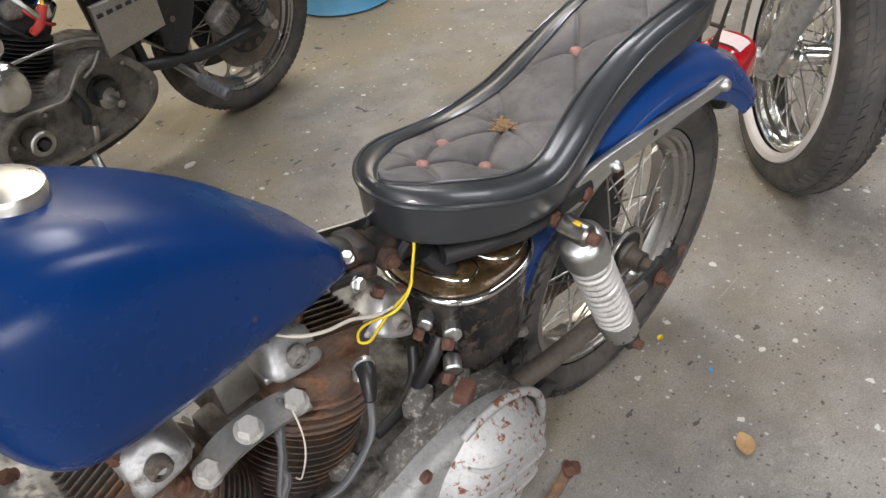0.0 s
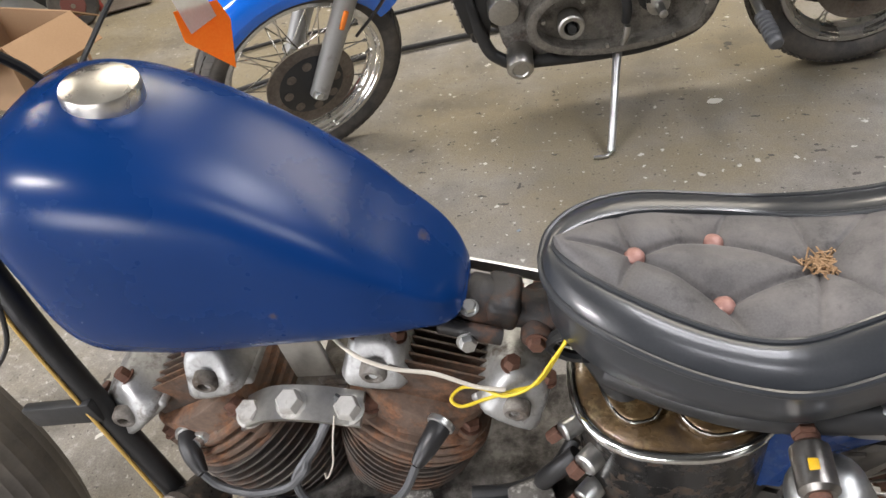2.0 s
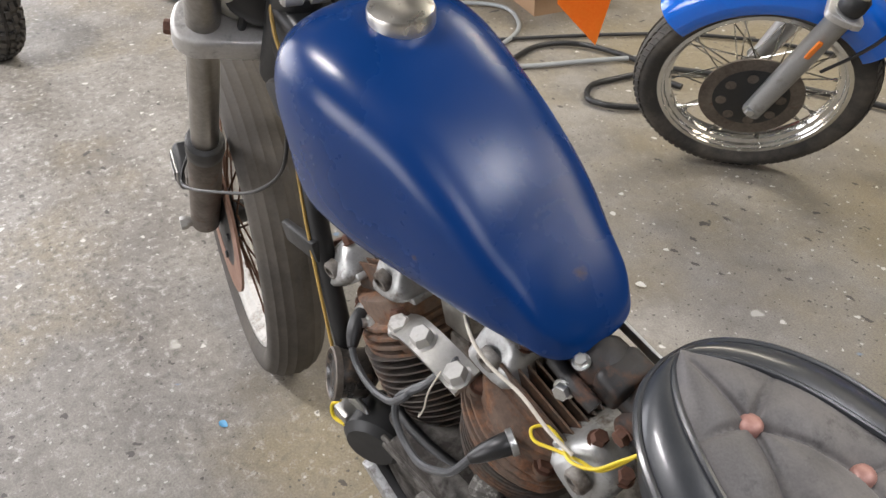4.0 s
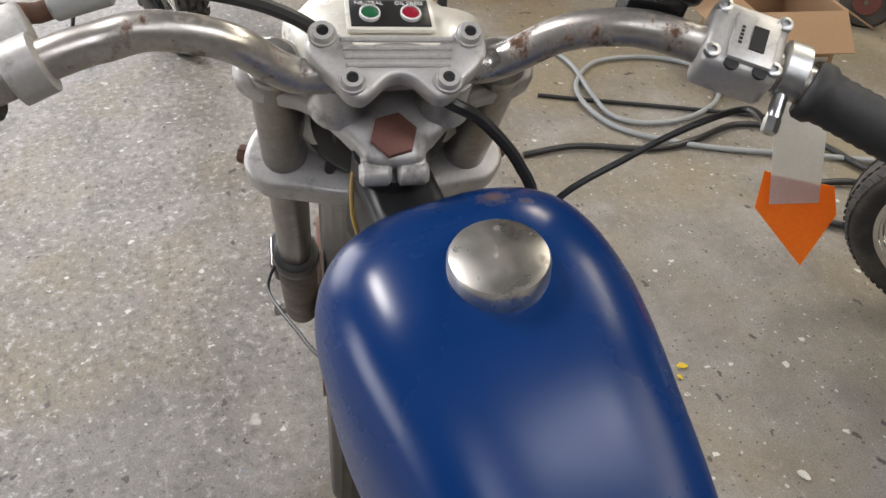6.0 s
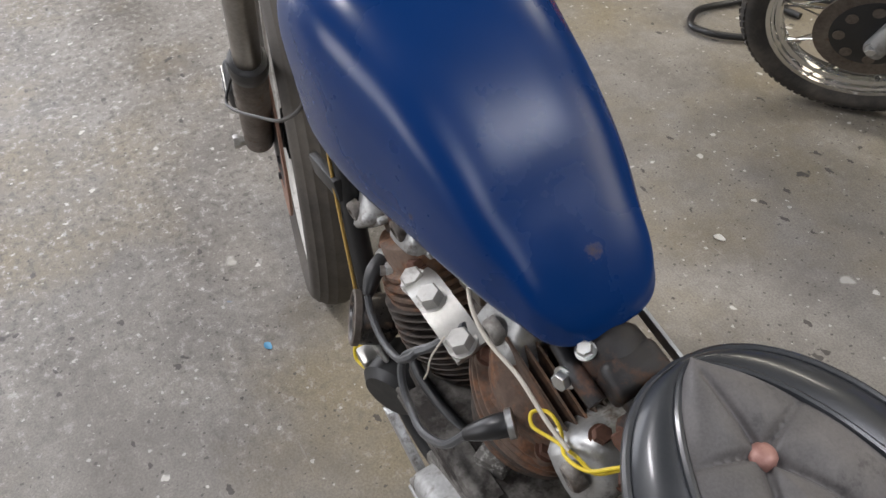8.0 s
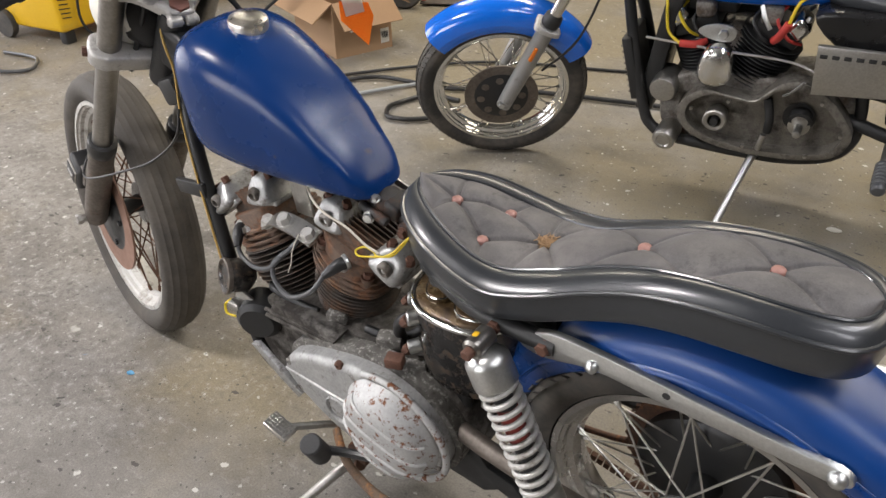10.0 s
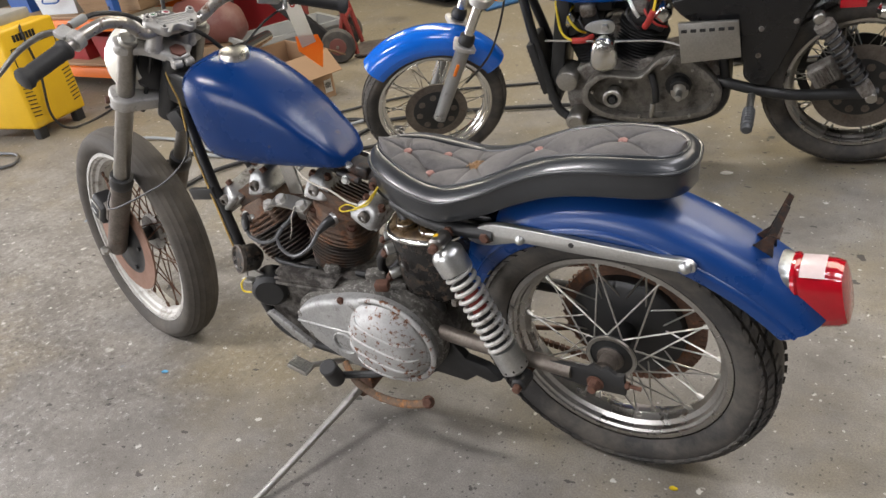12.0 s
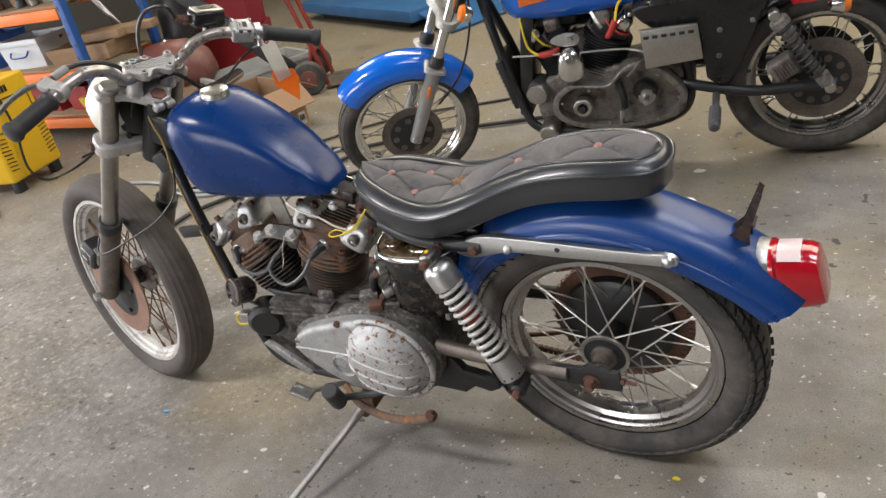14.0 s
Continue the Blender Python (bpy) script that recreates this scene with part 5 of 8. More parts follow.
SW = on_bar(BAR_R, 4, 0.45) @ Matrix.Translation((0.004, 0.004, 0)) @ Matrix.Diagonal((0.98, 1.02, 0.9, 1))
bm = bmesh.new()
block(bm, (0.052, 0.050, 0.036), SW, 0.006, 3)
switch = part("switch_housing", bm, "clamp_alu", bike, "cast aluminium switch housing")
bm = bmesh.new()
block(bm, (0.030, 0.036, 0.006), SW @ Matrix.Translation((0.004, -0.002, 0.019)), 0.002)
part("switch_face", bm, "clamp_alu", switch)
bm = bmesh.new()
block(bm, (0.010, 0.018, 0.002), SW @ Matrix.Translation((0.006, -0.002, 0.0222)))
part("switch_slot", bm, "black_paint", switch)
bm = bmesh.new()
for k in range(5):
    block(bm, (0.0022, 0.0016, 0.0006), SW @ Matrix.Translation((-0.0055, -0.008 + 0.003 * k, 0.0224)))
part("switch_marks", bm, "black_paint", switch)
for px, py in ((-0.020, 0.018), (-0.020, -0.018), (0.021, 0.019), (0.021, -0.017)):
    bm = bmesh.new()
    lathe(bm, [(0.0052, -0.002), (0.0052, 0.003), (0.004, 0.004), (0.0022, 0.004), (0.002, 0.002)], SW @ Matrix.Translation((px, py, 0.017)), 14)
    part("housing_screw", bm, "zinc", switch)
bm = bmesh.new()
for px in (-0.006, 0.013):
    rod(bm, SW @ V(px, -0.022, 0.0165), SW @ V(px, -0.022, 0.0188), 0.0048, seg=14)
part("empty_hole", bm, "black_paint", switch)
bm = bmesh.new()
lathe(bm, [(0.015, 0), (0.019, 0.002), (0.019, 0.016), (0.015, 0.018)], SW @ Matrix.Translation((0.028, 0, 0)) @ Matrix.Rotation(radians(90), 4, "Y"), 22)
rod(bm, SW @ V(0.036, -0.016, -0.004), SW @ V(0.036, -0.034, -0.008), 0.005, seg=10)
hexa(bm, SW @ V(0.036, -0.034, -0.008), SW.to_3x3() @ V(0, -1, -0.2), 0.0055, 0.010)
part("throttle_collar", bm, "zinc", bike, "throttle cable collar")

RES = FORK @ Matrix.Translation((-0.0725, 0.168, 0.112)) @ Matrix.Rotation(radians(-10.5), 4, "Z") @ Matrix.Rotation(radians(-20), 4, "Y") @ Matrix.Diagonal((0.86, 0.86, 0.86, 1))
bm = bmesh.new()
block(bm, (0.055, 0.090, 0.042), RES, 0.010, 3)
block(bm, (0.030, 0.05, 0.04), RES @ Matrix.Translation((0.012, 0.010, -0.030)), 0.006)
res = part("brake_reservoir", bm, "black_gloss", bike, "chipped black brake fluid reservoir")
bm = bmesh.new()
block(bm, (0.050, 0.078, 0.005), RES @ Matrix.Translation((0, 0.003, 0.0225)), 0.002)
part("reservoir_lid", bm, "dull_steel", res, "bare metal lid with flaked black paint")
bm = bmesh.new()
for k in range(6):
    block(bm, (0.0016, 0.05 - 0.003 * (k % 3), 0.0005), RES @ Matrix.Translation((-0.016 + 0.0052 * k, 0.004, 0.0253)))
part("lid_print", bm, "black_paint", res)
bm = bmesh.new()
tube(bm, [RES @ V(-0.010, -0.044, -0.004), RES @ V(-0.012, -0.058, -0.004), RES @ V(-0.020, -0.075, 0.0)], 0.0085, 10, 3)
hexa(bm, RES @ V(-0.012, -0.047, -0.004), RES.to_3x3() @ V(0, -1, 0), 0.012, 0.012)
part("banjo_fitting", bm, "rust", res, "rusty brake hose fitting")

# clutch lever perch on the left bar
PE = on_bar(BAR_L, 5, 0.45)
bm = bmesh.new()
lathe(bm, [(0.0135, 0), (0.019, 0.002), (0.019, 0.022), (0.0135, 0.024)], PE @ Matrix.Translation((-0.014, 0, 0)) @ Matrix.Rotation(radians(90), 4, "Y"), 22)
block(bm, (0.030, 0.026, 0.016), PE @ Matrix.Translation((0.0, 0.026, 0.004)), 0.004)
perch = part("lever_perch", bm, "clamp_alu", bike, "aluminium clutch lever perch")
bm = bmesh.new()
tube(bm, [PE @ V(0.005, 0.036, 0.004), PE @ V(0.030, 0.052, 0.002), PE @ V(0.080, 0.060, -0.004), PE @ V(0.135, 0.052, -0.008), PE @ V(0.165, 0.050, -0.008)], [0.007, 0.008, 0.0075, 0.0065, 0.008], 12, 6, flat=0.7)
part("clutch_lever", bm, "dull_steel", perch, "bare clutch lever")
bm = bmesh.new()
tube(bm, [PE @ V(-0.004, 0.036, 0.006), V(-1.0105, -0.200, 1.017), V(-1.010, -0.188, 1.0185)], 0.0065, 10)
part("cable_adjuster", bm, "rust", perch)
bm = bmesh.new()
rod(bm, (-1.010, -0.192, 1.018), (-1.007, -0.155, 1.022), 0.0085, seg=14, edge=0.002)
part("cable_boot", bm, "grey_plastic", perch, "grey rubber cable boot")


def cable(name, pts, r, material, label="", parent=bike, seg=8, smooth=8):
    b = bmesh.new()
    tube(b, pts, r, seg, smooth)
    return part(name, b, material, parent, label)


cable("clutch_cable", [(-1.0075, -0.160, 1.0215), (-1.006, -0.130, 1.019), (-1.005, -0.099, 1.009), (-1.006, -0.062, 0.990), (-1.008, -0.034, 0.965), F(-0.060, -0.030, -0.01), F(-0.045, -0.035, -0.06), F(-0.035, -0.05, -0.20)], 0.0052, "cable_black", "black clutch cable")
cable("throttle_cable", [SW @ V(0.036, -0.042, -0.010), (-0.875, 0.235, 0.892), (-0.889, 0.20, 0.882), (-0.900, 0.15, 0.862), (-0.908, 0.10, 0.838), (-0.915, 0.07, 0.79)], 0.0027, "cable_black", "thin black throttle cable")
cable("brake_hose", [F(-0.030, 0.026, 0.015), (-0.944, 0.036, 0.921), (-0.942, 0.056, 0.904), (-0.936, 0.073, 0.880), (-0.930, 0.082, 0.861), (-0.925, 0.089, 0.836), (-0.918, 0.090, 0.78), (-0.89, 0.09, 0.70)], 0.0048, "cable_black", "black rubber hose from the clamp")
cable("reservoir_hose", [RES @ V(-0.022, -0.078, 0.0), F(-0.120, 0.090, 0.128), F(-0.150, 0.060, 0.100), F(-0.155, 0.050, 0.03), F(-0.12, 0.055, -0.06)], 0.0046, "cable_black", "black brake hose")
cable("speedo_cable", [F(-0.060, -0.110, -0.50), (-1.326, -0.115, 0.497), (-1.150, -0.098, 0.565), (-1.060, -0.088, 0.610), (-0.988, -0.075, 0.668), (-0.968, -0.063, 0.724)], 0.0024, "cable_black", "thin black cable looped behind the fork")
cable("loom_wire", [(-1.002, -0.020, 0.862), (-1.004, -0.030, 0.846), (-0.992, -0.038, 0.820), (-0.988, -0.038, 0.780), (-0.990, -0.050, 0.70), (-0.960, -0.074, 0.60), (-0.928, -0.096, 0.46), (-0.916, -0.104, 0.40)], 0.0022, "wire_tan", "tan loom wire along the frame")

# paper tags tied to the right bar
tag_a, tag_b = V(-0.892, 0.300, 0.897), V(-0.876, 0.314, 0.713)
tag_n = V(0.80, -0.58, 0.25)
tag_d = (tag_a - tag_b).normalized()
tag_n = (tag_n - tag_d * tag_n.dot(tag_d)).normalized()
tag_x = tag_n.cross(tag_d) * -1
# x across the tag, z up along it, y away from its face
TAG = Matrix(((tag_x.x, -tag_n.x, tag_d.x, tag_a.x), (tag_x.y, -tag_n.y, tag_d.y, tag_a.y), (tag_x.z, -tag_n.z, tag_d.z, tag_a.z), (0, 0, 0, 1)))
bm = bmesh.new()
plate(bm, [(-0.010, -0.004), (0.010, -0.004), (0.019, -0.016), (0.019, -0.118), (-0.019, -0.118), (-0.019, -0.016)], 0.0006, TAG @ Matrix.Rotation(radians(90), 4, "X"))
tag = part("paper_tag", bm, "paper", bike, "white paper tag tied to the handlebar")
bm = bmesh.new()
plate(bm, [(-0.024, -0.086), (0.030, -0.104), (0.034, -0.132), (0.010, -0.186), (-0.030, -0.122)], 0.0006, TAG @ Matrix.Translation((0, 0.0018, 0)) @ Matrix.Rotation(radians(90), 4, "X"))
part("orange_tag", bm, "orange_paper", tag, "fluorescent orange paper tag")
bm = bmesh.new()
lathe(bm, [(0.0065, -0.0012), (0.0065, 0.0012), (0.003, 0.0012), (0.003, -0.0012)], TAG @ Matrix.Translation((0, -0.0003, -0.014)) @ Matrix.Rotation(radians(90), 4, "X"), 18, close=True)
part("tag_eyelet", bm, "red_boot", tag)
cable("tag_string", [TAG @ V(0, 0, -0.013), TAG @ V(0.004, 0.004, 0.006), SW @ V(0.048, -0.010, -0.016), SW @ V(0.050, -0.008, 0.0)], 0.0008, "red_boot", parent=tag, seg=5)

# front caliper, black and square, on the left slider
CAL = FORK @ Matrix.Translation((-0.098, -0.098, -0.615))
bm = bmesh.new()
block(bm, (0.062, 0.050, 0.075), CAL, 0.010, 3)
block(bm, (0.03, 0.03, 0.10), CAL @ Matrix.Translation((0.022, 0.012, -0.01)), 0.006)
cal = part("brake_caliper", bm, "black_plastic", bike, "square black brake caliper on the fork")
bm = bmesh.new()
block(bm, (0.046, 0.004, 0.044), CAL @ Matrix.Translation((-0.004, -0.026, -0.004)), 0.002)
part("caliper_cover", bm, "dull_steel", cal)
bm = bmesh.new()
block(bm, (0.040, 0.004, 0.038), CAL @ Matrix.Translation((-0.004, -0.0275, -0.004)), 0.002)
part("caliper_badge", bm, "black_plastic", cal)
bm = bmesh.new()
block(bm, (0.022, 0.002, 0.004), CAL @ Matrix.Translation((-0.004, -0.0298, -0.006)))
part("badge_print", bm, "print_white", cal)
bm = bmesh.new()
block(bm, (0.03, 0.02, 0.05), FORK @ Matrix.Translation((-0.072, -0.104, -0.60)), 0.004)
part("caliper_lug", bm, "dirty_alu", cal)

# ---- engine ----
CRANK = V(-0.724, 0, 0.262)
bm = bmesh.new()
case = loop2([(-0.880, 0.235), (-0.885, 0.30), (-0.84, 0.365), (-0.77, 0.395), (-0.66, 0.400), (-0.56, 0.395), (-0.47, 0.405), (-0.385, 0.385), (-0.345, 0.31), (-0.355, 0.23), (-0.42, 0.165), (-0.55, 0.135), (-0.70, 0.135), (-0.82, 0.16)], 4)
plate(bm, case, 0.185, left_face(0.095), 0.012, 3, True)
engine = part("crankcase", bm, "corroded_alu", bike, "greasy cast aluminium crankcase")
bm = bmesh.new()
plate(bm, [(-0.80, 0.36), (-0.63, 0.372), (-0.61, 0.405), (-0.77, 0.41)], 0.03, left_face(-0.085), 0.004)
ledge = part("case_ledge", bm, "corroded_alu", engine)
for rz, rr in ((0.366, 0.005), (0.380, 0.004)):
    bm = bmesh.new()
    tube(bm, [(-0.80, -0.113, rz), (-0.62, -0.113, rz + 0.010)], rr, 8)
    part("case_rib", bm, "corroded_alu", engine)
PRIM = [(-0.748, 0.292), (-0.735, 0.330), (-0.690, 0.362), (-0.620, 0.388), (-0.545, 0.408), (-0.470, 0.412), (-0.405, 0.386), (-0.362, 0.335), (-0.352, 0.280), (-0.378, 0.225), (-0.435, 0.185), (-0.510, 0.168), (-0.590, 0.176), (-0.660, 0.205), (-0.720, 0.250)]
bm = bmesh.new()
plate(bm, loop2(PRIM, 5), 0.030, left_face(-0.088), 0.004)
part("primary_case", bm, "pitted_alu", engine, "dirty inner primary case flecked with white corrosion")
bm = bmesh.new()
cx0, cz0 = -0.545, 0.288
plate(bm, loop2([(cx0 + (x - cx0) * 0.93, cz0 + (z - cz0) * 0.90) for x, z in PRIM], 5), 0.034, left_face(-0.117), 0.014, 4)
prim = part("primary_cover", bm, "primary_alu", engine, "polished alloy primary cover gone dull")
# rust-speckled ribbed dome with a raised border
DOME = left_face(-0.148) @ Matrix.Translation((-0.470, 0.304, 0)) @ Matrix.Rotation(radians(-16), 4, "Z")
bm = bmesh.new()
for_z = [(1.10, -0.004), (1.09, 0.004), (1.03, 0.010), (1.0, 0.016), (0.97, 0.024), (0.90, 0.033), (0.78, 0.041), (0.6, 0.046), (0.35, 0.0485), (0.02, 0.049)]
rings = []
for s, z in for_z:
    rings.append([DOME @ V(0.090 * s * math.cos(a) * (1.0 if math.cos(a) < 0 else 0.98), 0.092 * s * math.sin(a), z) for a in [2 * math.pi * k / 48 for k in range(48)]])
skin(bm, rings)
dome = part("derby_dome", bm, "rusty_dome", prim, "ribbed alloy dome speckled with rust")
for yy in (-0.062, -0.026, 0.012, 0.048):
    bm = bmesh.new()
    pts = []
    reach = 0.088 * math.sqrt(max(0, 1 - (yy / 0.092) ** 2))
    for x in np.linspace(-reach, reach, 17):
        s = math.hypot(x / 0.090, yy / 0.092)
        z = float(np.interp(s, [0.02, 0.35, 0.6, 0.78, 0.90, 0.97, 1.0], [0.049, 0.0485, 0.046, 0.041, 0.033, 0.024, 0.016]))
        pts.append(DOME @ V(x, yy, z))
    tube(bm, pts, 0.0036, 8)
    part("dome_rib", bm, "rusty_dome", dome)
bm = bmesh.new()
rim_pts = [DOME @ V(0.113 * math.cos(a), 0.108 * math.sin(a), 0.002) for a in np.linspace(radians(-75), radians(130), 30)]
tube(bm, rim_pts, 0.0065, 10)
part("cover_bead", bm, "rusty_dome", prim)
bm = bmesh.new()
tube(bm, [V(-0.728, -0.150, 0.298), V(-0.66, -0.152, 0.300), V(-0.57, -0.152, 0.298)], 0.0035, 8, 4)
part("cover_ridge", bm, "primary_alu", prim)
bm = bmesh.new()
lathe(bm, [(0.026, -0.003), (0.0265, 0.002), (0.0245, 0.003), (0.024, 0.001), (0.012, 0.002), (0.001, 0.0025)], left_face(-0.150) @ Matrix.Translation((-0.600, 0.262, 0)), 28)
part("round_plug", bm, "primary_alu", prim)
bm = bmesh.new()
lathe(bm, [(0.0275, -0.004), (0.0310, -0.004), (0.0322, 0.0025), (0.0300, 0.0045), (0.0280, 0.0025)], left_face(-0.150) @ Matrix.Translation((-0.600, 0.262, 0)), 32, close=True)
part("plug_ring", bm, "primary_alu", prim)
# flat black ring: the shadow round the plug, put in as colour
bm = bmesh.new()
lathe(bm, [(0.0262, 0.0006), (0.0282, 0.0006)], left_face(-0.1502) @ Matrix.Translation((-0.600, 0.262, 0)), 32, caps=False)
part("plug_shade_ring", bm, "black_paint", prim)
for px, pz, mt in ((-0.716, 0.318, "dirty_alu"), (-0.578, 0.386, "rust_bolt"), (-0.485, 0.396, "rust_bolt"), (-0.405, 0.352, "rust_bolt"), (-0.382, 0.262, "dirty_alu"), (-0.70, 0.262, "dirty_alu"), (-0.43, 0.206, "rust_bolt")):
    bm = bmesh.new()
    lathe(bm, [(0.0085, 0), (0.0085, 0.007), (0.006, 0.0095), (0.0035, 0.0095), (0.003, 0.006)], left_face(-0.142) @ Matrix.Translation((px, pz, 0)), 16)
    part("cover_screw", bm, mt, prim)


def cylinder(name, sign, tilt, reach, inset, aft):
    a = V(sign * math.sin(tilt), 0, math.cos(tilt))
    p = V(math.cos(tilt), 0, -sign * math.sin(tilt))
    m = Matrix(((p.x, 0, a.x, CRANK.x), (0, 1, 0, 0), (p.z, 0, a.z, CRANK.z), (0, 0, 0, 1)))
    bm = bmesh.new()
    prof = [(0.055, 0.115), (0.062, 0.118), (0.062, 0.128)]
    z, k = 0.132, 0
    while z < 0.240:
        r = 0.066 + reach * min(1, (z - 0.125) / 0.06)
        prof += [(0.053, z), (r - 0.001, z + 0.0006), (r, z + 0.0016), (r - 0.001, z + 0.0027), (0.053, z + 0.0033)]
        z += 0.0098
    prof += [(0.052, 0.243)]
    lathe(bm, prof, m, 44)
    barrel = part(name, bm, "fin_iron", engine, "finned iron cylinder with surface rust", sharp=30)
    # head: stepped casting with fins and bolts
    bm = bmesh.new()
    base = loop2([(-0.076, -0.030), (-0.062, -0.060), (-0.020, -0.079), (0.025, -0.079), (0.064, -0.058), (0.076, -0.025), (0.074, 0.03), (0.055, 0.066), (0.0, 0.080), (-0.055, 0.066), (-0.074, 0.03)], 4)
    plate(bm, [(x * 0.84, y * 0.84) for x, y in base], 0.070, m @ Matrix.Translation((0, 0, 0.242)), 0.004)
    head = part("cylinder_head", bm, "head_iron", engine, "rusty iron cylinder head")
    for z, s in ((0.243, 1.0), (0.254, 1.02), (0.265, 1.0), (0.276, 0.96)):
        bm = bmesh.new()
        plate(bm, [(x * s, y * s) for x, y in base], 0.0045, m @ Matrix.Translation((0, 0, z)), 0.0012)
        part("head_step", bm, "head_iron", head)
    for bx, by in ((-0.050, -0.052), (0.050, -0.052)):
        bm = bmesh.new()
        rod(bm, m @ V(bx, by, 0.245), m @ V(bx, by, 0.290), 0.013, 0.011, seg=16, edge=0.003)
        part("bolt_boss", bm, "head_iron", head)
    bm = bmesh.new()
    block(bm, (0.040, 0.018, 0.030), m @ Matrix.Translation((0.0, -0.062, 0.268)) @ Matrix.Rotation(radians(35), 4, "X"), 0.004)
    part("plug_boss", bm, "head_iron", head)
    for k in range(9):
        bm = bmesh.new()
        block(bm, (0.096, 0.0022, 0.040), m @ Matrix.Translation((0.006, -0.046 + k * 0.010, 0.330)))
        part("head_fin", bm, "fin_iron", head)
    for bx, by in ((-0.050, -0.052), (0.050, -0.052)):
        bm = bmesh.new()
        hexa(bm, m @ V(bx, by, 0.290), a, 0.0095, 0.008, 0.012)
        part("head_bolt", bm, "rust_bolt", head, "rusty head bolt")
    # rocker covers fore and aft
    for s in (-1, 1):
        c = m @ Matrix.Translation((s * 0.061 + (aft if s * sign > 0 else 0.3 * aft), inset if s * sign > 0 else inset + 0.012, 0.350 if s * sign > 0 else 0.342)) @ Matrix.Rotation(radians(s * 14), 4, "Y")
        bm = bmesh.new()
        prof = [(-0.030, -0.024), (0.030, -0.024), (0.031, -0.004), (0.026, 0.014), (0.014, 0.024), (-0.014, 0.024), (-0.026, 0.014), (-0.031, -0.004)]
        ring = loop2(prof, 3)
        rings = []
        for y, sc in ((-0.078, 0.62), (-0.076, 0.80), (-0.070, 0.92), (-0.060, 0.99), (-0.045, 1.0), (0.045, 1.0), (0.068, 0.94), (0.074, 0.7)):
            rings.append([c @ V(x * sc, y + 0.010 * (zz - 0.0) / 0.024 * (1 if y < 0 else 0), zz * sc) for x, zz in ring])
        skin(bm, rings)
        block(bm, (0.072, 0.135, 0.010), c @ Matrix.Translation((0, -0.004, -0.024)), 0.003)
        cover = part("rocker_cover", bm, "cast_alu", head, "dull cast alloy rocker cover", sharp=55)
        bm = bmesh.new()
        lathe(bm, [(0.0130, -0.004), (0.0130, 0.006), (0.0105, 0.009), (0.007, 0.009), (0.006, 0.003), (0.001, 0.003)], frame_to(c @ V(0, -0.079, -0.002), c @ V(0, -0.11, -0.006)), 18)
        part("shaft_plug", bm, "dirty_alu", cover)
        for bx, by in ((-0.019, -0.052), (0.019, -0.052), (0.020, 0.040), (-0.020, 0.040)):
            bm = bmesh.new()
            hexa(bm, c @ V(bx, by, 0.017), a, 0.0080, 0.010, 0.0100)
            part("cover_bolt", bm, "rust_bolt", cover, "rusty cover bolt")
    # spark plug and its boot
    pl = m @ (V(0.016, -0.074, 0.305) if sign > 0 else V(-0.002, -0.066, 0.280))
    d = (m.to_3x3() @ V(0.0, -0.75, 0.35)).normalized()
    bm = bmesh.new()
    hexa(bm, pl, d, 0.010, 0.010)
    rod(bm, pl, pl + d * 0.016, 0.006, seg=12)
    part("spark_plug", bm, "zinc", head)
    return m, head, pl, d


rear_m, rear_head, rear_plug, rear_d = cylinder("rear_cylinder", 1, radians(21), 0.013, 0.020, 0.022)
front_m, front_head, front_plug, front_d = cylinder("front_cylinder", -1, radians(27), 0.022, 0.012, 0.012)
# plug boots and leads
def boot(p0, p1, p2, pts):
    bm = bmesh.new()
    tube(bm, [p0, p1, p2], [0.0112, 0.0112, 0.0098, 0.0058], 14, 5)
    b = part("plug_boot", bm, "cable_black", bike, "black rubber plug boot")
    bm = bmesh.new()
    d = (Vector(p1) - Vector(p0)).normalized()
    lathe(bm, [(0.0122, 0), (0.0135, 0.001), (0.0135, 0.006), (0.0122, 0.007)], frame_to(Vector(p0) - d * 0.002, p1), 16)
    part("boot_ring", bm, "zinc", b, "bright ring")
    cable("plug_lead", [p2] + pts, 0.0043, "wire_grey", "grey spark plug lead")
boot((-0.592, -0.074, 0.5535), (-0.599, -0.090, 0.5515), (-0.614, -0.110, 0.538), [(-0.632, -0.126, 0.510), (-0.672, -0.132, 0.482), (-0.706, -0.128, 0.474), (-0.733, -0.122, 0.487), (-0.741, -0.112, 0.508), (-0.728, -0.1, 0.526), (-0.714, -0.085, 0.539), (-0.69, -0.06, 0.575)])
boot((-0.872, -0.064, 0.514), (-0.862, -0.085, 0.512), (-0.846, -0.104, 0.500), [(-0.83, -0.11, 0.487), (-0.793, -0.115, 0.483), (-0.752, -0.115, 0.498), (-0.729, -0.11, 0.52), (-0.726, -0.1, 0.526), (-0.714, -0.085, 0.539), (-0.7, -0.05, 0.57)])
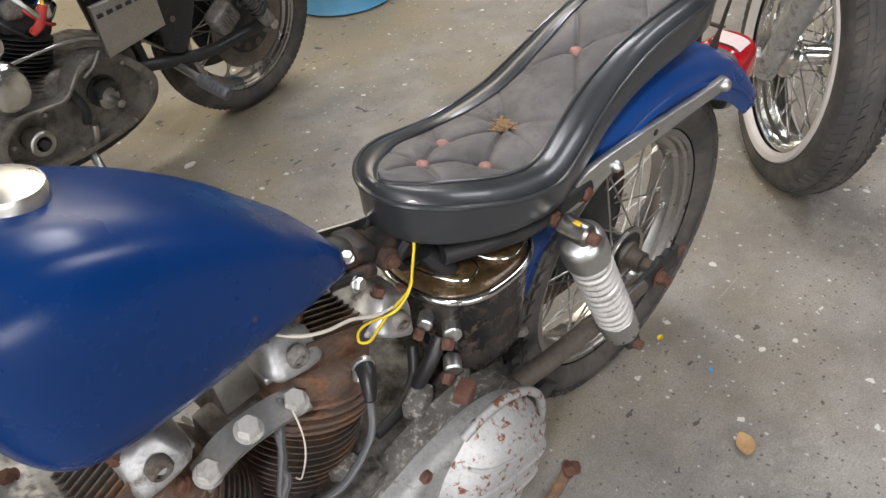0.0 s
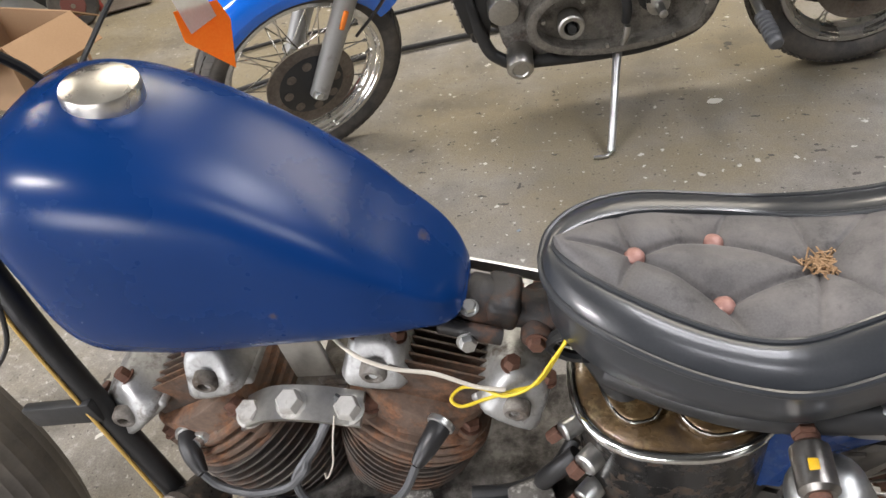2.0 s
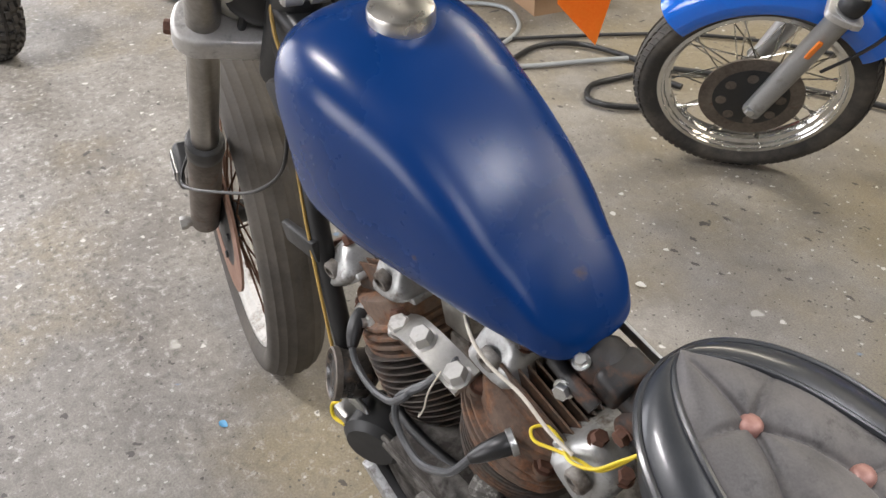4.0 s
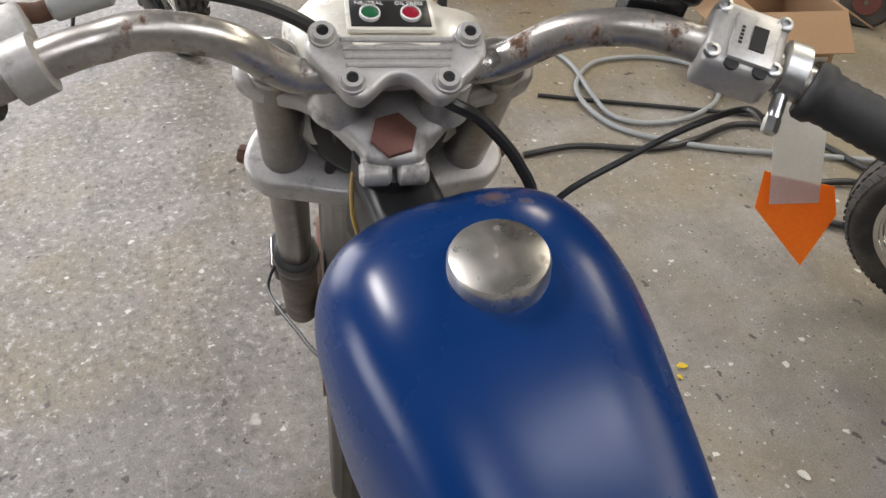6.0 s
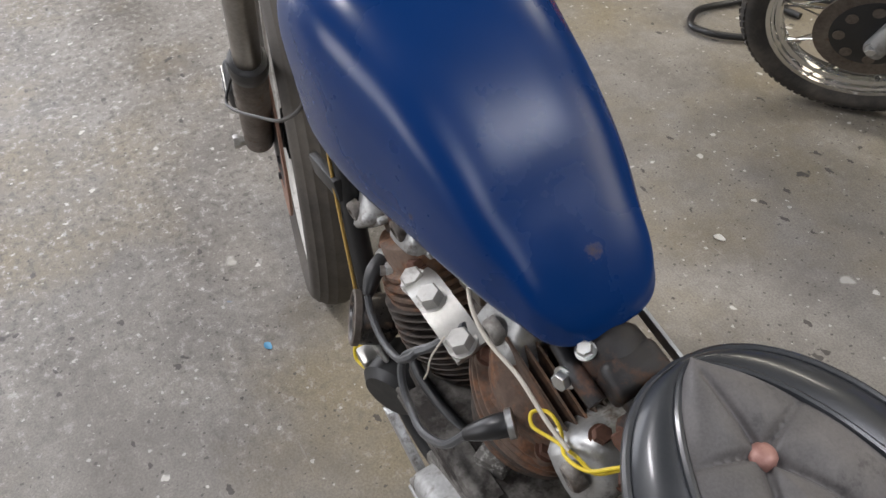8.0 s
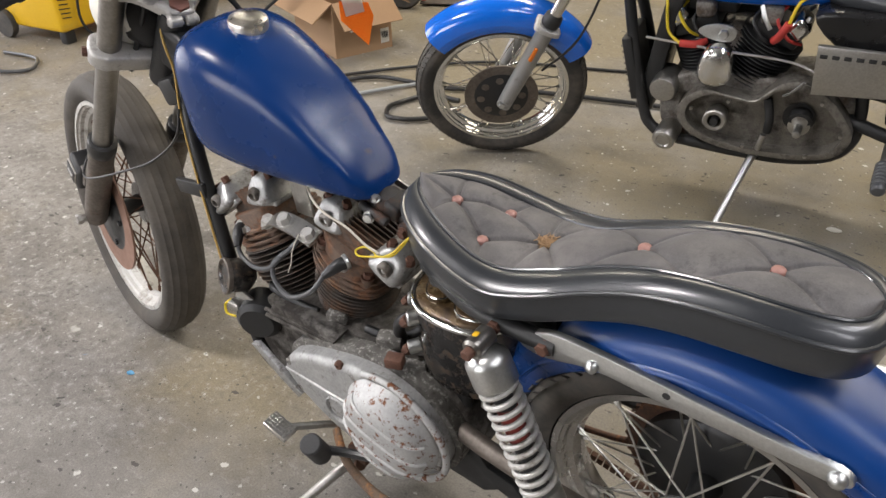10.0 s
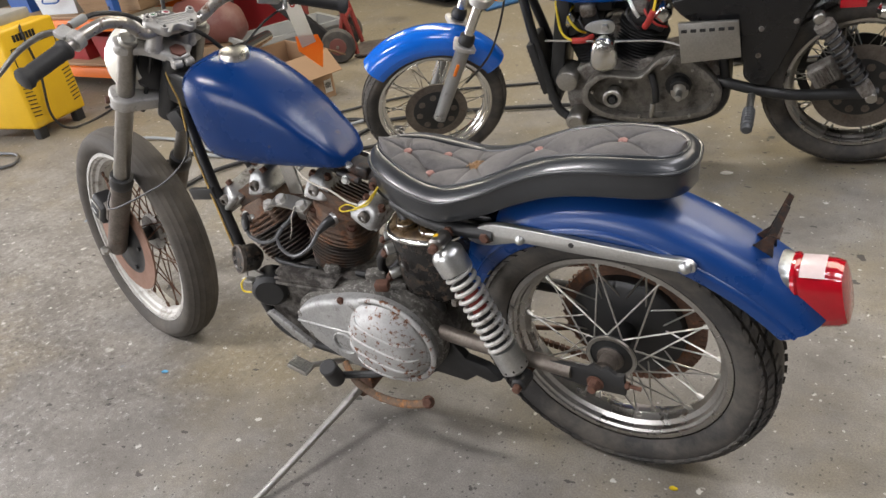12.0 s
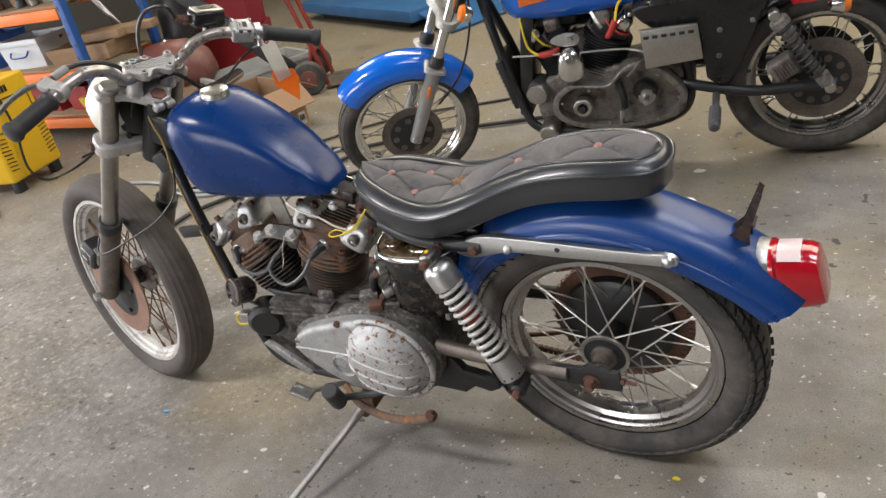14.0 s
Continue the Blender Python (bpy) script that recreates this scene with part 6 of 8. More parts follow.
# steel link plate across the heads with three bolts
bm = bmesh.new()
rows = smooth_path([V(-0.795, -0.062, 0.545), V(-0.76, -0.066, 0.568), V(-0.715, -0.068, 0.572), V(-0.668, -0.066, 0.560)], 6)
ribbon = []
for p in rows:
    ribbon.append([p + V(0, -0.017, -0.004), p + V(0, 0.017, 0.004), p + V(0, 0.016, 0.009), p + V(0, -0.018, 0.001)])
skin(bm, ribbon)
link = part("head_bracket", bm, "dull_steel", engine, "bent steel bracket joining the heads")
for p in ((-0.786, -0.066, 0.552), (-0.735, -0.070, 0.576), (-0.680, -0.070, 0.566)):
    bm = bmesh.new()
    hexa(bm, p, (0, -0.25, 1), 0.0125, 0.012, 0.0155)
    part("bracket_bolt", bm, "pale_rim", link, "chalky corroded bolt")
bm = bmesh.new()
block(bm, (0.042, 0.006, 0.10), Matrix.Translation((-0.722, -0.035, 0.625)) @ Matrix.Rotation(radians(-4), 4, "Y"), 0.002)
part("coil_bracket", bm, "dull_steel", engine, "flat steel bracket")
cable("tie_wire", [(-0.690, -0.082, 0.575), (-0.694, -0.098, 0.552), (-0.700, -0.103, 0.525), (-0.712, -0.105, 0.50), (-0.716, -0.10, 0.50)], 0.0010, "wire_white", seg=5)
bm = bmesh.new()
rod(bm, (-0.71, -0.02, 0.52), (-0.71, 0.09, 0.52), 0.030, seg=24, edge=0.004)
block(bm, (0.10, 0.05, 0.05), Matrix.Translation((-0.71, 0.0, 0.515)), 0.01)
part("intake_manifold", bm, "dirty_alu", engine)
# knotted yellow wire with a white lead
cable("yellow_wire", [(-0.47, -0.038, 0.638), (-0.486, -0.05, 0.612), (-0.502, -0.058, 0.592), (-0.526, -0.056, 0.578), (-0.552, -0.06, 0.57), (-0.572, -0.066, 0.568), (-0.582, -0.06, 0.571), (-0.572, -0.05, 0.575), (-0.552, -0.052, 0.576), (-0.53, -0.064, 0.582), (-0.504, -0.062, 0.596), (-0.486, -0.05, 0.616), (-0.466, -0.036, 0.64)], 0.0017, "wire_yellow", "knotted yellow wire hanging from the seat")
cable("white_wire", [(-0.53, -0.06, 0.586), (-0.556, -0.062, 0.594), (-0.59, -0.064, 0.616), (-0.625, -0.07, 0.632), (-0.655, -0.066, 0.646), (-0.68, -0.05, 0.662), (-0.69, -0.03, 0.68)], 0.0020, "wire_white", "dirty white wire over the engine")

# oil tank
def oil_ring(z, s, n=44, dx=0.0):
    pts = []
    for k in range(n):
        a = 2 * math.pi * k / n
        c, si = math.cos(a), math.sin(a)
        x = (0.088 if c < 0 else 0.098) * math.copysign(abs(c) ** 0.82, c)
        y = (0.095 if si < 0 else 0.070) * math.copysign(abs(si) ** 0.82, si)
        pts.append(V(-0.392 + dx + x * s, -0.042 + y * s, z))
    return pts
bm = bmesh.new()
skin(bm, [oil_ring(0.376, 0.55, dx=0.008), oil_ring(0.382, 0.80, dx=0.005), oil_ring(0.397, 0.93), oil_ring(0.42, 0.97), oil_ring(0.535, 0.99), oil_ring(0.540, 1.0)])
oil = part("oil_tank", bm, "oil_tank", bike, "rusty stained oil tank with flaking chrome", Matrix.Translation((0.008, 0.036, 0.0)))
bm = bmesh.new()
skin(bm, [oil_ring(0.538, 0.98), oil_ring(0.548, 0.985), oil_ring(0.552, 0.95), oil_ring(0.5535, 0.7), oil_ring(0.5535, 0.05)])
lid = part("oil_lid", bm, "oil_lid", oil, "oily brown pressed lid with a bright rim", sharp=50)
bm = bmesh.new()
ring = oil_ring(0.546, 1.01)
tube(bm, ring + ring[:2], 0.0058, 10, 0, False)
part("lid_rim", bm, "chrome", lid, "bright chrome rim")
for cx, cy, ax, ay in ((-0.437, -0.036, 0.027, 0.078), (-0.361, -0.062, 0.037, 0.062)):
    pad_m = Matrix.Translation((cx, cy, 0.553)) @ Matrix.Rotation(radians(14), 4, "Z")
    outline = [(ax * math.copysign(abs(math.cos(a)) ** 0.7, math.cos(a)), ay * math.copysign(abs(math.sin(a)) ** 0.7, math.sin(a))) for a in [2 * math.pi * k / 32 for k in range(32)]]
    bm = bmesh.new()
    plate(bm, outline, 0.011, pad_m, 0.004, 3)
    pad = part("lid_pad", bm, "oil_lid", lid)
    bm = bmesh.new()
    ring = [pad_m @ V(x * 1.0, y * 1.0, 0.0085) for x, y in outline]
    tube(bm, ring + ring[:2], 0.0016, 6, 0, False)
    part("pad_bead", bm, "chrome", pad)
for (x, y, z), (dx, dy, dz), r in (((-0.466, -0.075, 0.512), (-0.75, -0.55, 0.05), 0.010), ((-0.452, -0.098, 0.500), (-0.6, -0.75, 0.05), 0.012), ((-0.455, -0.100, 0.442), (-0.6, -0.7, -0.1), 0.012)):
    bm = bmesh.new()
    p, d = V(x, y, z), V(dx, dy, dz).normalized()
    lathe(bm, [(r * 1.35, -0.004), (r * 1.35, 0.003), (r * 0.7, 0.004), (r * 0.7, 0.010), (r, 0.011), (r, 0.030), (r * 0.8, 0.032)], frame_to(p, p + d), 16)
    part("oil_union", bm, "zinc", oil, "bright pipe union")
    bm = bmesh.new()
    hexa(bm, p + d * 0.030 + V(-0.004, 0.004, -0.006), (dx, dy * 0.4, -0.7), r * 0.75, 0.014)
    part("union_plug", bm, "rust_bolt", oil)
bm = bmesh.new()
tube(bm, [(-0.478, -0.105, 0.492), (-0.500, -0.110, 0.470), (-0.515, -0.10, 0.43), (-0.51, -0.09, 0.39)], 0.010, 12, 6)
part("oil_hose", bm, "cable_black", oil, "black oil hose")
bm = bmesh.new()
hexa(bm, (-0.330, -0.115, 0.398), (0, -0.2, -1), 0.010, 0.014)
part("drain_plug", bm, "dirty_alu", oil)
bm = bmesh.new()
block(bm, (0.030, 0.022, 0.020), Matrix.Translation((-0.475, -0.115, 0.428)) @ Matrix.Rotation(radians(20), 4, "Z"), 0.003)
part("oil_switch", bm, "rust_bolt", engine)
# added black hoses, partly standing in for shade beside the barrels
for pts, r in (([(-0.475, -0.02, 0.44), (-0.50, -0.045, 0.415), (-0.54, -0.060, 0.403), (-0.585, -0.065, 0.402)], 0.008), ([(-0.83, -0.05, 0.40), (-0.80, -0.085, 0.412), (-0.74, -0.088, 0.408), (-0.69, -0.08, 0.402)], 0.007)):
    cable("oil_hose", pts, r, "black_paint", "black hose added in the shaded gap by the engine", engine, 12, 6)
for bx, by, bz, sz in ((-0.52, -0.075, 0.415, 0.030), (-0.455, -0.085, 0.405, 0.022), (-0.645, -0.075, 0.408, 0.024)):
    bm = bmesh.new()
    block(bm, (sz * 1.5, sz, sz), Matrix.Translation((bx, by, bz)) @ Matrix.Rotation(radians(25), 4, "Z"), sz * 0.2)
    part("case_boss", bm, "pitted_alu", engine)
# battery box and blue inner panel behind
bm = bmesh.new()
block(bm, (0.10, 0.12, 0.07), Matrix.Translation((-0.265, 0.005, 0.565)), 0.012)
part("battery_tray", bm, "black_gloss", bike)

# shock absorber hanging by its lower bolt
S_TOP_P, S_BOT_P = V(-0.287, -0.133, 0.586), V(-0.152, -0.150, 0.290)
S_AX = (S_BOT_P - S_TOP_P)
S_LEN = S_AX.length
SH = frame_to(S_TOP_P, S_BOT_P)
bm = bmesh.new()
lathe(bm, [(0.012, 0.010), (0.024, 0.016), (0.031, 0.024), (0.032, 0.030), (0.032, 0.064), (0.029, 0.066), (0.026, 0.062)], SH, 32)
shock = part("shock_absorber", bm, "zinc", bike, "bare coil-over shock absorber with dull chrome covers")
bm = bmesh.new()
coils = []
for k in range(11 * 20 + 1):
    a = 2 * math.pi * k / 20
    coils.append(SH @ V(0.0258 * math.cos(a), 0.0258 * math.sin(a), 0.066 + (S_LEN - 0.145) * k / 220))
tube(bm, coils, 0.0046, 8)
part("coil_spring", bm, "pale_rim", shock, "pale steel coil spring")
bm = bmesh.new()
rod(bm, SH @ V(0, 0, 0.03), SH @ V(0, 0, S_LEN - 0.05), 0.0145, seg=18)
damper = part("damper_rod", bm, "black_paint", shock)
bm = bmesh.new()
lathe(bm, [(0.0146, 0.105), (0.0158, 0.107), (0.0158, 0.158), (0.0146, 0.160)], SH, 20)
part("damper_band", bm, "red_paint", damper, "worn red band")
bm = bmesh.new()
L = S_LEN
lathe(bm, [(0.024, L - 0.082), (0.029, L - 0.080), (0.029, L - 0.030), (0.026, L - 0.027), (0.012, L - 0.018)], SH, 32)
part("lower_cover", bm, "zinc", shock)
bm = bmesh.new()
for k in range(10):
    a = 2 * math.pi * k / 10
    rod(bm, SH @ V(0.0285 * math.cos(a), 0.0285 * math.sin(a), L - 0.036), SH @ V(0.0294 * math.cos(a), 0.0294 * math.sin(a), L - 0.036), 0.0024, seg=8)
part("cover_holes", bm, "black_paint", shock)
for p, mt in ((S_TOP_P, "old_chrome"), (S_BOT_P, "black_paint")):
    bm = bmesh.new()
    rod(bm, p + V(0, 0.022, 0), p + V(0, -0.022, 0), 0.0155, seg=24, edge=0.004)
    part("shock_eye", bm, mt, shock, "rubber-bushed eye" if mt == "black_paint" else "dull metal eye")
    bm = bmesh.new()
    rod(bm, p + V(0, 0.038, 0), p + V(0, -0.034, 0), 0.0085, seg=14, edge=0.002)
    hexa(bm, p + V(0, 0.028, 0), (0, 1, 0), 0.011, 0.010)
    part("shock_bolt", bm, "rust_bolt", shock)
bm = bmesh.new()
block(bm, (0.008, 0.010, 0.003), Matrix.Translation(S_TOP_P + V(-0.003, -0.003, 0.0146)), 0.0012)
part("paint_mark", bm, "yellow_paint", shock, "yellow paint daub")
bm = bmesh.new()
rod(bm, (-0.152, -0.140, 0.289), (-0.152, -0.105, 0.298), 0.010, seg=14)
part("shock_stud", bm, "rust", shock)

# horn and points at the front of the engine
HM = frame_to((-0.885, -0.085, 0.405), (-0.912, -0.150, 0.430))
bm = bmesh.new()
lathe(bm, [(0.016, -0.02), (0.030, -0.008), (0.033, -0.004), (0.033, 0.036), (0.031, 0.039), (0.028, 0.036), (0.001, 0.038)], HM, 30)
horn = part("horn", bm, "oil_tank", bike, "black round horn")
bm = bmesh.new()
lathe(bm, [(0.0332, 0.030), (0.0352, 0.031), (0.0352, 0.039), (0.0325, 0.0405), (0.0312, 0.0385)], HM, 30, caps=False)
part("horn_rim", bm, "old_steel", horn, "dull crimped rim")
bm = bmesh.new()
block(bm, (0.06, 0.008, 0.075), Matrix.Translation((-0.875, -0.105, 0.345)) @ Matrix.Rotation(radians(24), 4, "Y"), 0.003)
block(bm, (0.03, 0.03, 0.02), Matrix.Translation((-0.885, -0.115, 0.352)), 0.004)
part("horn_bracket", bm, "dull_steel", horn)
cable("horn_wire", [(-0.90, -0.118, 0.36), (-0.915, -0.125, 0.345), (-0.91, -0.13, 0.328), (-0.89, -0.125, 0.325)], 0.0026, "wire_yellow", parent=horn)
bm = bmesh.new()
rod(bm, (-0.865, -0.06, 0.330), (-0.832, -0.122, 0.330), 0.044, seg=24, edge=0.010)
part("generator", bm, "black_paint", engine, "black generator body")
bm = bmesh.new()
plate(bm, [(-0.865, 0.265), (-0.845, 0.275), (-0.765, 0.215), (-0.74, 0.195), (-0.755, 0.175), (-0.80, 0.205)], 0.012, left_face(-0.115), 0.003)
part("engine_mount", bm, "cast_alu", engine, "pale alloy engine mount plate")

# foot controls
bm = bmesh.new()
block(bm, (0.055, 0.034, 0.012), Matrix.Translation((-0.690, -0.222, 0.228)) @ Matrix.Rotation(radians(16), 4, "Y"), 0.003)
peg = part("front_pedal", bm, "dull_steel", bike, "small knurled steel pedal pad")
bm = bmesh.new()
for i in range(8):
    for j in range(5):
        block(bm, (0.0042, 0.0042, 0.003), Matrix.Translation((-0.690, -0.222, 0.228)) @ Matrix.Rotation(radians(16), 4, "Y") @ Matrix.Translation((-0.0235 + 0.0067 * i, -0.0132 + 0.0066 * j, 0.0065)))
part("knurling", bm, "dull_steel", peg)
cable("pedal_arm", [(-0.685, -0.215, 0.222), (-0.665, -0.18, 0.205), (-0.64, -0.14, 0.185), (-0.60, -0.12, 0.17)], 0.007, "dull_steel", parent=peg)
bm = bmesh.new()
rod(bm, (-0.598, -0.212, 0.205), (-0.584, -0.238, 0.272), 0.0195, seg=24, edge=0.003)
shift = part("shift_lever", bm, "grip_rubber", bike, "shift lever with a black rubber peg")
cable("lever_arm", [(-0.596, -0.205, 0.212), (-0.565, -0.185, 0.205), (-0.53, -0.172, 0.205), (-0.49, -0.160, 0.212), (-0.46, -0.15, 0.215)], 0.0085, "black_paint", parent=shift)
bm = bmesh.new()
tube(bm, [(-0.625, -0.150, 0.192), (-0.57, -0.185, 0.182), (-0.50, -0.205, 0.180), (-0.43, -0.212, 0.187), (-0.375, -0.208, 0.200), (-0.35, -0.200, 0.212)], 0.009, 12, 6, flat=0.55)
foot = part("foot_rest_bar", bm, "orange_rust", bike, "curved rusty foot rest bracket")
bm = bmesh.new()
hexa(bm, (-0.358, -0.204, 0.208), (0.3, -0.6, 0.6), 0.011, 0.018, 0.014)
part("foot_rest_bolt", bm, "rust_bolt", foot)
# side stand down to the floor; the bike leans, so the foot lies below the wheels' plane
STAND = (-0.690, -0.500, 0.050)
bm = bmesh.new()
tube(bm, [(-0.585, -0.125, 0.135), (-0.60, -0.165, 0.122), (-0.625, -0.26, 0.100), (-0.67, -0.43, 0.064), STAND], [0.012, 0.011, 0.009, 0.008, 0.008], 12, 6)
stand = part("side_stand", bm, "dull_steel", bike, "scraped steel side stand leg")
bm = bmesh.new()
block(bm, (0.035, 0.045, 0.006), Matrix.Translation((-0.700, -0.515, 0.0505)) @ Matrix.Rotation(radians(-5.35), 4, "X"), 0.002)
part("stand_foot", bm, "dull_steel", stand)
bm = bmesh.new()
block(bm, (0.045, 0.05, 0.035), Matrix.Translation((-0.585, -0.125, 0.140)), 0.006)
rod(bm, (-0.60, -0.15, 0.105), (-0.575, -0.15, 0.125), 0.012, seg=12)
part("stand_pivot", bm, "rust", stand, "rusty stand pivot")
bm = bmesh.new()
plate(bm, [(-0.41, 0.18), (-0.33, 0.175), (-0.30, 0.20), (-0.265, 0.19), (-0.24, 0.205), (-0.27, 0.235), (-0.32, 0.245), (-0.35, 0.29), (-0.40, 0.28)], 0.02, left_face(-0.075), 0.004)
part("rear_mount", bm, "black_paint", bike)
# exhaust stub seen through the rear wheel
bm = bmesh.new()
tube(bm, [(-0.50, 0.125, 0.30), (-0.30, 0.15, 0.40), (-0.12, 0.15, 0.415), (0.02, 0.15, 0.42)], 0.022, 16, 6)
part("right_pipe", bm, "dull_steel", bike, "dull exhaust pipe")
bm = bmesh.new()
tube(bm, [(-0.42, 0.115, 0.16), (-0.2, 0.125, 0.18), (0.10, 0.130, 0.30), (0.175, 0.130, 0.322)], [0.006, 0.006, 0.006, 0.012], 10, 6)
part("brake_rod", bm, "rust", bike)

# ---- the bright blue motorcycle beside it ----
bike_b = thing("motorcycle", pose(0.192, 1.601, 0.004, 7.16, 0, 10.1), "bright blue motorcycle with its primary cover off on a side stand", "motorcycle")
RAKE2, STEER2 = radians(28), radians(-28)
ub, bb = V(math.sin(RAKE2), 0, math.cos(RAKE2)), V(math.cos(RAKE2), 0, -math.sin(RAKE2))
gx = math.cos(STEER2) * bb - math.sin(STEER2) * lat_axis
gy = math.sin(STEER2) * bb + math.cos(STEER2) * lat_axis
FORK2 = Matrix(((gx.x, gy.x, ub.x, -1.070), (gx.y, gy.y, ub.y, -0.070), (gx.z, gy.z, ub.z, 0.862), (0, 0, 0, 1)))


def G(x, y, z):
    return FORK2 @ V(x, y, z)


def shape(name, build, material, parent, label="", **kw):
    b = bmesh.new()
    build(b)
    return part(name, b, material, parent, label, **kw)


AX2 = V(0.053, 0, 0.305)
rear_b = wheel(bike_b, "rear_wheel", Matrix.Translation(AX2), 0.300, 0.062, 0.220, "rubber", "rim_steel", "dull_steel", "black_paint", "road", 40, 0.048, 0.042)
axle_b = FORK2 @ Matrix.Translation((-0.062, 0, -0.672)) @ Matrix.Rotation(-RAKE2, 4, "Y")
front_b = wheel(bike_b, "front_wheel", axle_b, 0.284, 0.046, 0.218, "rubber", "chrome", "chrome", "dull_steel", "road", 40, 0.040, 0.035)


def disc(parent, m, y, r0, r1, holes):
    t = m @ Matrix.Rotation(radians(-90), 4, "X")
    b = bmesh.new()
    lathe(b, [(r0, y - 0.0025), (r1, y - 0.0025), (r1, y + 0.0025), (r0, y + 0.0025)], t, 48, close=True)
    d = part("brake_disc", b, "old_steel", parent, "dark steel brake disc")
    b = bmesh.new()
    lathe(b, [(0.018, y - 0.010), (r0 * 0.72, y - 0.010), (r0 + 0.004, y - 0.003), (r0 + 0.004, y + 0.003), (0.018, y + 0.004)], t, 40)
    part("disc_carrier", b, "black_paint", parent)
    for k in range(holes):
        a = 2 * math.pi * k / holes
        b = bmesh.new()
        lathe(b, [(0.013, y - 0.0112), (0.0125, y - 0.009)], t @ Matrix.Translation((r0 * 0.80 * math.cos(a), r0 * 0.80 * math.sin(a), 0)), 14)
        part("carrier_hole", b, "old_steel", parent)


disc(rear_b, Matrix.Translation(AX2), -0.060, 0.095, 0.146, 10)
disc(front_b, axle_b, -0.058, 0.085, 0.122, 8)
# front mudguard, follows the wheel
b = bmesh.new()
fender_strip(b, (0, 0), 0.332, 26, 131, fender_section(0.058, 0.050), 44)
bmesh.ops.remove_doubles(b, verts=b.verts, dist=1e-5)
b.transform(axle_b)
part("front_fender", b, "bright_blue", bike_b, "glossy bright blue front mudguard", sharp=50)
for side in (-1, 1):
    b = bmesh.new()
    rod(b, G(-0.05, side * 0.088, 0.03), G(-0.05, side * 0.088, -0.40), 0.0185, seg=20)
    leg = part("fork_leg", b, "chrome", bike_b, "chrome fork tube")
    b = bmesh.new()
    lathe(b, [(0.020, 0), (0.030, 0.004), (0.030, 0.012), (0.027, 0.018), (0.026, 0.23), (0.024, 0.34), (0.014, 0.345)], frame_to(G(-0.05, side * 0.088, -0.345), G(-0.05, side * 0.088, -0.8)), 24)
    part("slider", b, "fork_alloy", leg, "grey alloy fork slider")
    b = bmesh.new()
    lathe(b, [(0.019, 0), (0.027, 0.008), (0.029, 0.03), (0.027, 0.04)], frame_to(G(-0.05, side * 0.088, -0.305), G(-0.05, side * 0.088, -0.8)), 24)
    part("dust_boot", b, "cable_black", leg, "black rubber boot")
    b = bmesh.new()
    block(b, (0.012, 0.010, 0.050), FORK2 @ Matrix.Translation((-0.058, side * 0.116, -0.445)), 0.003)
    part("reflector", b, "lens_orange", leg, "orange side reflector")
    b = bmesh.new()
    hexa(b, G(-0.062, side * 0.100, -0.672), gy * side, 0.012, 0.012, 0.016)
    part("axle_nut", b, "zinc", leg)
shape("fork_brace", lambda b: plate(b, loop2([(-0.088, -0.116), (-0.088, -0.07), (-0.075, 0.0), (-0.088, 0.07), (-0.088, 0.116), (-0.014, 0.116), (-0.018, 0.05), (-0.030, 0.0), (-0.018, -0.05), (-0.014, -0.116)], 4), 0.014, FORK2 @ Matrix.Translation((0, 0, -0.365)), 0.004), "clamp_alu", bike_b, "alloy fork brace")
for z in (-0.02, -0.19):
    shape("fork_clamp", lambda b: plate(b, loop2([(-0.05, -0.118), (-0.085, -0.09), (-0.07, 0.0), (-0.085, 0.09), (-0.05, 0.118), (-0.01, 0.09), (0.03, 0.0), (-0.01, -0.09)], 5), 0.028, FORK2 @ Matrix.Translation((0, 0, z)), 0.006), "clamp_alu", bike_b, "cast fork clamp")
shape("steering_head", lambda b: rod(b, G(0, 0, 0), G(0, 0, -0.19), 0.03), "black_paint", bike_b)
shape("turn_signal", lambda b: lathe(b, [(0.01, -0.03), (0.028, -0.02), (0.034, 0.0), (0.030, 0.006)], frame_to(G(-0.02, -0.15, -0.10), G(-0.05, -0.15, -0.10)), 24), "chrome", bike_b, "chrome turn signal")
shape("signal_lens", lambda b: lathe(b, [(0.031, 0.005), (0.026, 0.016), (0.001, 0.021)], frame_to(G(-0.02, -0.15, -0.10), G(-0.05, -0.15, -0.10)), 24), "lens_orange", bike_b, "orange signal lens")


def tube_b(name, pts, r, material, label="", smooth=6, seg=12, parent=None):
    return shape(name, lambda b: tube(b, pts, r, seg, smooth), material, parent or bike_b, label)


tube_b("front_brake_line", [G(-0.02, -0.05, -0.02), G(0.03, -0.09, -0.15), G(0.045, -0.11, -0.35), G(0.0, -0.10, -0.50)], 0.004, "cable_black")
tube_b("handlebar", [G(0.22, -0.40, 0.20), G(0.08, -0.30, 0.22), G(-0.03, -0.12, 0.12), G(-0.03, 0.0, 0.05), G(-0.03, 0.12, 0.12), G(0.08, 0.30, 0.22), G(0.22, 0.40, 0.20)], 0.0125, "chrome", "chrome handlebar")
for side in (-1, 1):
    tube_b("down_tube", [(-1.06, side * 0.02, 0.73), (-1.01, side * 0.07, 0.52), (-0.955, side * 0.09, 0.30), (-0.915, side * 0.10, 0.235), (-0.83, side * 0.105, 0.212), (-0.50, side * 0.105, 0.212), (-0.36, side * 0.09, 0.30), (-0.40, side * 0.06, 0.58)], 0.017, "black_paint", "black cradle frame tube")
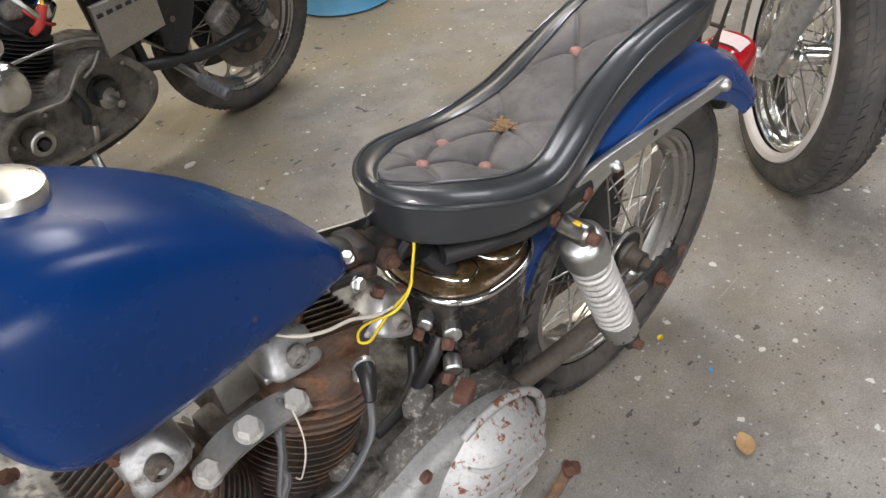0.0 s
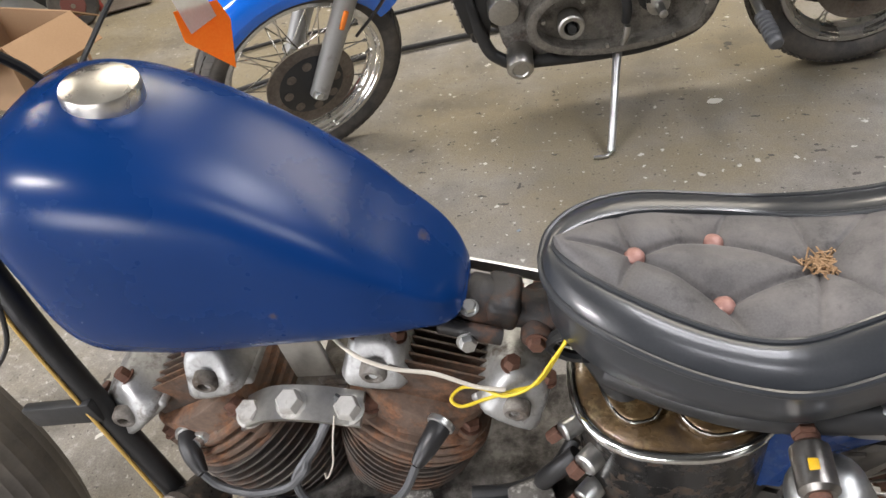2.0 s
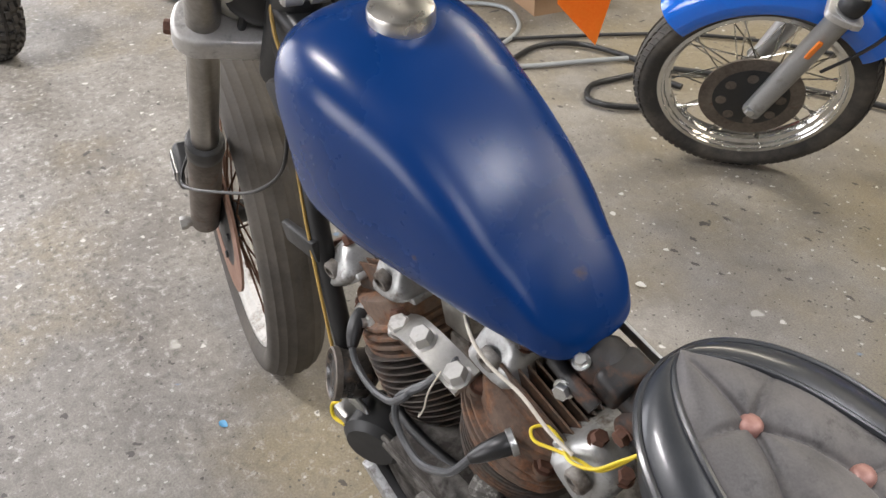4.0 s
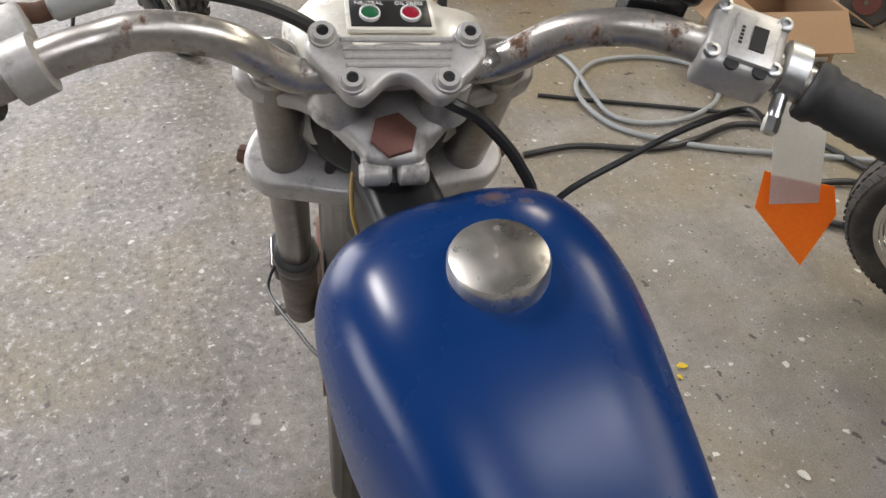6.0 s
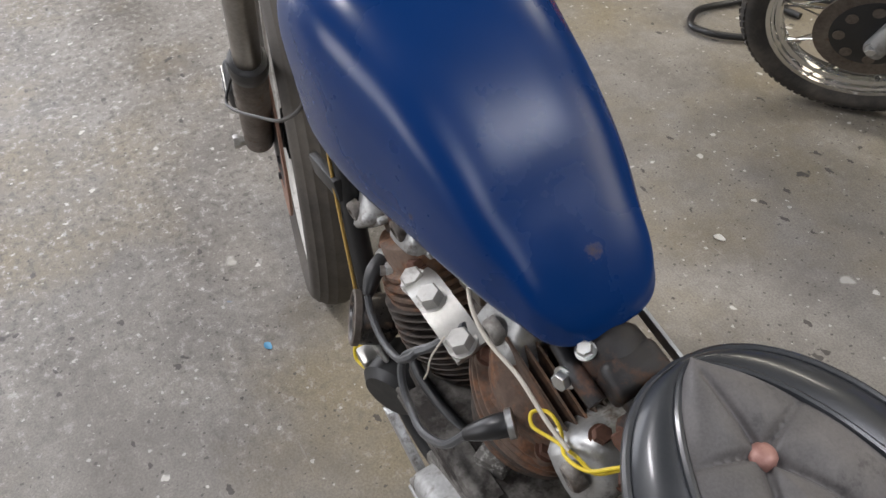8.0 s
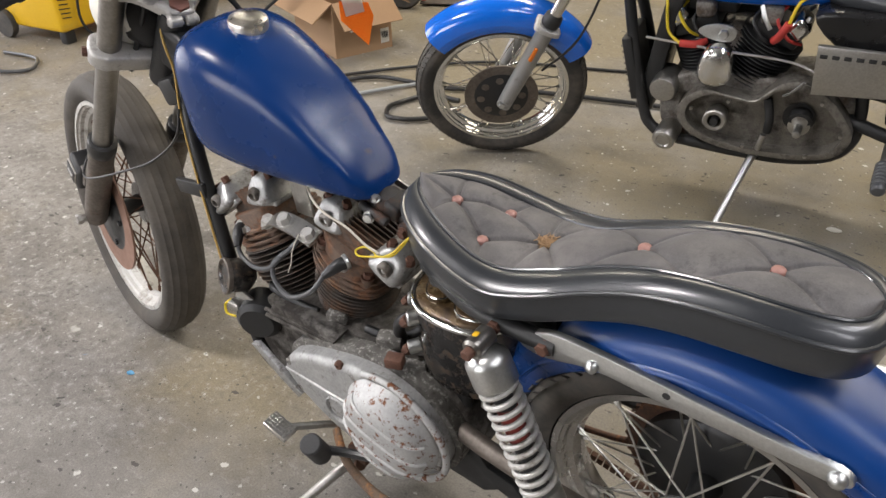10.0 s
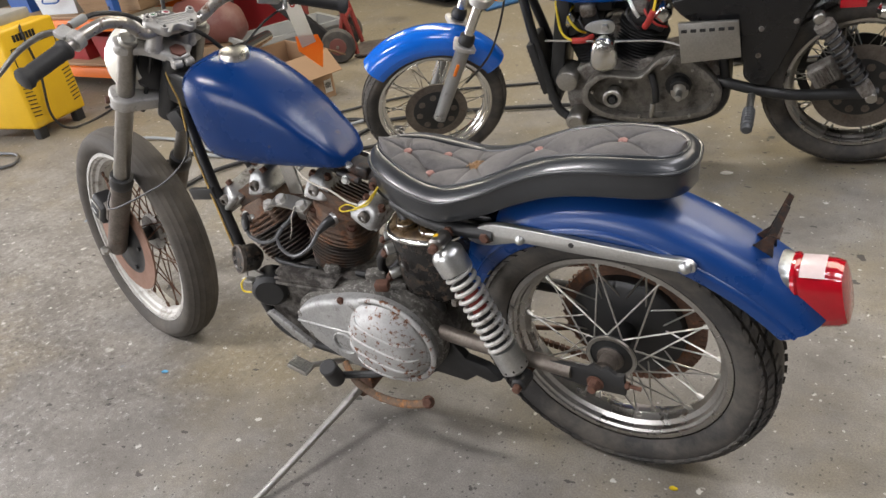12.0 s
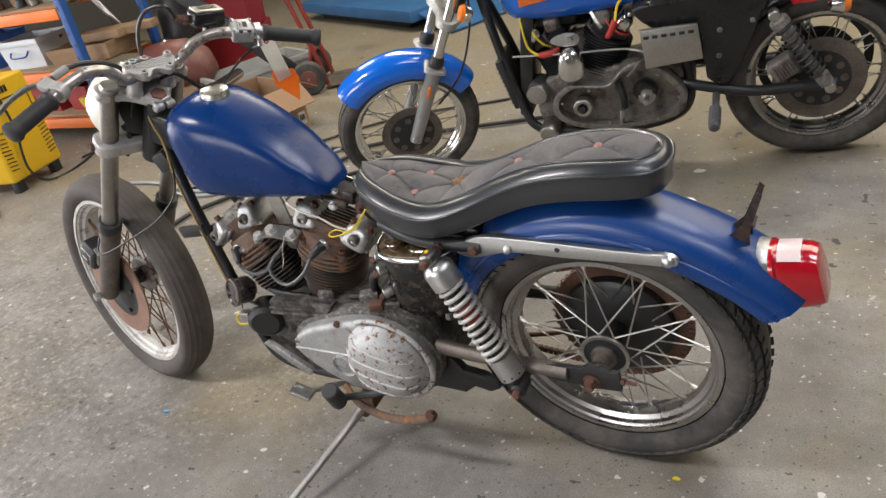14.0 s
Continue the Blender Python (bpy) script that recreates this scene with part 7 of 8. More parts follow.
shape("oil_cooler", lambda b: block(b, (0.030, 0.16, 0.20), Matrix.Translation((-1.000, -0.02, 0.415)) @ Matrix.Rotation(radians(-13), 4, "Y"), 0.006), "black_paint", bike_b, "flat black panel ahead of the engine")
for k in range(9):
    shape("cooler_fin", lambda b: block(b, (0.006, 0.15, 0.004), Matrix.Translation((-1.0166 - 0.0042 * (k - 4), -0.02, 0.411 + 0.018 * (k - 4))) @ Matrix.Rotation(radians(-13), 4, "Y"), 0.001), "dirty_alu", bike_b)
tube_b("backbone", [(-1.05, 0, 0.79), (-0.8, 0, 0.74), (-0.5, 0, 0.66)], 0.024, "black_paint")

# tank with an orange stripe
b = bmesh.new()
rings = []
for x, zt, zb, w in ((-0.985, 0.74, 0.71, 0.02), (-0.975, 0.80, 0.665, 0.07), (-0.94, 0.85, 0.640, 0.105), (-0.86, 0.885, 0.628, 0.125), (-0.76, 0.88, 0.624, 0.125), (-0.66, 0.85, 0.626, 0.11), (-0.57, 0.80, 0.632, 0.085), (-0.50, 0.74, 0.645, 0.055), (-0.47, 0.70, 0.66, 0.02)):
    rings.append(tank_ring(x, zt, zb, w, 36, 2.6))
skin(b, rings)
tank_b = part("fuel_tank", b, "bright_blue", bike_b, "bright blue fuel tank with an orange flash", sharp=60)
shape("orange_flash", lambda b: grid(b, [[V(x, -0.1265 - 0.001 * k + 0.10 * abs(x + 0.80) ** 2.2, z) for k, z in enumerate((0.712 + dz, 0.748 + dz))] for x, dz in zip(np.linspace(-0.90, -0.68, 12), np.linspace(0.0, 0.03, 12))]), "orange_paint", tank_b, "orange painted flash")
shape("seat", lambda b: skin(b, [[V(x, s * w * 0.9 * math.cos(a), z + h * math.sin(a)) for a in np.linspace(0, 2 * math.pi, 24, endpoint=False)] for x, w, z, h, s in ((-0.52, 0.05, 0.68, 0.03, 1), (-0.47, 0.10, 0.685, 0.045, 1), (-0.30, 0.13, 0.68, 0.05, 1), (-0.12, 0.12, 0.70, 0.05, 1), (0.08, 0.10, 0.73, 0.05, 1), (0.16, 0.04, 0.73, 0.03, 1))]), "vinyl", bike_b, "black vinyl seat")
shape("choke_lever", lambda b: tube(b, [(-0.66, -0.13, 0.665), (-0.645, -0.15, 0.64), (-0.628, -0.155, 0.615)], 0.006, 10, 4), "zinc", bike_b)

# engine: crankcase, open primary, V-twin cylinders
C2 = V(-0.725, 0, 0.300)
b = bmesh.new()
plate(b, loop2([(-0.90, 0.26), (-0.90, 0.36), (-0.84, 0.42), (-0.72, 0.44), (-0.58, 0.44), (-0.46, 0.45), (-0.37, 0.40), (-0.34, 0.31), (-0.38, 0.22), (-0.50, 0.19), (-0.72, 0.185), (-0.84, 0.20)], 4), 0.175, left_face(0.09), 0.012, 3, True)
eng_b = part("crankcase", b, "dirty_alu", bike_b, "greasy alloy crankcase")
PR2 = [(-0.840, 0.338), (-0.815, 0.380), (-0.765, 0.408), (-0.690, 0.400), (-0.630, 0.400), (-0.575, 0.455), (-0.520, 0.470), (-0.450, 0.437), (-0.395, 0.380), (-0.366, 0.325), (-0.395, 0.262), (-0.480, 0.232), (-0.600, 0.222), (-0.700, 0.228), (-0.780, 0.250), (-0.830, 0.290)]
b = bmesh.new()
out2 = loop2(PR2, 5)
inn2 = [(-0.60 + (x + 0.60) * 0.90, 0.335 + (z - 0.335) * 0.84) for x, z in out2]
m_l = left_face(0.0)
skin(b, [[m_l @ V(x, z, 0.085) for x, z in out2], [m_l @ V(x, z, 0.140) for x, z in out2], [m_l @ V(x, z, 0.143) for x, z in [(p[0] * 0.35 + q[0] * 0.65, p[1] * 0.35 + q[1] * 0.65) for p, q in zip(inn2, out2)]], [m_l @ V(x, z, 0.142) for x, z in inn2], [m_l @ V(x, z, 0.094) for x, z in inn2]])
prim_b = part("primary_case", b, "dirty_cast", eng_b, "open alloy primary case without its cover")
b = bmesh.new()
lathe(b, [(0.020, 0.09), (0.020, 0.150), (0.030, 0.152), (0.034, 0.148), (0.034, 0.138), (0.030, 0.10)], m_l @ Matrix.Translation((-0.730, 0.318, 0)), 30)
part("crank_seal", b, "dull_steel", prim_b, "steel ring round the crank end")
shape("crank_end", lambda b: rod(b, (-0.730, -0.10, 0.318), (-0.730, -0.158, 0.318), 0.011, seg=16), "black_paint", prim_b)
shape("clutch_opening", lambda b: lathe(b, [(0.042, 0.095), (0.044, 0.100), (0.001, 0.100)], m_l @ Matrix.Translation((-0.510, 0.345, 0)), 36), "black_paint", prim_b)
shape("clutch_shaft", lambda b: lathe(b, [(0.028, 0.10), (0.030, 0.115), (0.018, 0.118), (0.012, 0.122), (0.011, 0.165), (0.007, 0.168)], m_l @ Matrix.Translation((-0.505, 0.325, 0)), 24), "dull_steel", prim_b)
shape("shift_drum", lambda b: lathe(b, [(0.03, 0.10), (0.032, 0.125), (0.022, 0.128), (0.02, 0.10)], m_l @ Matrix.Translation((-0.505, 0.385, 0)) @ Matrix.Rotation(radians(20), 4, "X"), 20), "black_paint", prim_b)
shape("stator_lead", lambda b: tube(b, [(-0.60, -0.105, 0.39), (-0.585, -0.12, 0.34), (-0.585, -0.11, 0.29)], 0.012, 12, 5), "black_paint", prim_b)
shape("case_stay", lambda b: tube(b, [(-0.560, -0.13, 0.420), (-0.540, -0.15, 0.445), (-0.515, -0.155, 0.48)], 0.007, 10, 4, flat=0.5), "cast_alu", prim_b)
for x, z in ((-0.80, 0.345), (-0.64, 0.250), (-0.47, 0.250), (-0.395, 0.33), (-0.46, 0.42), (-0.70, 0.385)):
    shape("case_stud", lambda b: rod(b, (x, -0.140, z), (x, -0.150, z), 0.005, seg=10), "dull_steel", prim_b)


def cylinder_b(sign, name):
    a = V(sign * math.sin(radians(22.5)), 0, math.cos(radians(22.5)))
    p = V(math.cos(radians(22.5)), 0, -sign * math.sin(radians(22.5)))
    m = Matrix(((p.x, 0, a.x, C2.x), (0, 1, 0, 0), (p.z, 0, a.z, C2.z), (0, 0, 0, 1)))
    prof, z = [(0.055, 0.11)], 0.125
    while z < 0.255:
        prof += [(0.054, z), (0.089, z + 0.0007), (0.090, z + 0.0018), (0.089, z + 0.003), (0.054, z + 0.0036)]
        z += 0.0105
    b = bmesh.new()
    lathe(b, prof + [(0.05, 0.262)], m, 40)
    part(name, b, "black_paint", eng_b, "black finned cylinder", sharp=30)
    b = bmesh.new()
    block(b, (0.13, 0.13, 0.05), m @ Matrix.Translation((0, 0, 0.285)), 0.012)
    h = part("cylinder_head", b, "black_paint", eng_b, "black cylinder head")
    for s in (-1, 1):
        b = bmesh.new()
        block(b, (0.055, 0.15, 0.055), m @ Matrix.Translation((s * 0.040, -0.004, 0.325)) @ Matrix.Rotation(radians(s * 16), 4, "Y"), 0.016, 3)
        cv = part("rocker_cover", b, "chrome" if s * sign > 0 else "dirty_alu", h, "polished rocker cover")
        for y in (-0.05, 0.05):
            b = bmesh.new()
            hexa(b, m @ V(s * 0.050, y, 0.350), a, 0.008, 0.010)
            part("cover_bolt", b, "zinc", cv)
    return m


m_rear_b, m_front_b = cylinder_b(1, "rear_cylinder"), cylinder_b(-1, "front_cylinder")
for m, pts in ((m_rear_b, [(0.0, -0.085, 0.275), (0.004, -0.105, 0.30), (0.006, -0.11, 0.345), (0.0, -0.09, 0.40)]), (m_front_b, [(0.02, -0.085, 0.240), (0.0, -0.11, 0.245), (-0.04, -0.115, 0.262), (-0.065, -0.10, 0.31)])):
    tube_b("plug_boot", [m @ V(*q) for q in pts[:3]], 0.011, "red_boot", "red rubber plug boot", 5, 12, eng_b)
    tube_b("plug_lead", [m @ V(*q) for q in pts[2:]] + [m @ V(pts[3][0] + 0.03, -0.06, 0.42), m @ V(pts[3][0] + 0.06, -0.03, 0.40)], 0.0045, "wire_yellow", "yellow plug lead", 6, 8, eng_b)
# dark carburettor, coil and air box between and behind the cylinders
shape("carburettor", lambda b: [block(b, (0.09, 0.10, 0.10), Matrix.Translation((-0.725, 0.03, 0.515)), 0.014, 3), rod(b, (-0.725, -0.045, 0.515), (-0.725, 0.02, 0.515), 0.030, seg=24, edge=0.004)], "dirty_alu", eng_b, "dirty alloy carburettor")
shape("air_box", lambda b: block(b, (0.30, 0.10, 0.24), Matrix.Translation((-0.72, 0.125, 0.52)), 0.03, 3), "black_paint", eng_b, "dark air cleaner housing")
shape("ignition_coil", lambda b: block(b, (0.14, 0.07, 0.055), Matrix.Translation((-0.80, -0.01, 0.625)), 0.010, 3), "black_plastic", eng_b, "black ignition coil")
shape("front_shroud", lambda b: block(b, (0.05, 0.20, 0.40), Matrix.Translation((-0.925, 0.02, 0.47)) @ Matrix.Rotation(radians(10), 4, "Y"), 0.010), "black_paint", eng_b, "flat black regulator shroud")
for k, (px, pz) in enumerate(((-0.86, 0.60), (-0.82, 0.585), (-0.66, 0.60), (-0.60, 0.61))):
    tube_b("wiring", [(px, -0.03, pz + 0.03), (px - 0.02, -0.075, pz), (px + 0.015, -0.09, pz - 0.045), (px + 0.05, -0.06, pz - 0.07)], 0.0045, ("wire_yellow", "cable_black", "cable_black", "red_boot")[k], "loose wiring by the engine", 6, 8, eng_b)
b = bmesh.new()
HC = left_face(-0.125) @ Matrix.Translation((-0.752, 0.485, 0))
rings = []
for s, z in ((0.96, -0.02), (1.0, 0.0), (1.0, 0.016), (0.95, 0.028), (0.8, 0.036), (0.5, 0.041), (0.02, 0.043)):
    rings.append([HC @ V(0.047 * s * (1 - 0.16 * math.sin(a)) * math.copysign(abs(math.cos(a)) ** 0.8, math.cos(a)), 0.062 * s * math.copysign(abs(math.sin(a)) ** 0.8, math.sin(a)), z) for a in [2 * math.pi * k / 40 for k in range(40)]])
skin(b, rings)
part("horn_cover", b, "chrome", eng_b, "chrome horn cover")
shape("horn_bracket", lambda b: plate(b, loop2([(-0.815, 0.575), (-0.79, 0.592), (-0.745, 0.598), (-0.715, 0.585), (-0.72, 0.555), (-0.755, 0.548), (-0.80, 0.560)], 4), 0.006, left_face(-0.115), 0.001), "zinc", eng_b, "plated bracket")
shape("bracket_bolt", lambda b: hexa(b, (-0.745, -0.121, 0.573), (0, -1, 0), 0.014, 0.012, 0.02), "zinc", eng_b)
tube_b("throttle_rod", [(-0.96, -0.11, 0.53), (-0.75, -0.118, 0.522), (-0.56, -0.12, 0.515), (-0.47, -0.14, 0.49)], 0.004, "dull_steel", "", 4, 8)
shape("voltage_regulator", lambda b: lathe(b, [(0.035, 0.0), (0.040, 0.004), (0.040, 0.09), (0.037, 0.096), (0.028, 0.098), (0.001, 0.099)], frame_to((-0.89, -0.03, 0.385), (-0.895, -0.14, 0.375)), 32), "dull_steel", eng_b, "round steel canister")
shape("oil_filter", lambda b: lathe(b, [(0.033, 0.0), (0.035, 0.004), (0.035, 0.07), (0.031, 0.076), (0.022, 0.078), (0.018, 0.074), (0.001, 0.074)], frame_to((-0.861, -0.090, 0.240), (-0.868, -0.167, 0.230)), 32), "dull_steel", eng_b, "round oil filter")
# electrics plate and side panel
b = bmesh.new()
plate(b, [(-0.505, 0.590), (-0.322, 0.590), (-0.310, 0.468), (-0.495, 0.452)], 0.014, left_face(-0.150), 0.003)
pl_b = part("slotted_plate", b, "dull_steel", bike_b, "grey steel side plate with six slots")
for k in range(6):
    b = bmesh.new()
    block(b, (0.018, 0.003, 0.011), Matrix.Translation((-0.486 + 0.0285 * k, -0.1645, 0.563 + 0.0008 * k)), 0.001)
    part("slot", b, "black_paint", pl_b)
b = bmesh.new()
plate(b, loop2([(-0.51, 0.66), (-0.30, 0.665), (-0.12, 0.645), (-0.135, 0.56), (-0.18, 0.44), (-0.235, 0.345), (-0.30, 0.375), (-0.32, 0.46), (-0.50, 0.60)], 3), 0.25, left_face(0.125), 0.012, 3, True)
sp_b = part("side_panel", b, "black_gloss", bike_b, "black battery box and side panel")
for x, z in ((-0.155, 0.565), (-0.255, 0.545), (-0.26, 0.455)):
    shape("panel_screw", lambda b: lathe(b, [(0.009, 0), (0.008, 0.004), (0.001, 0.005)], left_face(-0.125) @ Matrix.Translation((x, z, 0)), 14), "dirty_alu", sp_b)
for side in (-1, 1):
    b = bmesh.new()
    tube(b, [(-0.40, side * 0.07, 0.36), (-0.33, side * 0.105, 0.345), (-0.16, side * 0.115, 0.310), (0.03, side * 0.118, 0.312), (0.10, side * 0.118, 0.312)], 0.019, 12, 6, flat=0.8)
    part("swing_arm", b, "black_paint", bike_b, "black swing arm")
    top_p, bot_p = V(-0.094, side * 0.135, 0.578), V(0.078, side * 0.140, 0.312)
    mm = frame_to(top_p, bot_p)
    ln = (bot_p - top_p).length
    b = bmesh.new()
    lathe(b, [(0.010, 0.012), (0.024, 0.018), (0.030, 0.024), (0.030, 0.045), (0.024, 0.05), (0.016, ln * 0.5), (0.016, ln - 0.06), (0.024, ln - 0.055), (0.022, ln - 0.014), (0.012, ln - 0.008)], mm, 24)
    sk = part("shock_absorber", b, "dirty_alu", bike_b, "shock absorber with a black spring")
    b = bmesh.new()
    tube(b, [mm @ V(0.026 * math.cos(2 * math.pi * k / 16), 0.026 * math.sin(2 * math.pi * k / 16), 0.045 + (ln - 0.105) * k / 144) for k in range(145)], 0.0052, 8)
    part("coil_spring", b, "black_paint", sk)
    b = bmesh.new()
    rod(b, top_p + V(0, 0.02, 0), top_p + V(0, -0.02, 0), 0.017, seg=20, edge=0.003)
    part("shock_eye", b, "dull_steel", sk)
    b = bmesh.new()
    rod(b, bot_p + V(0, 0.02, 0), bot_p + V(0, -0.02, 0), 0.017, seg=20, edge=0.003)
    part("shock_eye", b, "dull_steel", sk)
    b = bmesh.new()
    rod(b, (-0.272, side * 0.095, 0.318), (-0.276, side * 0.205, 0.303), 0.012, seg=14)
    pg = part("foot_peg", b, "dull_steel", bike_b, "folding rubber foot peg")
    b = bmesh.new()
    prof = [(0.012, 0)]
    for k in range(6):
        prof += [(0.020, 0.004 + 0.015 * k), (0.020, 0.013 + 0.015 * k), (0.016, 0.017 + 0.015 * k)]
    prof += [(0.018, 0.098), (0.018, 0.112), (0.013, 0.118), (0.001, 0.119)]
    lathe(b, prof, frame_to((-0.277, side * 0.208, 0.303), (-0.282, side * 0.330, 0.293)), 18)
    part("peg_rubber", b, "wire_grey", pg)
shape("rear_caliper", lambda b: block(b, (0.085, 0.06, 0.075), Matrix.Translation((-0.060, -0.085, 0.372)) @ Matrix.Rotation(radians(-30), 4, "Y"), 0.012, 3), "dirty_alu", bike_b, "finned rear brake caliper")
b = bmesh.new()
for k in range(6):
    block(b, (0.004, 0.008, 0.055), Matrix.Translation((-0.060, -0.085, 0.372)) @ Matrix.Rotation(radians(-30), 4, "Y") @ Matrix.Translation((-0.025 + 0.010 * k, -0.032, 0)))
part("caliper_fins", b, "dirty_alu", bike_b)
b = bmesh.new()
fender_strip(b, (0.053, 0.305), 0.366, 40, 165, fender_section(0.075, 0.03), 36)
bmesh.ops.remove_doubles(b, verts=b.verts, dist=1e-5)
part("rear_fender", b, "black_gloss", bike_b, "black rear mudguard")
shape("tail_lamp", lambda b: block(b, (0.09, 0.06, 0.05), Matrix.Translation((0.0, -0.05, 0.615)), 0.008), "dull_steel", bike_b, "rear lamp bracket")
shape("tail_lens", lambda b: block(b, (0.075, 0.008, 0.030), Matrix.Translation((0.0, -0.083, 0.598)), 0.003), "lens_red", bike_b, "red rear reflector")
shape("rear_signal", lambda b: lathe(b, [(0.008, -0.045), (0.026, -0.035), (0.034, -0.01), (0.034, 0.0)], frame_to((0.105, -0.12, 0.585), (0.135, -0.12, 0.585)), 24), "chrome", bike_b, "chrome turn signal")
shape("rear_signal_lens", lambda b: lathe(b, [(0.033, 0.0), (0.028, 0.018), (0.001, 0.024)], frame_to((0.105, -0.12, 0.585), (0.135, -0.12, 0.585)), 24), "lens_orange", bike_b, "orange signal lens")
shape("rear_sprocket", lambda b: lathe(b, [(0.02, 0.05), (0.10, 0.052), (0.135, 0.056), (0.135, 0.062), (0.09, 0.064), (0.02, 0.066)], Matrix.Translation(AX2) @ Matrix.Rotation(radians(-90), 4, "X"), 36), "black_paint", rear_b)
shape("marked_ring", lambda b: lathe(b, [(0.158, 0.105), (0.188, 0.105), (0.188, 0.108), (0.158, 0.108)], Matrix.Translation(AX2) @ Matrix.Rotation(radians(-90), 4, "X"), 48, close=True), "black_paint", rear_b)
for k in range(6):
    a = radians(56 + 11 * k)
    shape("yellow_mark", lambda b: block(b, (0.026, 0.003, 0.022), Matrix.Translation(AX2) @ Matrix.Rotation(-a, 4, "Y") @ Matrix.Translation((0.173, 0.103, 0)), 0.002), "wire_yellow", rear_b)
# side stand reaching the floor
b = bmesh.new()
tube(b, [(-0.600, -0.10, 0.215), (-0.615, -0.145, 0.198), (-0.640, -0.235, 0.124), (-0.665, -0.321, 0.046)], [0.013, 0.012, 0.010, 0.011], 12, 5)
st_b = part("side_stand", b, "zinc", bike_b, "bright steel side stand")
shape("stand_foot", lambda b: tube(b, [(-0.665, -0.321, 0.046), (-0.681, -0.338, 0.047), (-0.713, -0.334, 0.046)], 0.006, 10, 4, flat=0.8), "zinc", st_b)
shape("stand_spring", lambda b: tube(b, [(-0.60, -0.125, 0.235), (-0.595, -0.15, 0.265), (-0.59, -0.15, 0.30)], 0.009, 10, 4), "dull_steel", st_b)

# ---- other bikes at the edge of the view ----
bike_c = thing("motorcycle", pose(0.814, 0.015, 0.004, -6.4, 0, -135.4), "motorcycle front end with a white-walled chrome wheel", "motorcycle")
wheel(bike_c, "front_wheel", Matrix.Translation((0, 0, 0.315)), 0.324, 0.062, 0.222, "rubber", "chrome", "chrome", "chrome", "road", 40, 0.045, 0.040, True)
for side in (-1, 1):
    shape("fork_leg", lambda b: rod(b, (0.0, side * 0.095, 0.27), (0.34, side * 0.095, 0.92), 0.027, seg=20, edge=0.004), "cast_alu", bike_c, "grey alloy fork leg")
    shape("hub_cover", lambda b: lathe(b, [(0.05, 0.045), (0.052, 0.06), (0.04, 0.075), (0.03, 0.085), (0.001, 0.087)], Matrix.Translation((0, 0, 0.315)) @ Matrix.Rotation(radians(90 * side), 4, "X"), 28), "chrome", bike_c, "chrome hub cover")
    shape("axle_nut", lambda b: hexa(b, (0.0, side * 0.120, 0.315), (0, side, 0), 0.014, 0.012, 0.018), "zinc", bike_c)
dirt = thing("dirt_bike", pose(-3.22, -0.06, 0, 3, 0, 14), "dirt bike with a black knobbly tyre on a thin stand", "dirt bike")
wheel(dirt, "rear_wheel", Matrix.Translation((-0.30, 0, 0.315)), 0.318, 0.052, 0.235, "rubber", "black_paint", "dull_steel", "black_paint", "knob", 36, 0.04, 0.035)
shape("swing_arm", lambda b: tube(b, [(-0.30, -0.09, 0.31), (-0.55, -0.10, 0.33), (-0.85, -0.09, 0.38)], 0.018, 12, 4), "black_paint", dirt)
shape("side_stand", lambda b: tube(b, [(-0.62, -0.11, 0.36), (-0.60, -0.25, 0.20), (-0.575, -0.335, 0.025), (-0.545, -0.345, 0.020)], 0.008, 10, 4), "black_paint", dirt, "thin black side stand")

# ---- yellow welding set ----
welder = thing("welding_machine", pose(-3.73, 1.19, 0, 0, 0, 10), "yellow welding machine cabinet on small black wheels", "welder")
b = bmesh.new()
block(b, (0.50, 0.38, 0.54), Matrix.Translation((-0.25, 0, 0.335)), 0.018, 3)
w_body = part("cabinet", b, "yellow_paint", welder)
for sgn in (-1, 1):
    for k in range(9):
        shape("vent_slot", lambda b: block(b, (0.004, 0.05 + 0.006 * (k % 3), 0.005), Matrix.Translation((0.001, sgn * 0.145, 0.135 + 0.022 * k)) @ Matrix.Rotation(radians(8 * sgn), 4, "X")), "black_paint", w_body)
for z, y, w, h in ((0.50, 0, 0.30, 0.006), (0.34, 0, 0.30, 0.006), (0.42, -0.15, 0.006, 0.165), (0.42, 0.15, 0.006, 0.165)):
    shape("printed_line", lambda b: block(b, (0.003, w, h), Matrix.Translation((0.001, y, z))), "black_paint", w_body)
for k in range(7):
    shape("printed_bar", lambda b: block(b, (0.003, 0.016, 0.036), Matrix.Translation((0.0012, -0.105 + 0.022 * k, 0.548))), "black_paint", w_body)
for sgn in (-1, 1):
    shape("foot", lambda b: block(b, (0.05, 0.06, 0.07), Matrix.Translation((-0.04, sgn * 0.14, 0.035)), 0.006), "black_plastic", welder)
    shape("wheel", lambda b: lathe(b, [(0.03, -0.02), (0.07, -0.018), (0.075, 0.0), (0.07, 0.018), (0.03, 0.02)], Matrix.Translation((-0.42, sgn * 0.20, 0.075)) @ Matrix.Rotation(radians(90), 4, "X"), 28), "rubber", welder, "black wheel")
shape("top_panel", lambda b: block(b, (0.30, 0.34, 0.06), Matrix.Translation((-0.28, 0, 0.63)), 0.012), "grey_plastic", welder)
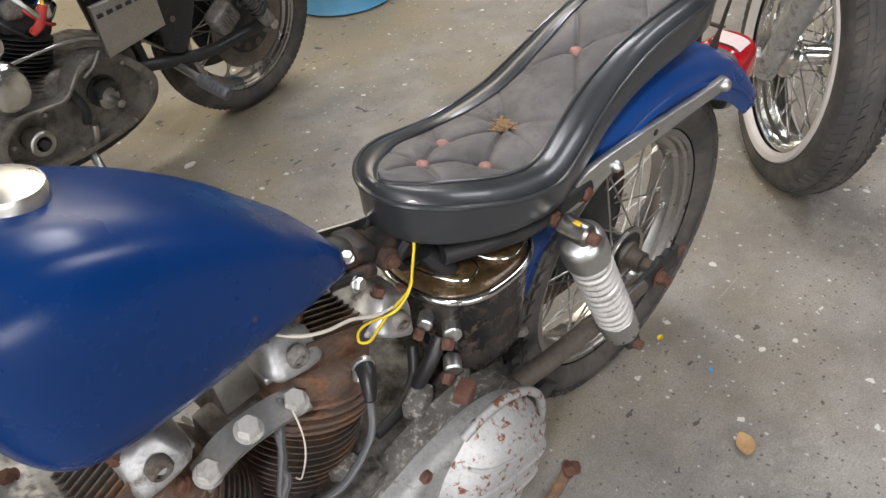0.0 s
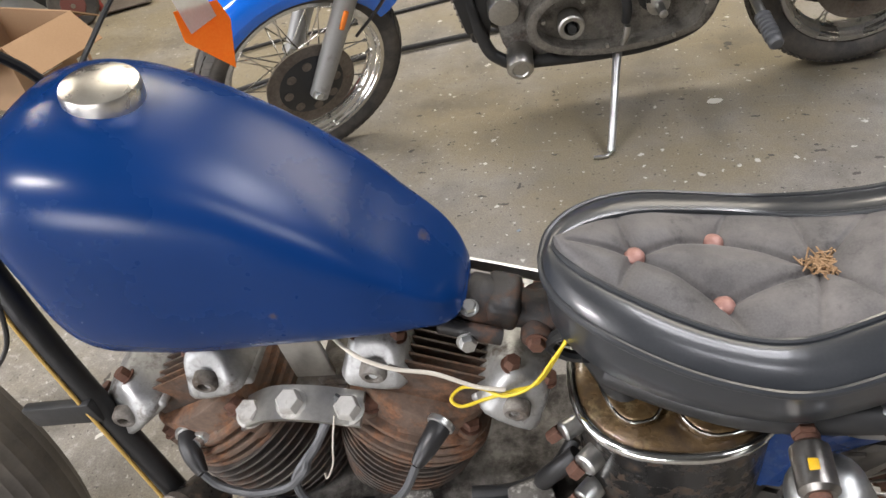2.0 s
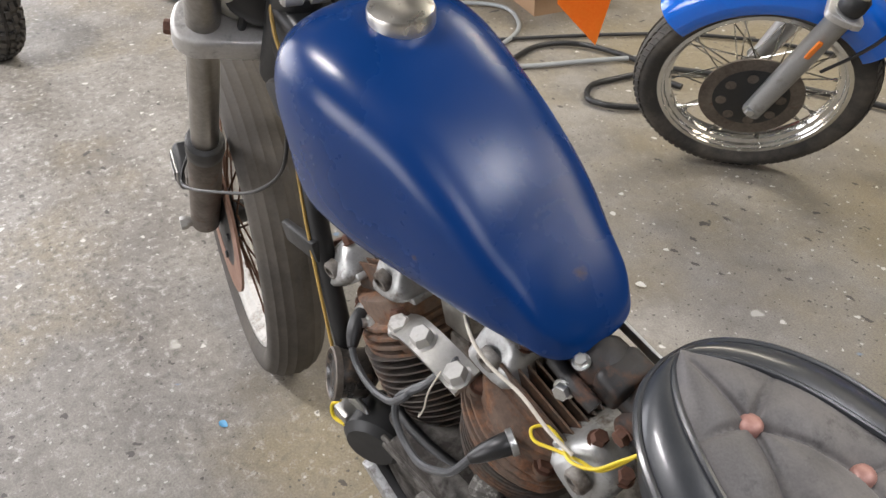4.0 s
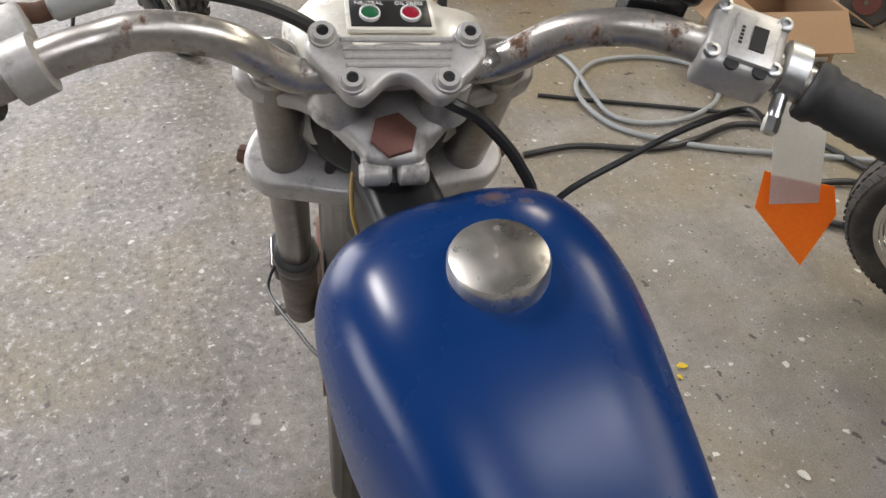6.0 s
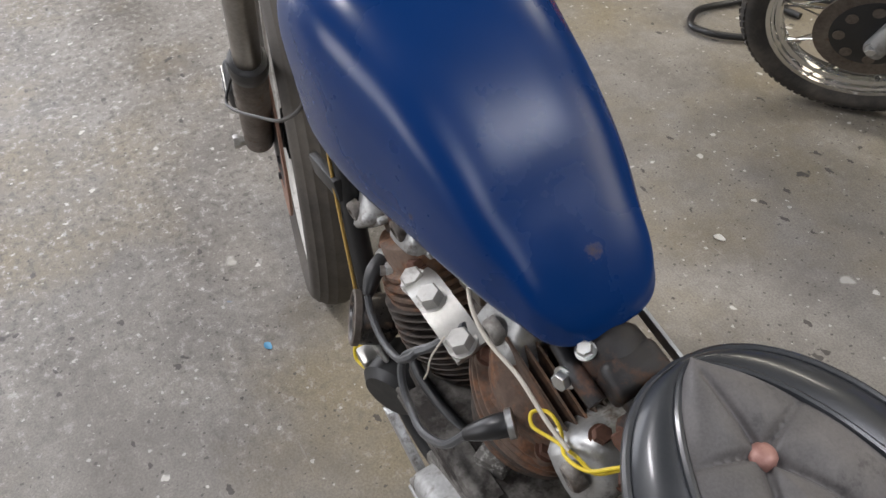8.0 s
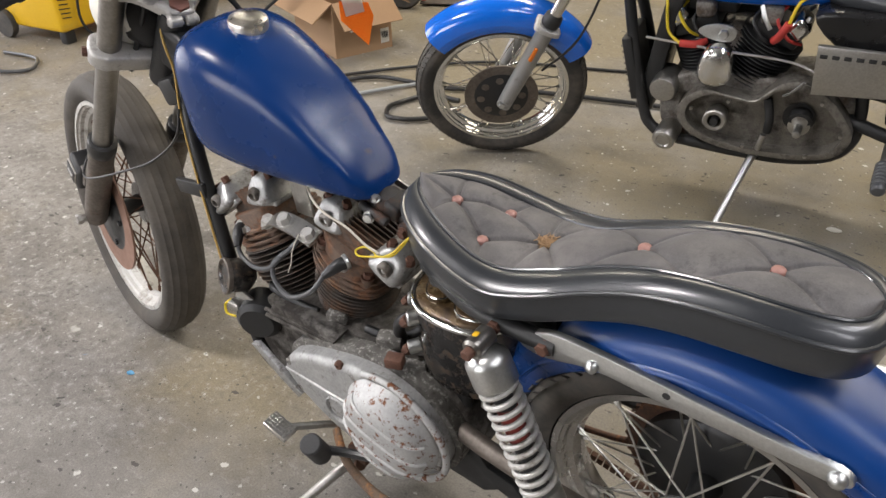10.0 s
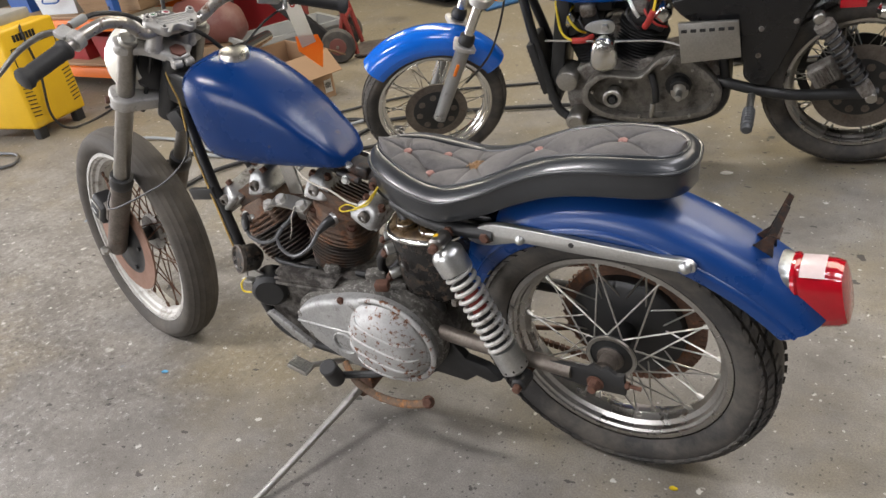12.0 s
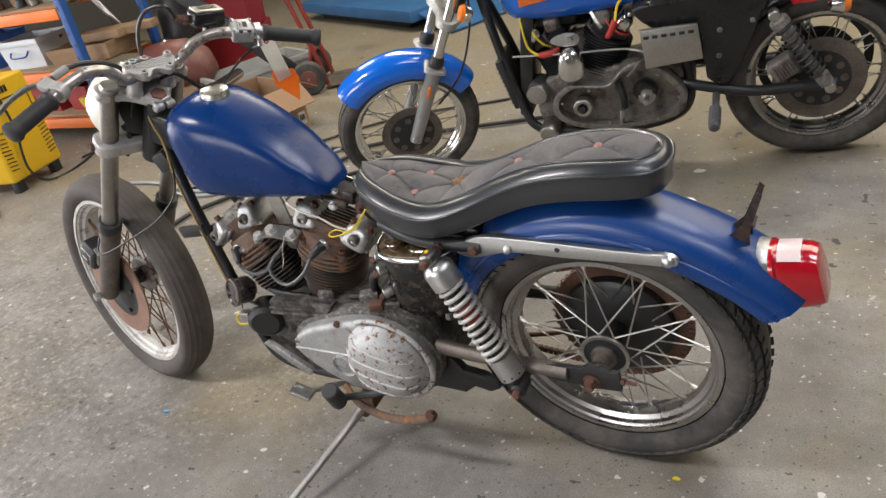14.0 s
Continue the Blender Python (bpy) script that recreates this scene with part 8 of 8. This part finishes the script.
shape("power_cable", lambda b: tube(b, [(-0.02, -0.02, 0.60), (0.02, -0.06, 0.56), (0.025, -0.05, 0.35), (0.03, -0.09, 0.12), (0.06, -0.02, 0.012), (0.10, 0.20, 0.010), (0.02, 0.42, 0.010), (-0.10, 0.50, 0.010), (-0.02, 0.62, 0.010), (0.05, 0.50, 0.010), (0.02, 0.30, 0.010)], 0.007, 10, 8), "cable_black", welder, "black power cable")

# ---- pallet rack with its load ----
rack = thing("shelf_rack", pose(-3.82, 1.82, 0, 0, 0, 0), "orange and blue steel shelf rack loaded with boxes", "shelf")
for px in (-1.78, 0.0):
    for py in (0.0, 0.58):
        b = bmesh.new()
        block(b, (0.055, 0.05, 2.0), Matrix.Translation((px, py, 1.0)), 0.004)
        post = part("post", b, "rack_blue", rack, "blue perforated rack post")
        for k in range(26):
            shape("post_hole", lambda b: block(b, (0.012, 0.004, 0.022), Matrix.Translation((px + (0.012 if k % 2 else -0.012), py - 0.0255, 0.08 + 0.075 * k))), "black_paint", post)
for z in (0.115, 0.420, 0.80, 1.22):
    for py in (-0.012, 0.59):
        shape("beam", lambda b: block(b, (1.72, 0.04, 0.066), Matrix.Translation((-0.89, py, z)), 0.005), "rack_orange", rack, "orange rack beam")
    shape("deck", lambda b: block(b, (1.72, 0.56, 0.018), Matrix.Translation((-0.89, 0.29, z + 0.040)), 0.003), "wood", rack, "chipboard shelf deck")


def storage(name, size, x, y, z, material, label, category, rz=0, lid=None, hollow=True):
    """An open box with walls that have thickness."""
    t = thing(name, pose(x, y, z, 0, 0, rz), label, category)
    b = bmesh.new()
    sx, sy, sz = size
    if hollow:
        wall = 0.012
        def ring(inset, zz, flare=0.0):
            return [V(a * (sx / 2 - inset + flare), c * (sy / 2 - inset + flare), zz) for a, c in ((-1, -1), (1, -1), (1, 1), (-1, 1))]
        skin(b, [ring(0.02, 0), ring(0.0, sz), ring(wall, sz), ring(0.02 + wall, wall)])
    else:
        block(b, size, Matrix.Translation((0, 0, sz / 2)), 0.008)
    part("body", b, material, t, flat=True)
    if lid:
        shape("rim", lambda bb: skin(bb, [[V(a * (sx / 2 + o), c * (sy / 2 + o), zz) for a, c in ((-1, -1), (1, -1), (1, 1), (-1, 1))] for o, zz in ((0.0, sz - 0.03), (0.014, sz - 0.028), (0.014, sz + 0.002), (-0.004, sz + 0.002))], True, False), lid, t, flat=True)
    return t


tub = storage("storage_tub", (0.38, 0.32, 0.19), -4.53, 2.04, 0.466, "clear_plastic", "cloudy plastic storage tub with blue handles", "tub", 6, "clear_plastic")
shape("handle", lambda b: tube(b, [(-0.08, -0.160, 0.12), (-0.07, -0.185, 0.09), (0.0, -0.19, 0.085), (0.07, -0.185, 0.09), (0.08, -0.160, 0.12)], 0.006, 8, 4), "rack_blue", tub, "blue wire handle")
storage("tool_tray", (0.30, 0.3, 0.09), -4.75, 2.05, 0.851, "grey_plastic", "grey tray of small parts on the shelf", "tray", 3)
storage("wooden_crate", (0.50, 0.34, 0.10), -4.06, 2.10, 0.466, "wood", "pale wooden crate of planks", "crate", 10)
for k in range(3):
    t = thing("timber_block", pose(-3.98 + 0.06 * k, 2.10 + 0.07 * k, 0.566 + 0.001 * k, 0, 0, 8 + 5 * k), "short length of pale timber", "timber", "timber on the crate")
    shape("plank", lambda b: block(b, (0.42, 0.09, 0.05), Matrix.Translation((0, 0, 0.025)), 0.004), "wood", t)
for dx, col in ((-0.62, "red_plastic"), (-0.28, "red_plastic")):
    storage("parts_bin", (0.26, 0.34, 0.19), -3.86 + dx, 2.06, 0.136, col, "dark red plastic parts bin", "bin", -4, hollow=True)
storage("parts_bin", (0.20, 0.26, 0.13), -3.99, 1.98, 0.136, "yellow_plastic", "yellow-edged plastic parts bin", "bin", 12)
storage("blue_tub", (0.3, 0.3, 0.22), -5.05, 2.1, 0.466, "rack_blue", "open blue plastic tub on the shelf", "tub", -5)
t = thing("red_canister", pose(-4.60, 2.06, 0.50, 0, 62, 10), "red plastic canister in the tub", "canister")
shape("body", lambda b: lathe(b, [(0.03, 0.0), (0.045, 0.008), (0.045, 0.22), (0.02, 0.25), (0.018, 0.27)], Matrix.Translation((0, 0, 0.03)), 24), "red_plastic", t)

t = thing("steel_bar", pose(0, 0, 0), "grey steel angle bar leaning behind the rack", "bar")
shape("bar", lambda b: block(b, (0.05, 0.012, 1.05), Matrix.Translation((-4.15, 2.46, 0.515)) @ Matrix.Rotation(radians(-38), 4, "Y"), 0.003), "dull_steel", t)
for k, (x, col, h) in enumerate(((-5.2, "cardboard", 0.22), (-4.42, "cardboard", 0.16), (-4.10, "grey_plastic", 0.13), (-4.80, "wood", 0.12))):
    storage("shelf_box", (0.26, 0.30, h), x, 2.12, 0.851 if k else 0.136, col, "dusty box of spare parts on the shelf", "box", -6 + 5 * k)
for k in range(9):
    x, z = -5.35 + 0.19 * k, 0.851
    t = thing("spare_part", pose(x + 0.05 * (k % 2), 1.93, z, 0, 0, 40 * k), "small greasy metal spare part on the shelf", "spare part", "spare parts on the rack")
    shape("body", lambda b: lathe(b, [(0.012, 0), (0.030 + 0.004 * (k % 3), 0.004), (0.030, 0.035 + 0.01 * (k % 4)), (0.014, 0.045 + 0.01 * (k % 4)), (0.012, 0.075 + 0.012 * (k % 3))], Matrix(), 14), ("dirty_alu", "rust", "black_paint")[k % 3], t)

# ---- boxes, trough, hand truck, lift behind the bikes ----
box = thing("cardboard_box", pose(-2.58, 1.86, 0, 0, 0, 72), "open cardboard box with white labels", "box")
b = bmesh.new()
sx, sy, sz = 0.31, 0.44, 0.26
def box_ring(i, z):
    return [V(a * (sx / 2 - i), c * (sy / 2 - i), z) for a, c in ((-1, -1), (1, -1), (1, 1), (-1, 1))]
skin(b, [box_ring(0, 0), box_ring(0, sz), box_ring(0.005, sz), box_ring(0.005, 0.006)])
part("body", b, "cardboard", box, flat=True)
for px, py, lx, ly, rx, ry in ((0, -sy / 2, sx, 0.15, 42, 0), (0, sy / 2, sx, 0.15, -25, 0), (-sx / 2, 0, 0.13, sy, 0, -35), (sx / 2, 0, 0.13, sy, 0, 30)):
    m = Matrix.Translation((px, py, sz)) @ Matrix.Rotation(radians(rx), 4, "X") @ Matrix.Rotation(radians(ry), 4, "Y") @ Matrix.Translation((math.copysign(lx / 2, px) if px else 0, math.copysign(ly / 2, py) if py else 0, 0))
    shape("flap", lambda bb: block(bb, (lx, ly, 0.005), m), "cardboard", box, flat=True)
shape("label", lambda b: block(b, (0.10, 0.002, 0.075), Matrix.Translation((-0.02, -sy / 2 - 0.001, 0.15))), "paper", box, "white shipping label")
shape("label", lambda b: block(b, (0.045, 0.002, 0.07), Matrix.Translation((0.115, -sy / 2 - 0.001, 0.065))), "paper", box, "white shipping label")
for k in range(7):
    shape("label_bar", lambda b: block(b, (0.002 + 0.002 * (k % 2), 0.001, 0.03), Matrix.Translation((0.098 + 0.0055 * k, -sy / 2 - 0.0025, 0.07))), "black_paint", box)
for k in range(3):
    shape("label_bar", lambda b: block(b, (0.07 - 0.01 * k, 0.001, 0.004), Matrix.Translation((-0.02, -sy / 2 - 0.0025, 0.165 - 0.013 * k))), "black_paint", box)
t = thing("chrome_silencer", pose(-2.72, 1.74, 0.315, 0, 0, -78), "chrome silencer end lying across the box", "silencer")
shape("tube", lambda b: lathe(b, [(0.030, -0.25), (0.036, 0.0), (0.046, 0.10), (0.048, 0.20), (0.040, 0.215), (0.026, 0.215), (0.022, 0.19), (0.001, 0.18)], Matrix.Rotation(radians(90), 4, "Y"), 30), "chrome", t)
trough = storage("grey_trough", (0.64, 0.36, 0.21), -3.14, 2.52, 0.0, "grey_plastic", "long grey plastic trough", "trough", 65, "grey_plastic")
t = thing("fuel_tank", pose(-3.58, 2.32, 0.0, 0, 0, 20), "dull maroon motorcycle tank standing on the floor", "tank")
shape("shell", lambda b: skin(b, [[V(x, w * math.cos(a), z + h * math.sin(a)) for a in [2 * math.pi * k / 28 for k in range(28)]] for x, w, z, h in ((-0.24, 0.02, 0.35, 0.03), (-0.21, 0.10, 0.335, 0.11), (-0.08, 0.14, 0.32, 0.15), (0.08, 0.14, 0.31, 0.15), (0.19, 0.10, 0.28, 0.11), (0.24, 0.02, 0.26, 0.03))]), "maroon_paint", t)
shape("stand_block", lambda b: block(b, (0.28, 0.20, 0.17), Matrix.Translation((0, 0, 0.085)), 0.01), "wood", t)
shape("cap", lambda b: lathe(b, [(0.04, 0), (0.042, 0.01), (0.03, 0.02), (0.001, 0.022)], Matrix.Translation((-0.06, 0, 0.462)), 24), "chrome", t)
t = thing("steel_channel", pose(-3.05, 2.42, 0, 0, 0, 28), "dark leaning steel channel", "channel")
shape("channel", lambda b: block(b, (0.09, 0.05, 0.95), Matrix.Translation((0, 0, 0.40)) @ Matrix.Rotation(radians(-42), 4, "Y"), 0.006), "black_paint", t)
truck = thing("hand_truck", pose(-2.80, 2.66, 0, 0, 0, 30), "red steel hand truck with black rubber wheels", "hand truck")
for sgn in (-1, 1):
    b = bmesh.new()
    lathe(b, [(0.055, -0.026), (0.095, -0.024), (0.107, -0.008), (0.107, 0.008), (0.095, 0.024), (0.055, 0.026)], Matrix.Translation((0, sgn * 0.21, 0.107)) @ Matrix.Rotation(radians(90), 4, "X"), 32)
    wh = part("wheel", b, "rubber", truck, "black rubber wheel")
    shape("wheel_hub", lambda b: lathe(b, [(0.015, -0.034), (0.05, -0.030), (0.06, -0.018), (0.06, 0.018), (0.05, 0.030), (0.015, 0.034)], Matrix.Translation((0, sgn * 0.21, 0.107)) @ Matrix.Rotation(radians(90), 4, "X"), 28), "maroon_paint", wh, "dull red wheel hub")
    shape("rail", lambda b: tube(b, [(0.10, sgn * 0.15, 0.03), (0.05, sgn * 0.15, 0.30), (-0.13, sgn * 0.15, 1.10), (-0.22, sgn * 0.12, 1.22)], 0.015, 12, 5), "red_paint", truck, "red steel tube rail")
    shape("wheel_arm", lambda b: tube(b, [(0.0, sgn * 0.17, 0.107), (0.05, sgn * 0.15, 0.28)], 0.012, 10), "red_paint", truck)
for z in (0.25, 0.62, 0.98):
    shape("cross_bar", lambda b: tube(b, [(0.06 - 0.225 * (z - 0.25), -0.15, z), (0.06 - 0.225 * (z - 0.25), 0.15, z)], 0.012, 10), "red_paint", truck)
shape("toe_plate", lambda b: block(b, (0.24, 0.34, 0.008), Matrix.Translation((0.20, 0, 0.018)), 0.002), "old_steel", truck, "worn steel toe plate")
shape("axle", lambda b: rod(b, (0, -0.25, 0.107), (0, 0.25, 0.107), 0.010, seg=12), "dull_steel", truck)
lift = thing("lift_table", pose(-3.35, 4.55, 0, 0, 0, -27), "worn blue steel motorcycle lift table", "lift table")
shape("deck", lambda b: block(b, (1.9, 0.75, 0.09), Matrix.Translation((0, 0.0, 0.12)), 0.008), "lift_blue", lift)
shape("base_frame", lambda b: block(b, (1.5, 0.55, 0.08), Matrix.Translation((0, 0.0, 0.04)), 0.006), "black_paint", lift)
shape("ramp", lambda b: block(b, (0.45, 0.6, 0.02), Matrix.Translation((1.13, 0, 0.075)) @ Matrix.Rotation(radians(16), 4, "Y"), 0.004), "lift_blue", lift)
storage("red_crate", (0.50, 0.40, 0.34), -3.75, 3.05, 0.0, "red_plastic", "red plastic crate behind the trough", "crate", 30)
storage("red_crate", (0.45, 0.40, 0.30), -3.72, 3.02, 0.342, "red_plastic", "red plastic crate stacked on another", "crate", 22)
t = thing("black_roll", pose(-3.75, 2.50, 0, 0, 0, 0), "tall dark roll of matting", "roll")
shape("roll", lambda b: lathe(b, [(0.05, 0), (0.12, 0.006), (0.12, 1.05), (0.06, 1.06), (0.055, 1.0)], Matrix.Rotation(radians(-8), 4, "X") @ Matrix.Translation((0, 0, 0.02)), 28), "black_paint", t)
t = thing("blue_drum", pose(1.06, 2.08, 0), "blue painted drum on the floor", "drum")
shape("shell", lambda b: lathe(b, [(0.20, 0), (0.215, 0.01), (0.205, 0.03), (0.205, 0.25), (0.212, 0.26), (0.205, 0.27), (0.205, 0.55), (0.215, 0.57), (0.20, 0.58)], Matrix(), 40), "pale_blue_paint", t)

# ---- hoses on the floor ----
def hose(pts, r, material, label):
    t = thing("air_hose", pose(0, 0, 0), label, "hose", "hoses on the floor")
    shape("hose", lambda b: tube(b, [(x, y, r + 0.001 + 0.6 * r * abs(math.sin(1.7 * i))) for i, (x, y) in enumerate(pts)], r, 10, 8), material, t)


hose([(-3.11, 0.99), (-3.04, 1.13), (-2.81, 1.18), (-2.54, 1.12), (-2.37, 1.10), (-2.28, 1.18), (-2.27, 1.34), (-2.36, 1.51), (-2.55, 1.60), (-2.72, 1.49), (-2.76, 1.28), (-2.65, 1.13), (-2.49, 1.06), (-2.31, 1.07), (-2.17, 1.16), (-2.06, 1.30), (-1.95, 1.48), (-1.84, 1.66)], 0.0085, "cable_grey", "dusty grey air hose in loops")
hose([(-2.25, 0.72), (-2.23, 0.89), (-2.14, 1.09), (-2.13, 1.24), (-2.17, 1.43), (-2.08, 1.55), (-1.94, 1.59), (-1.75, 1.62), (-1.4, 1.80), (-0.6, 2.05)], 0.0100, "cable_black", "black rubber hose on the floor")
hose([(-1.62, 1.55), (-1.75, 1.52), (-1.80, 1.43), (-1.81, 1.33), (-1.76, 1.26), (-1.70, 1.26), (-1.65, 1.29), (-1.58, 1.36)], 0.0100, "cable_black", "loop of black hose on the floor")
hose([(-3.9, 0.66), (-3.62, 0.60), (-3.50, 0.70), (-3.62, 0.80), (-3.85, 0.76)], 0.009, "wire_grey", "grey cable loop on the floor")
hose([(-2.6, 0.95), (-1.9, 1.9), (-1.2, 2.25), (0.0, 2.75), (0.8, 3.0)], 0.007, "cable_black", "black cable along the floor")

# ---- small litter ----
def chip(name, x, y, rz, size, material, label, category, curl=0.006):
    t = thing(name, pose(x, y, 0.001, 0, 0, rz), label, category)
    outline = loop2([(-0.5, 0.0), (-0.2, 0.32), (0.2, 0.26), (0.5, 0.05), (0.25, -0.25), (-0.15, -0.30)], 4)
    b = bmesh.new()
    rows = []
    for s in (0.02, 0.4, 0.75, 1.0):
        rows.append([V(px * size * s, py * size * s, 0.0008 + curl * (s * py) ** 2 * 4 + curl * 0.6 * s) for px, py in outline])
    grid(b, rows, True)
    lower = [[p - V(0, 0, 0.0008) for p in r] for r in rows[::-1]]
    grid(b, lower, True)
    part("blade", b, material, t)


chip("dry_leaf", -0.016, -0.345, 40, 0.050, "leaf", "curled dry brown leaf on the floor", "leaf", 0.010)
chip("paint_chip", -1.046, 0.684, 20, 0.026, "paper", "pale flake on the floor", "flake")
chip("paint_chip", -1.354, 0.644, 70, 0.024, "wire_yellow", "yellow flake on the floor", "flake")
chip("paint_chip", -1.330, 0.620, 10, 0.014, "wire_yellow", "yellow flake on the floor", "flake")
chip("paint_chip", -1.277, -0.222, 15, 0.022, "pale_blue_paint", "pale blue flake on the floor", "flake", 0.002)
chip("paint_chip", -0.118, 1.403, 15, 0.045, "paper", "pale flake on the floor", "flake", 0.002)
chip("paint_chip", 0.104, -0.212, 55, 0.014, "pale_blue_paint", "pale blue flake on the floor", "flake", 0.002)
chip("paint_chip", 0.12, -0.09, 5, 0.018, "wire_yellow", "yellow flake on the floor", "flake", 0.002)
chip("paint_chip", -3.66, -0.50, 5, 0.05, "leaf", "brown scrap on the floor", "scrap", 0.004)
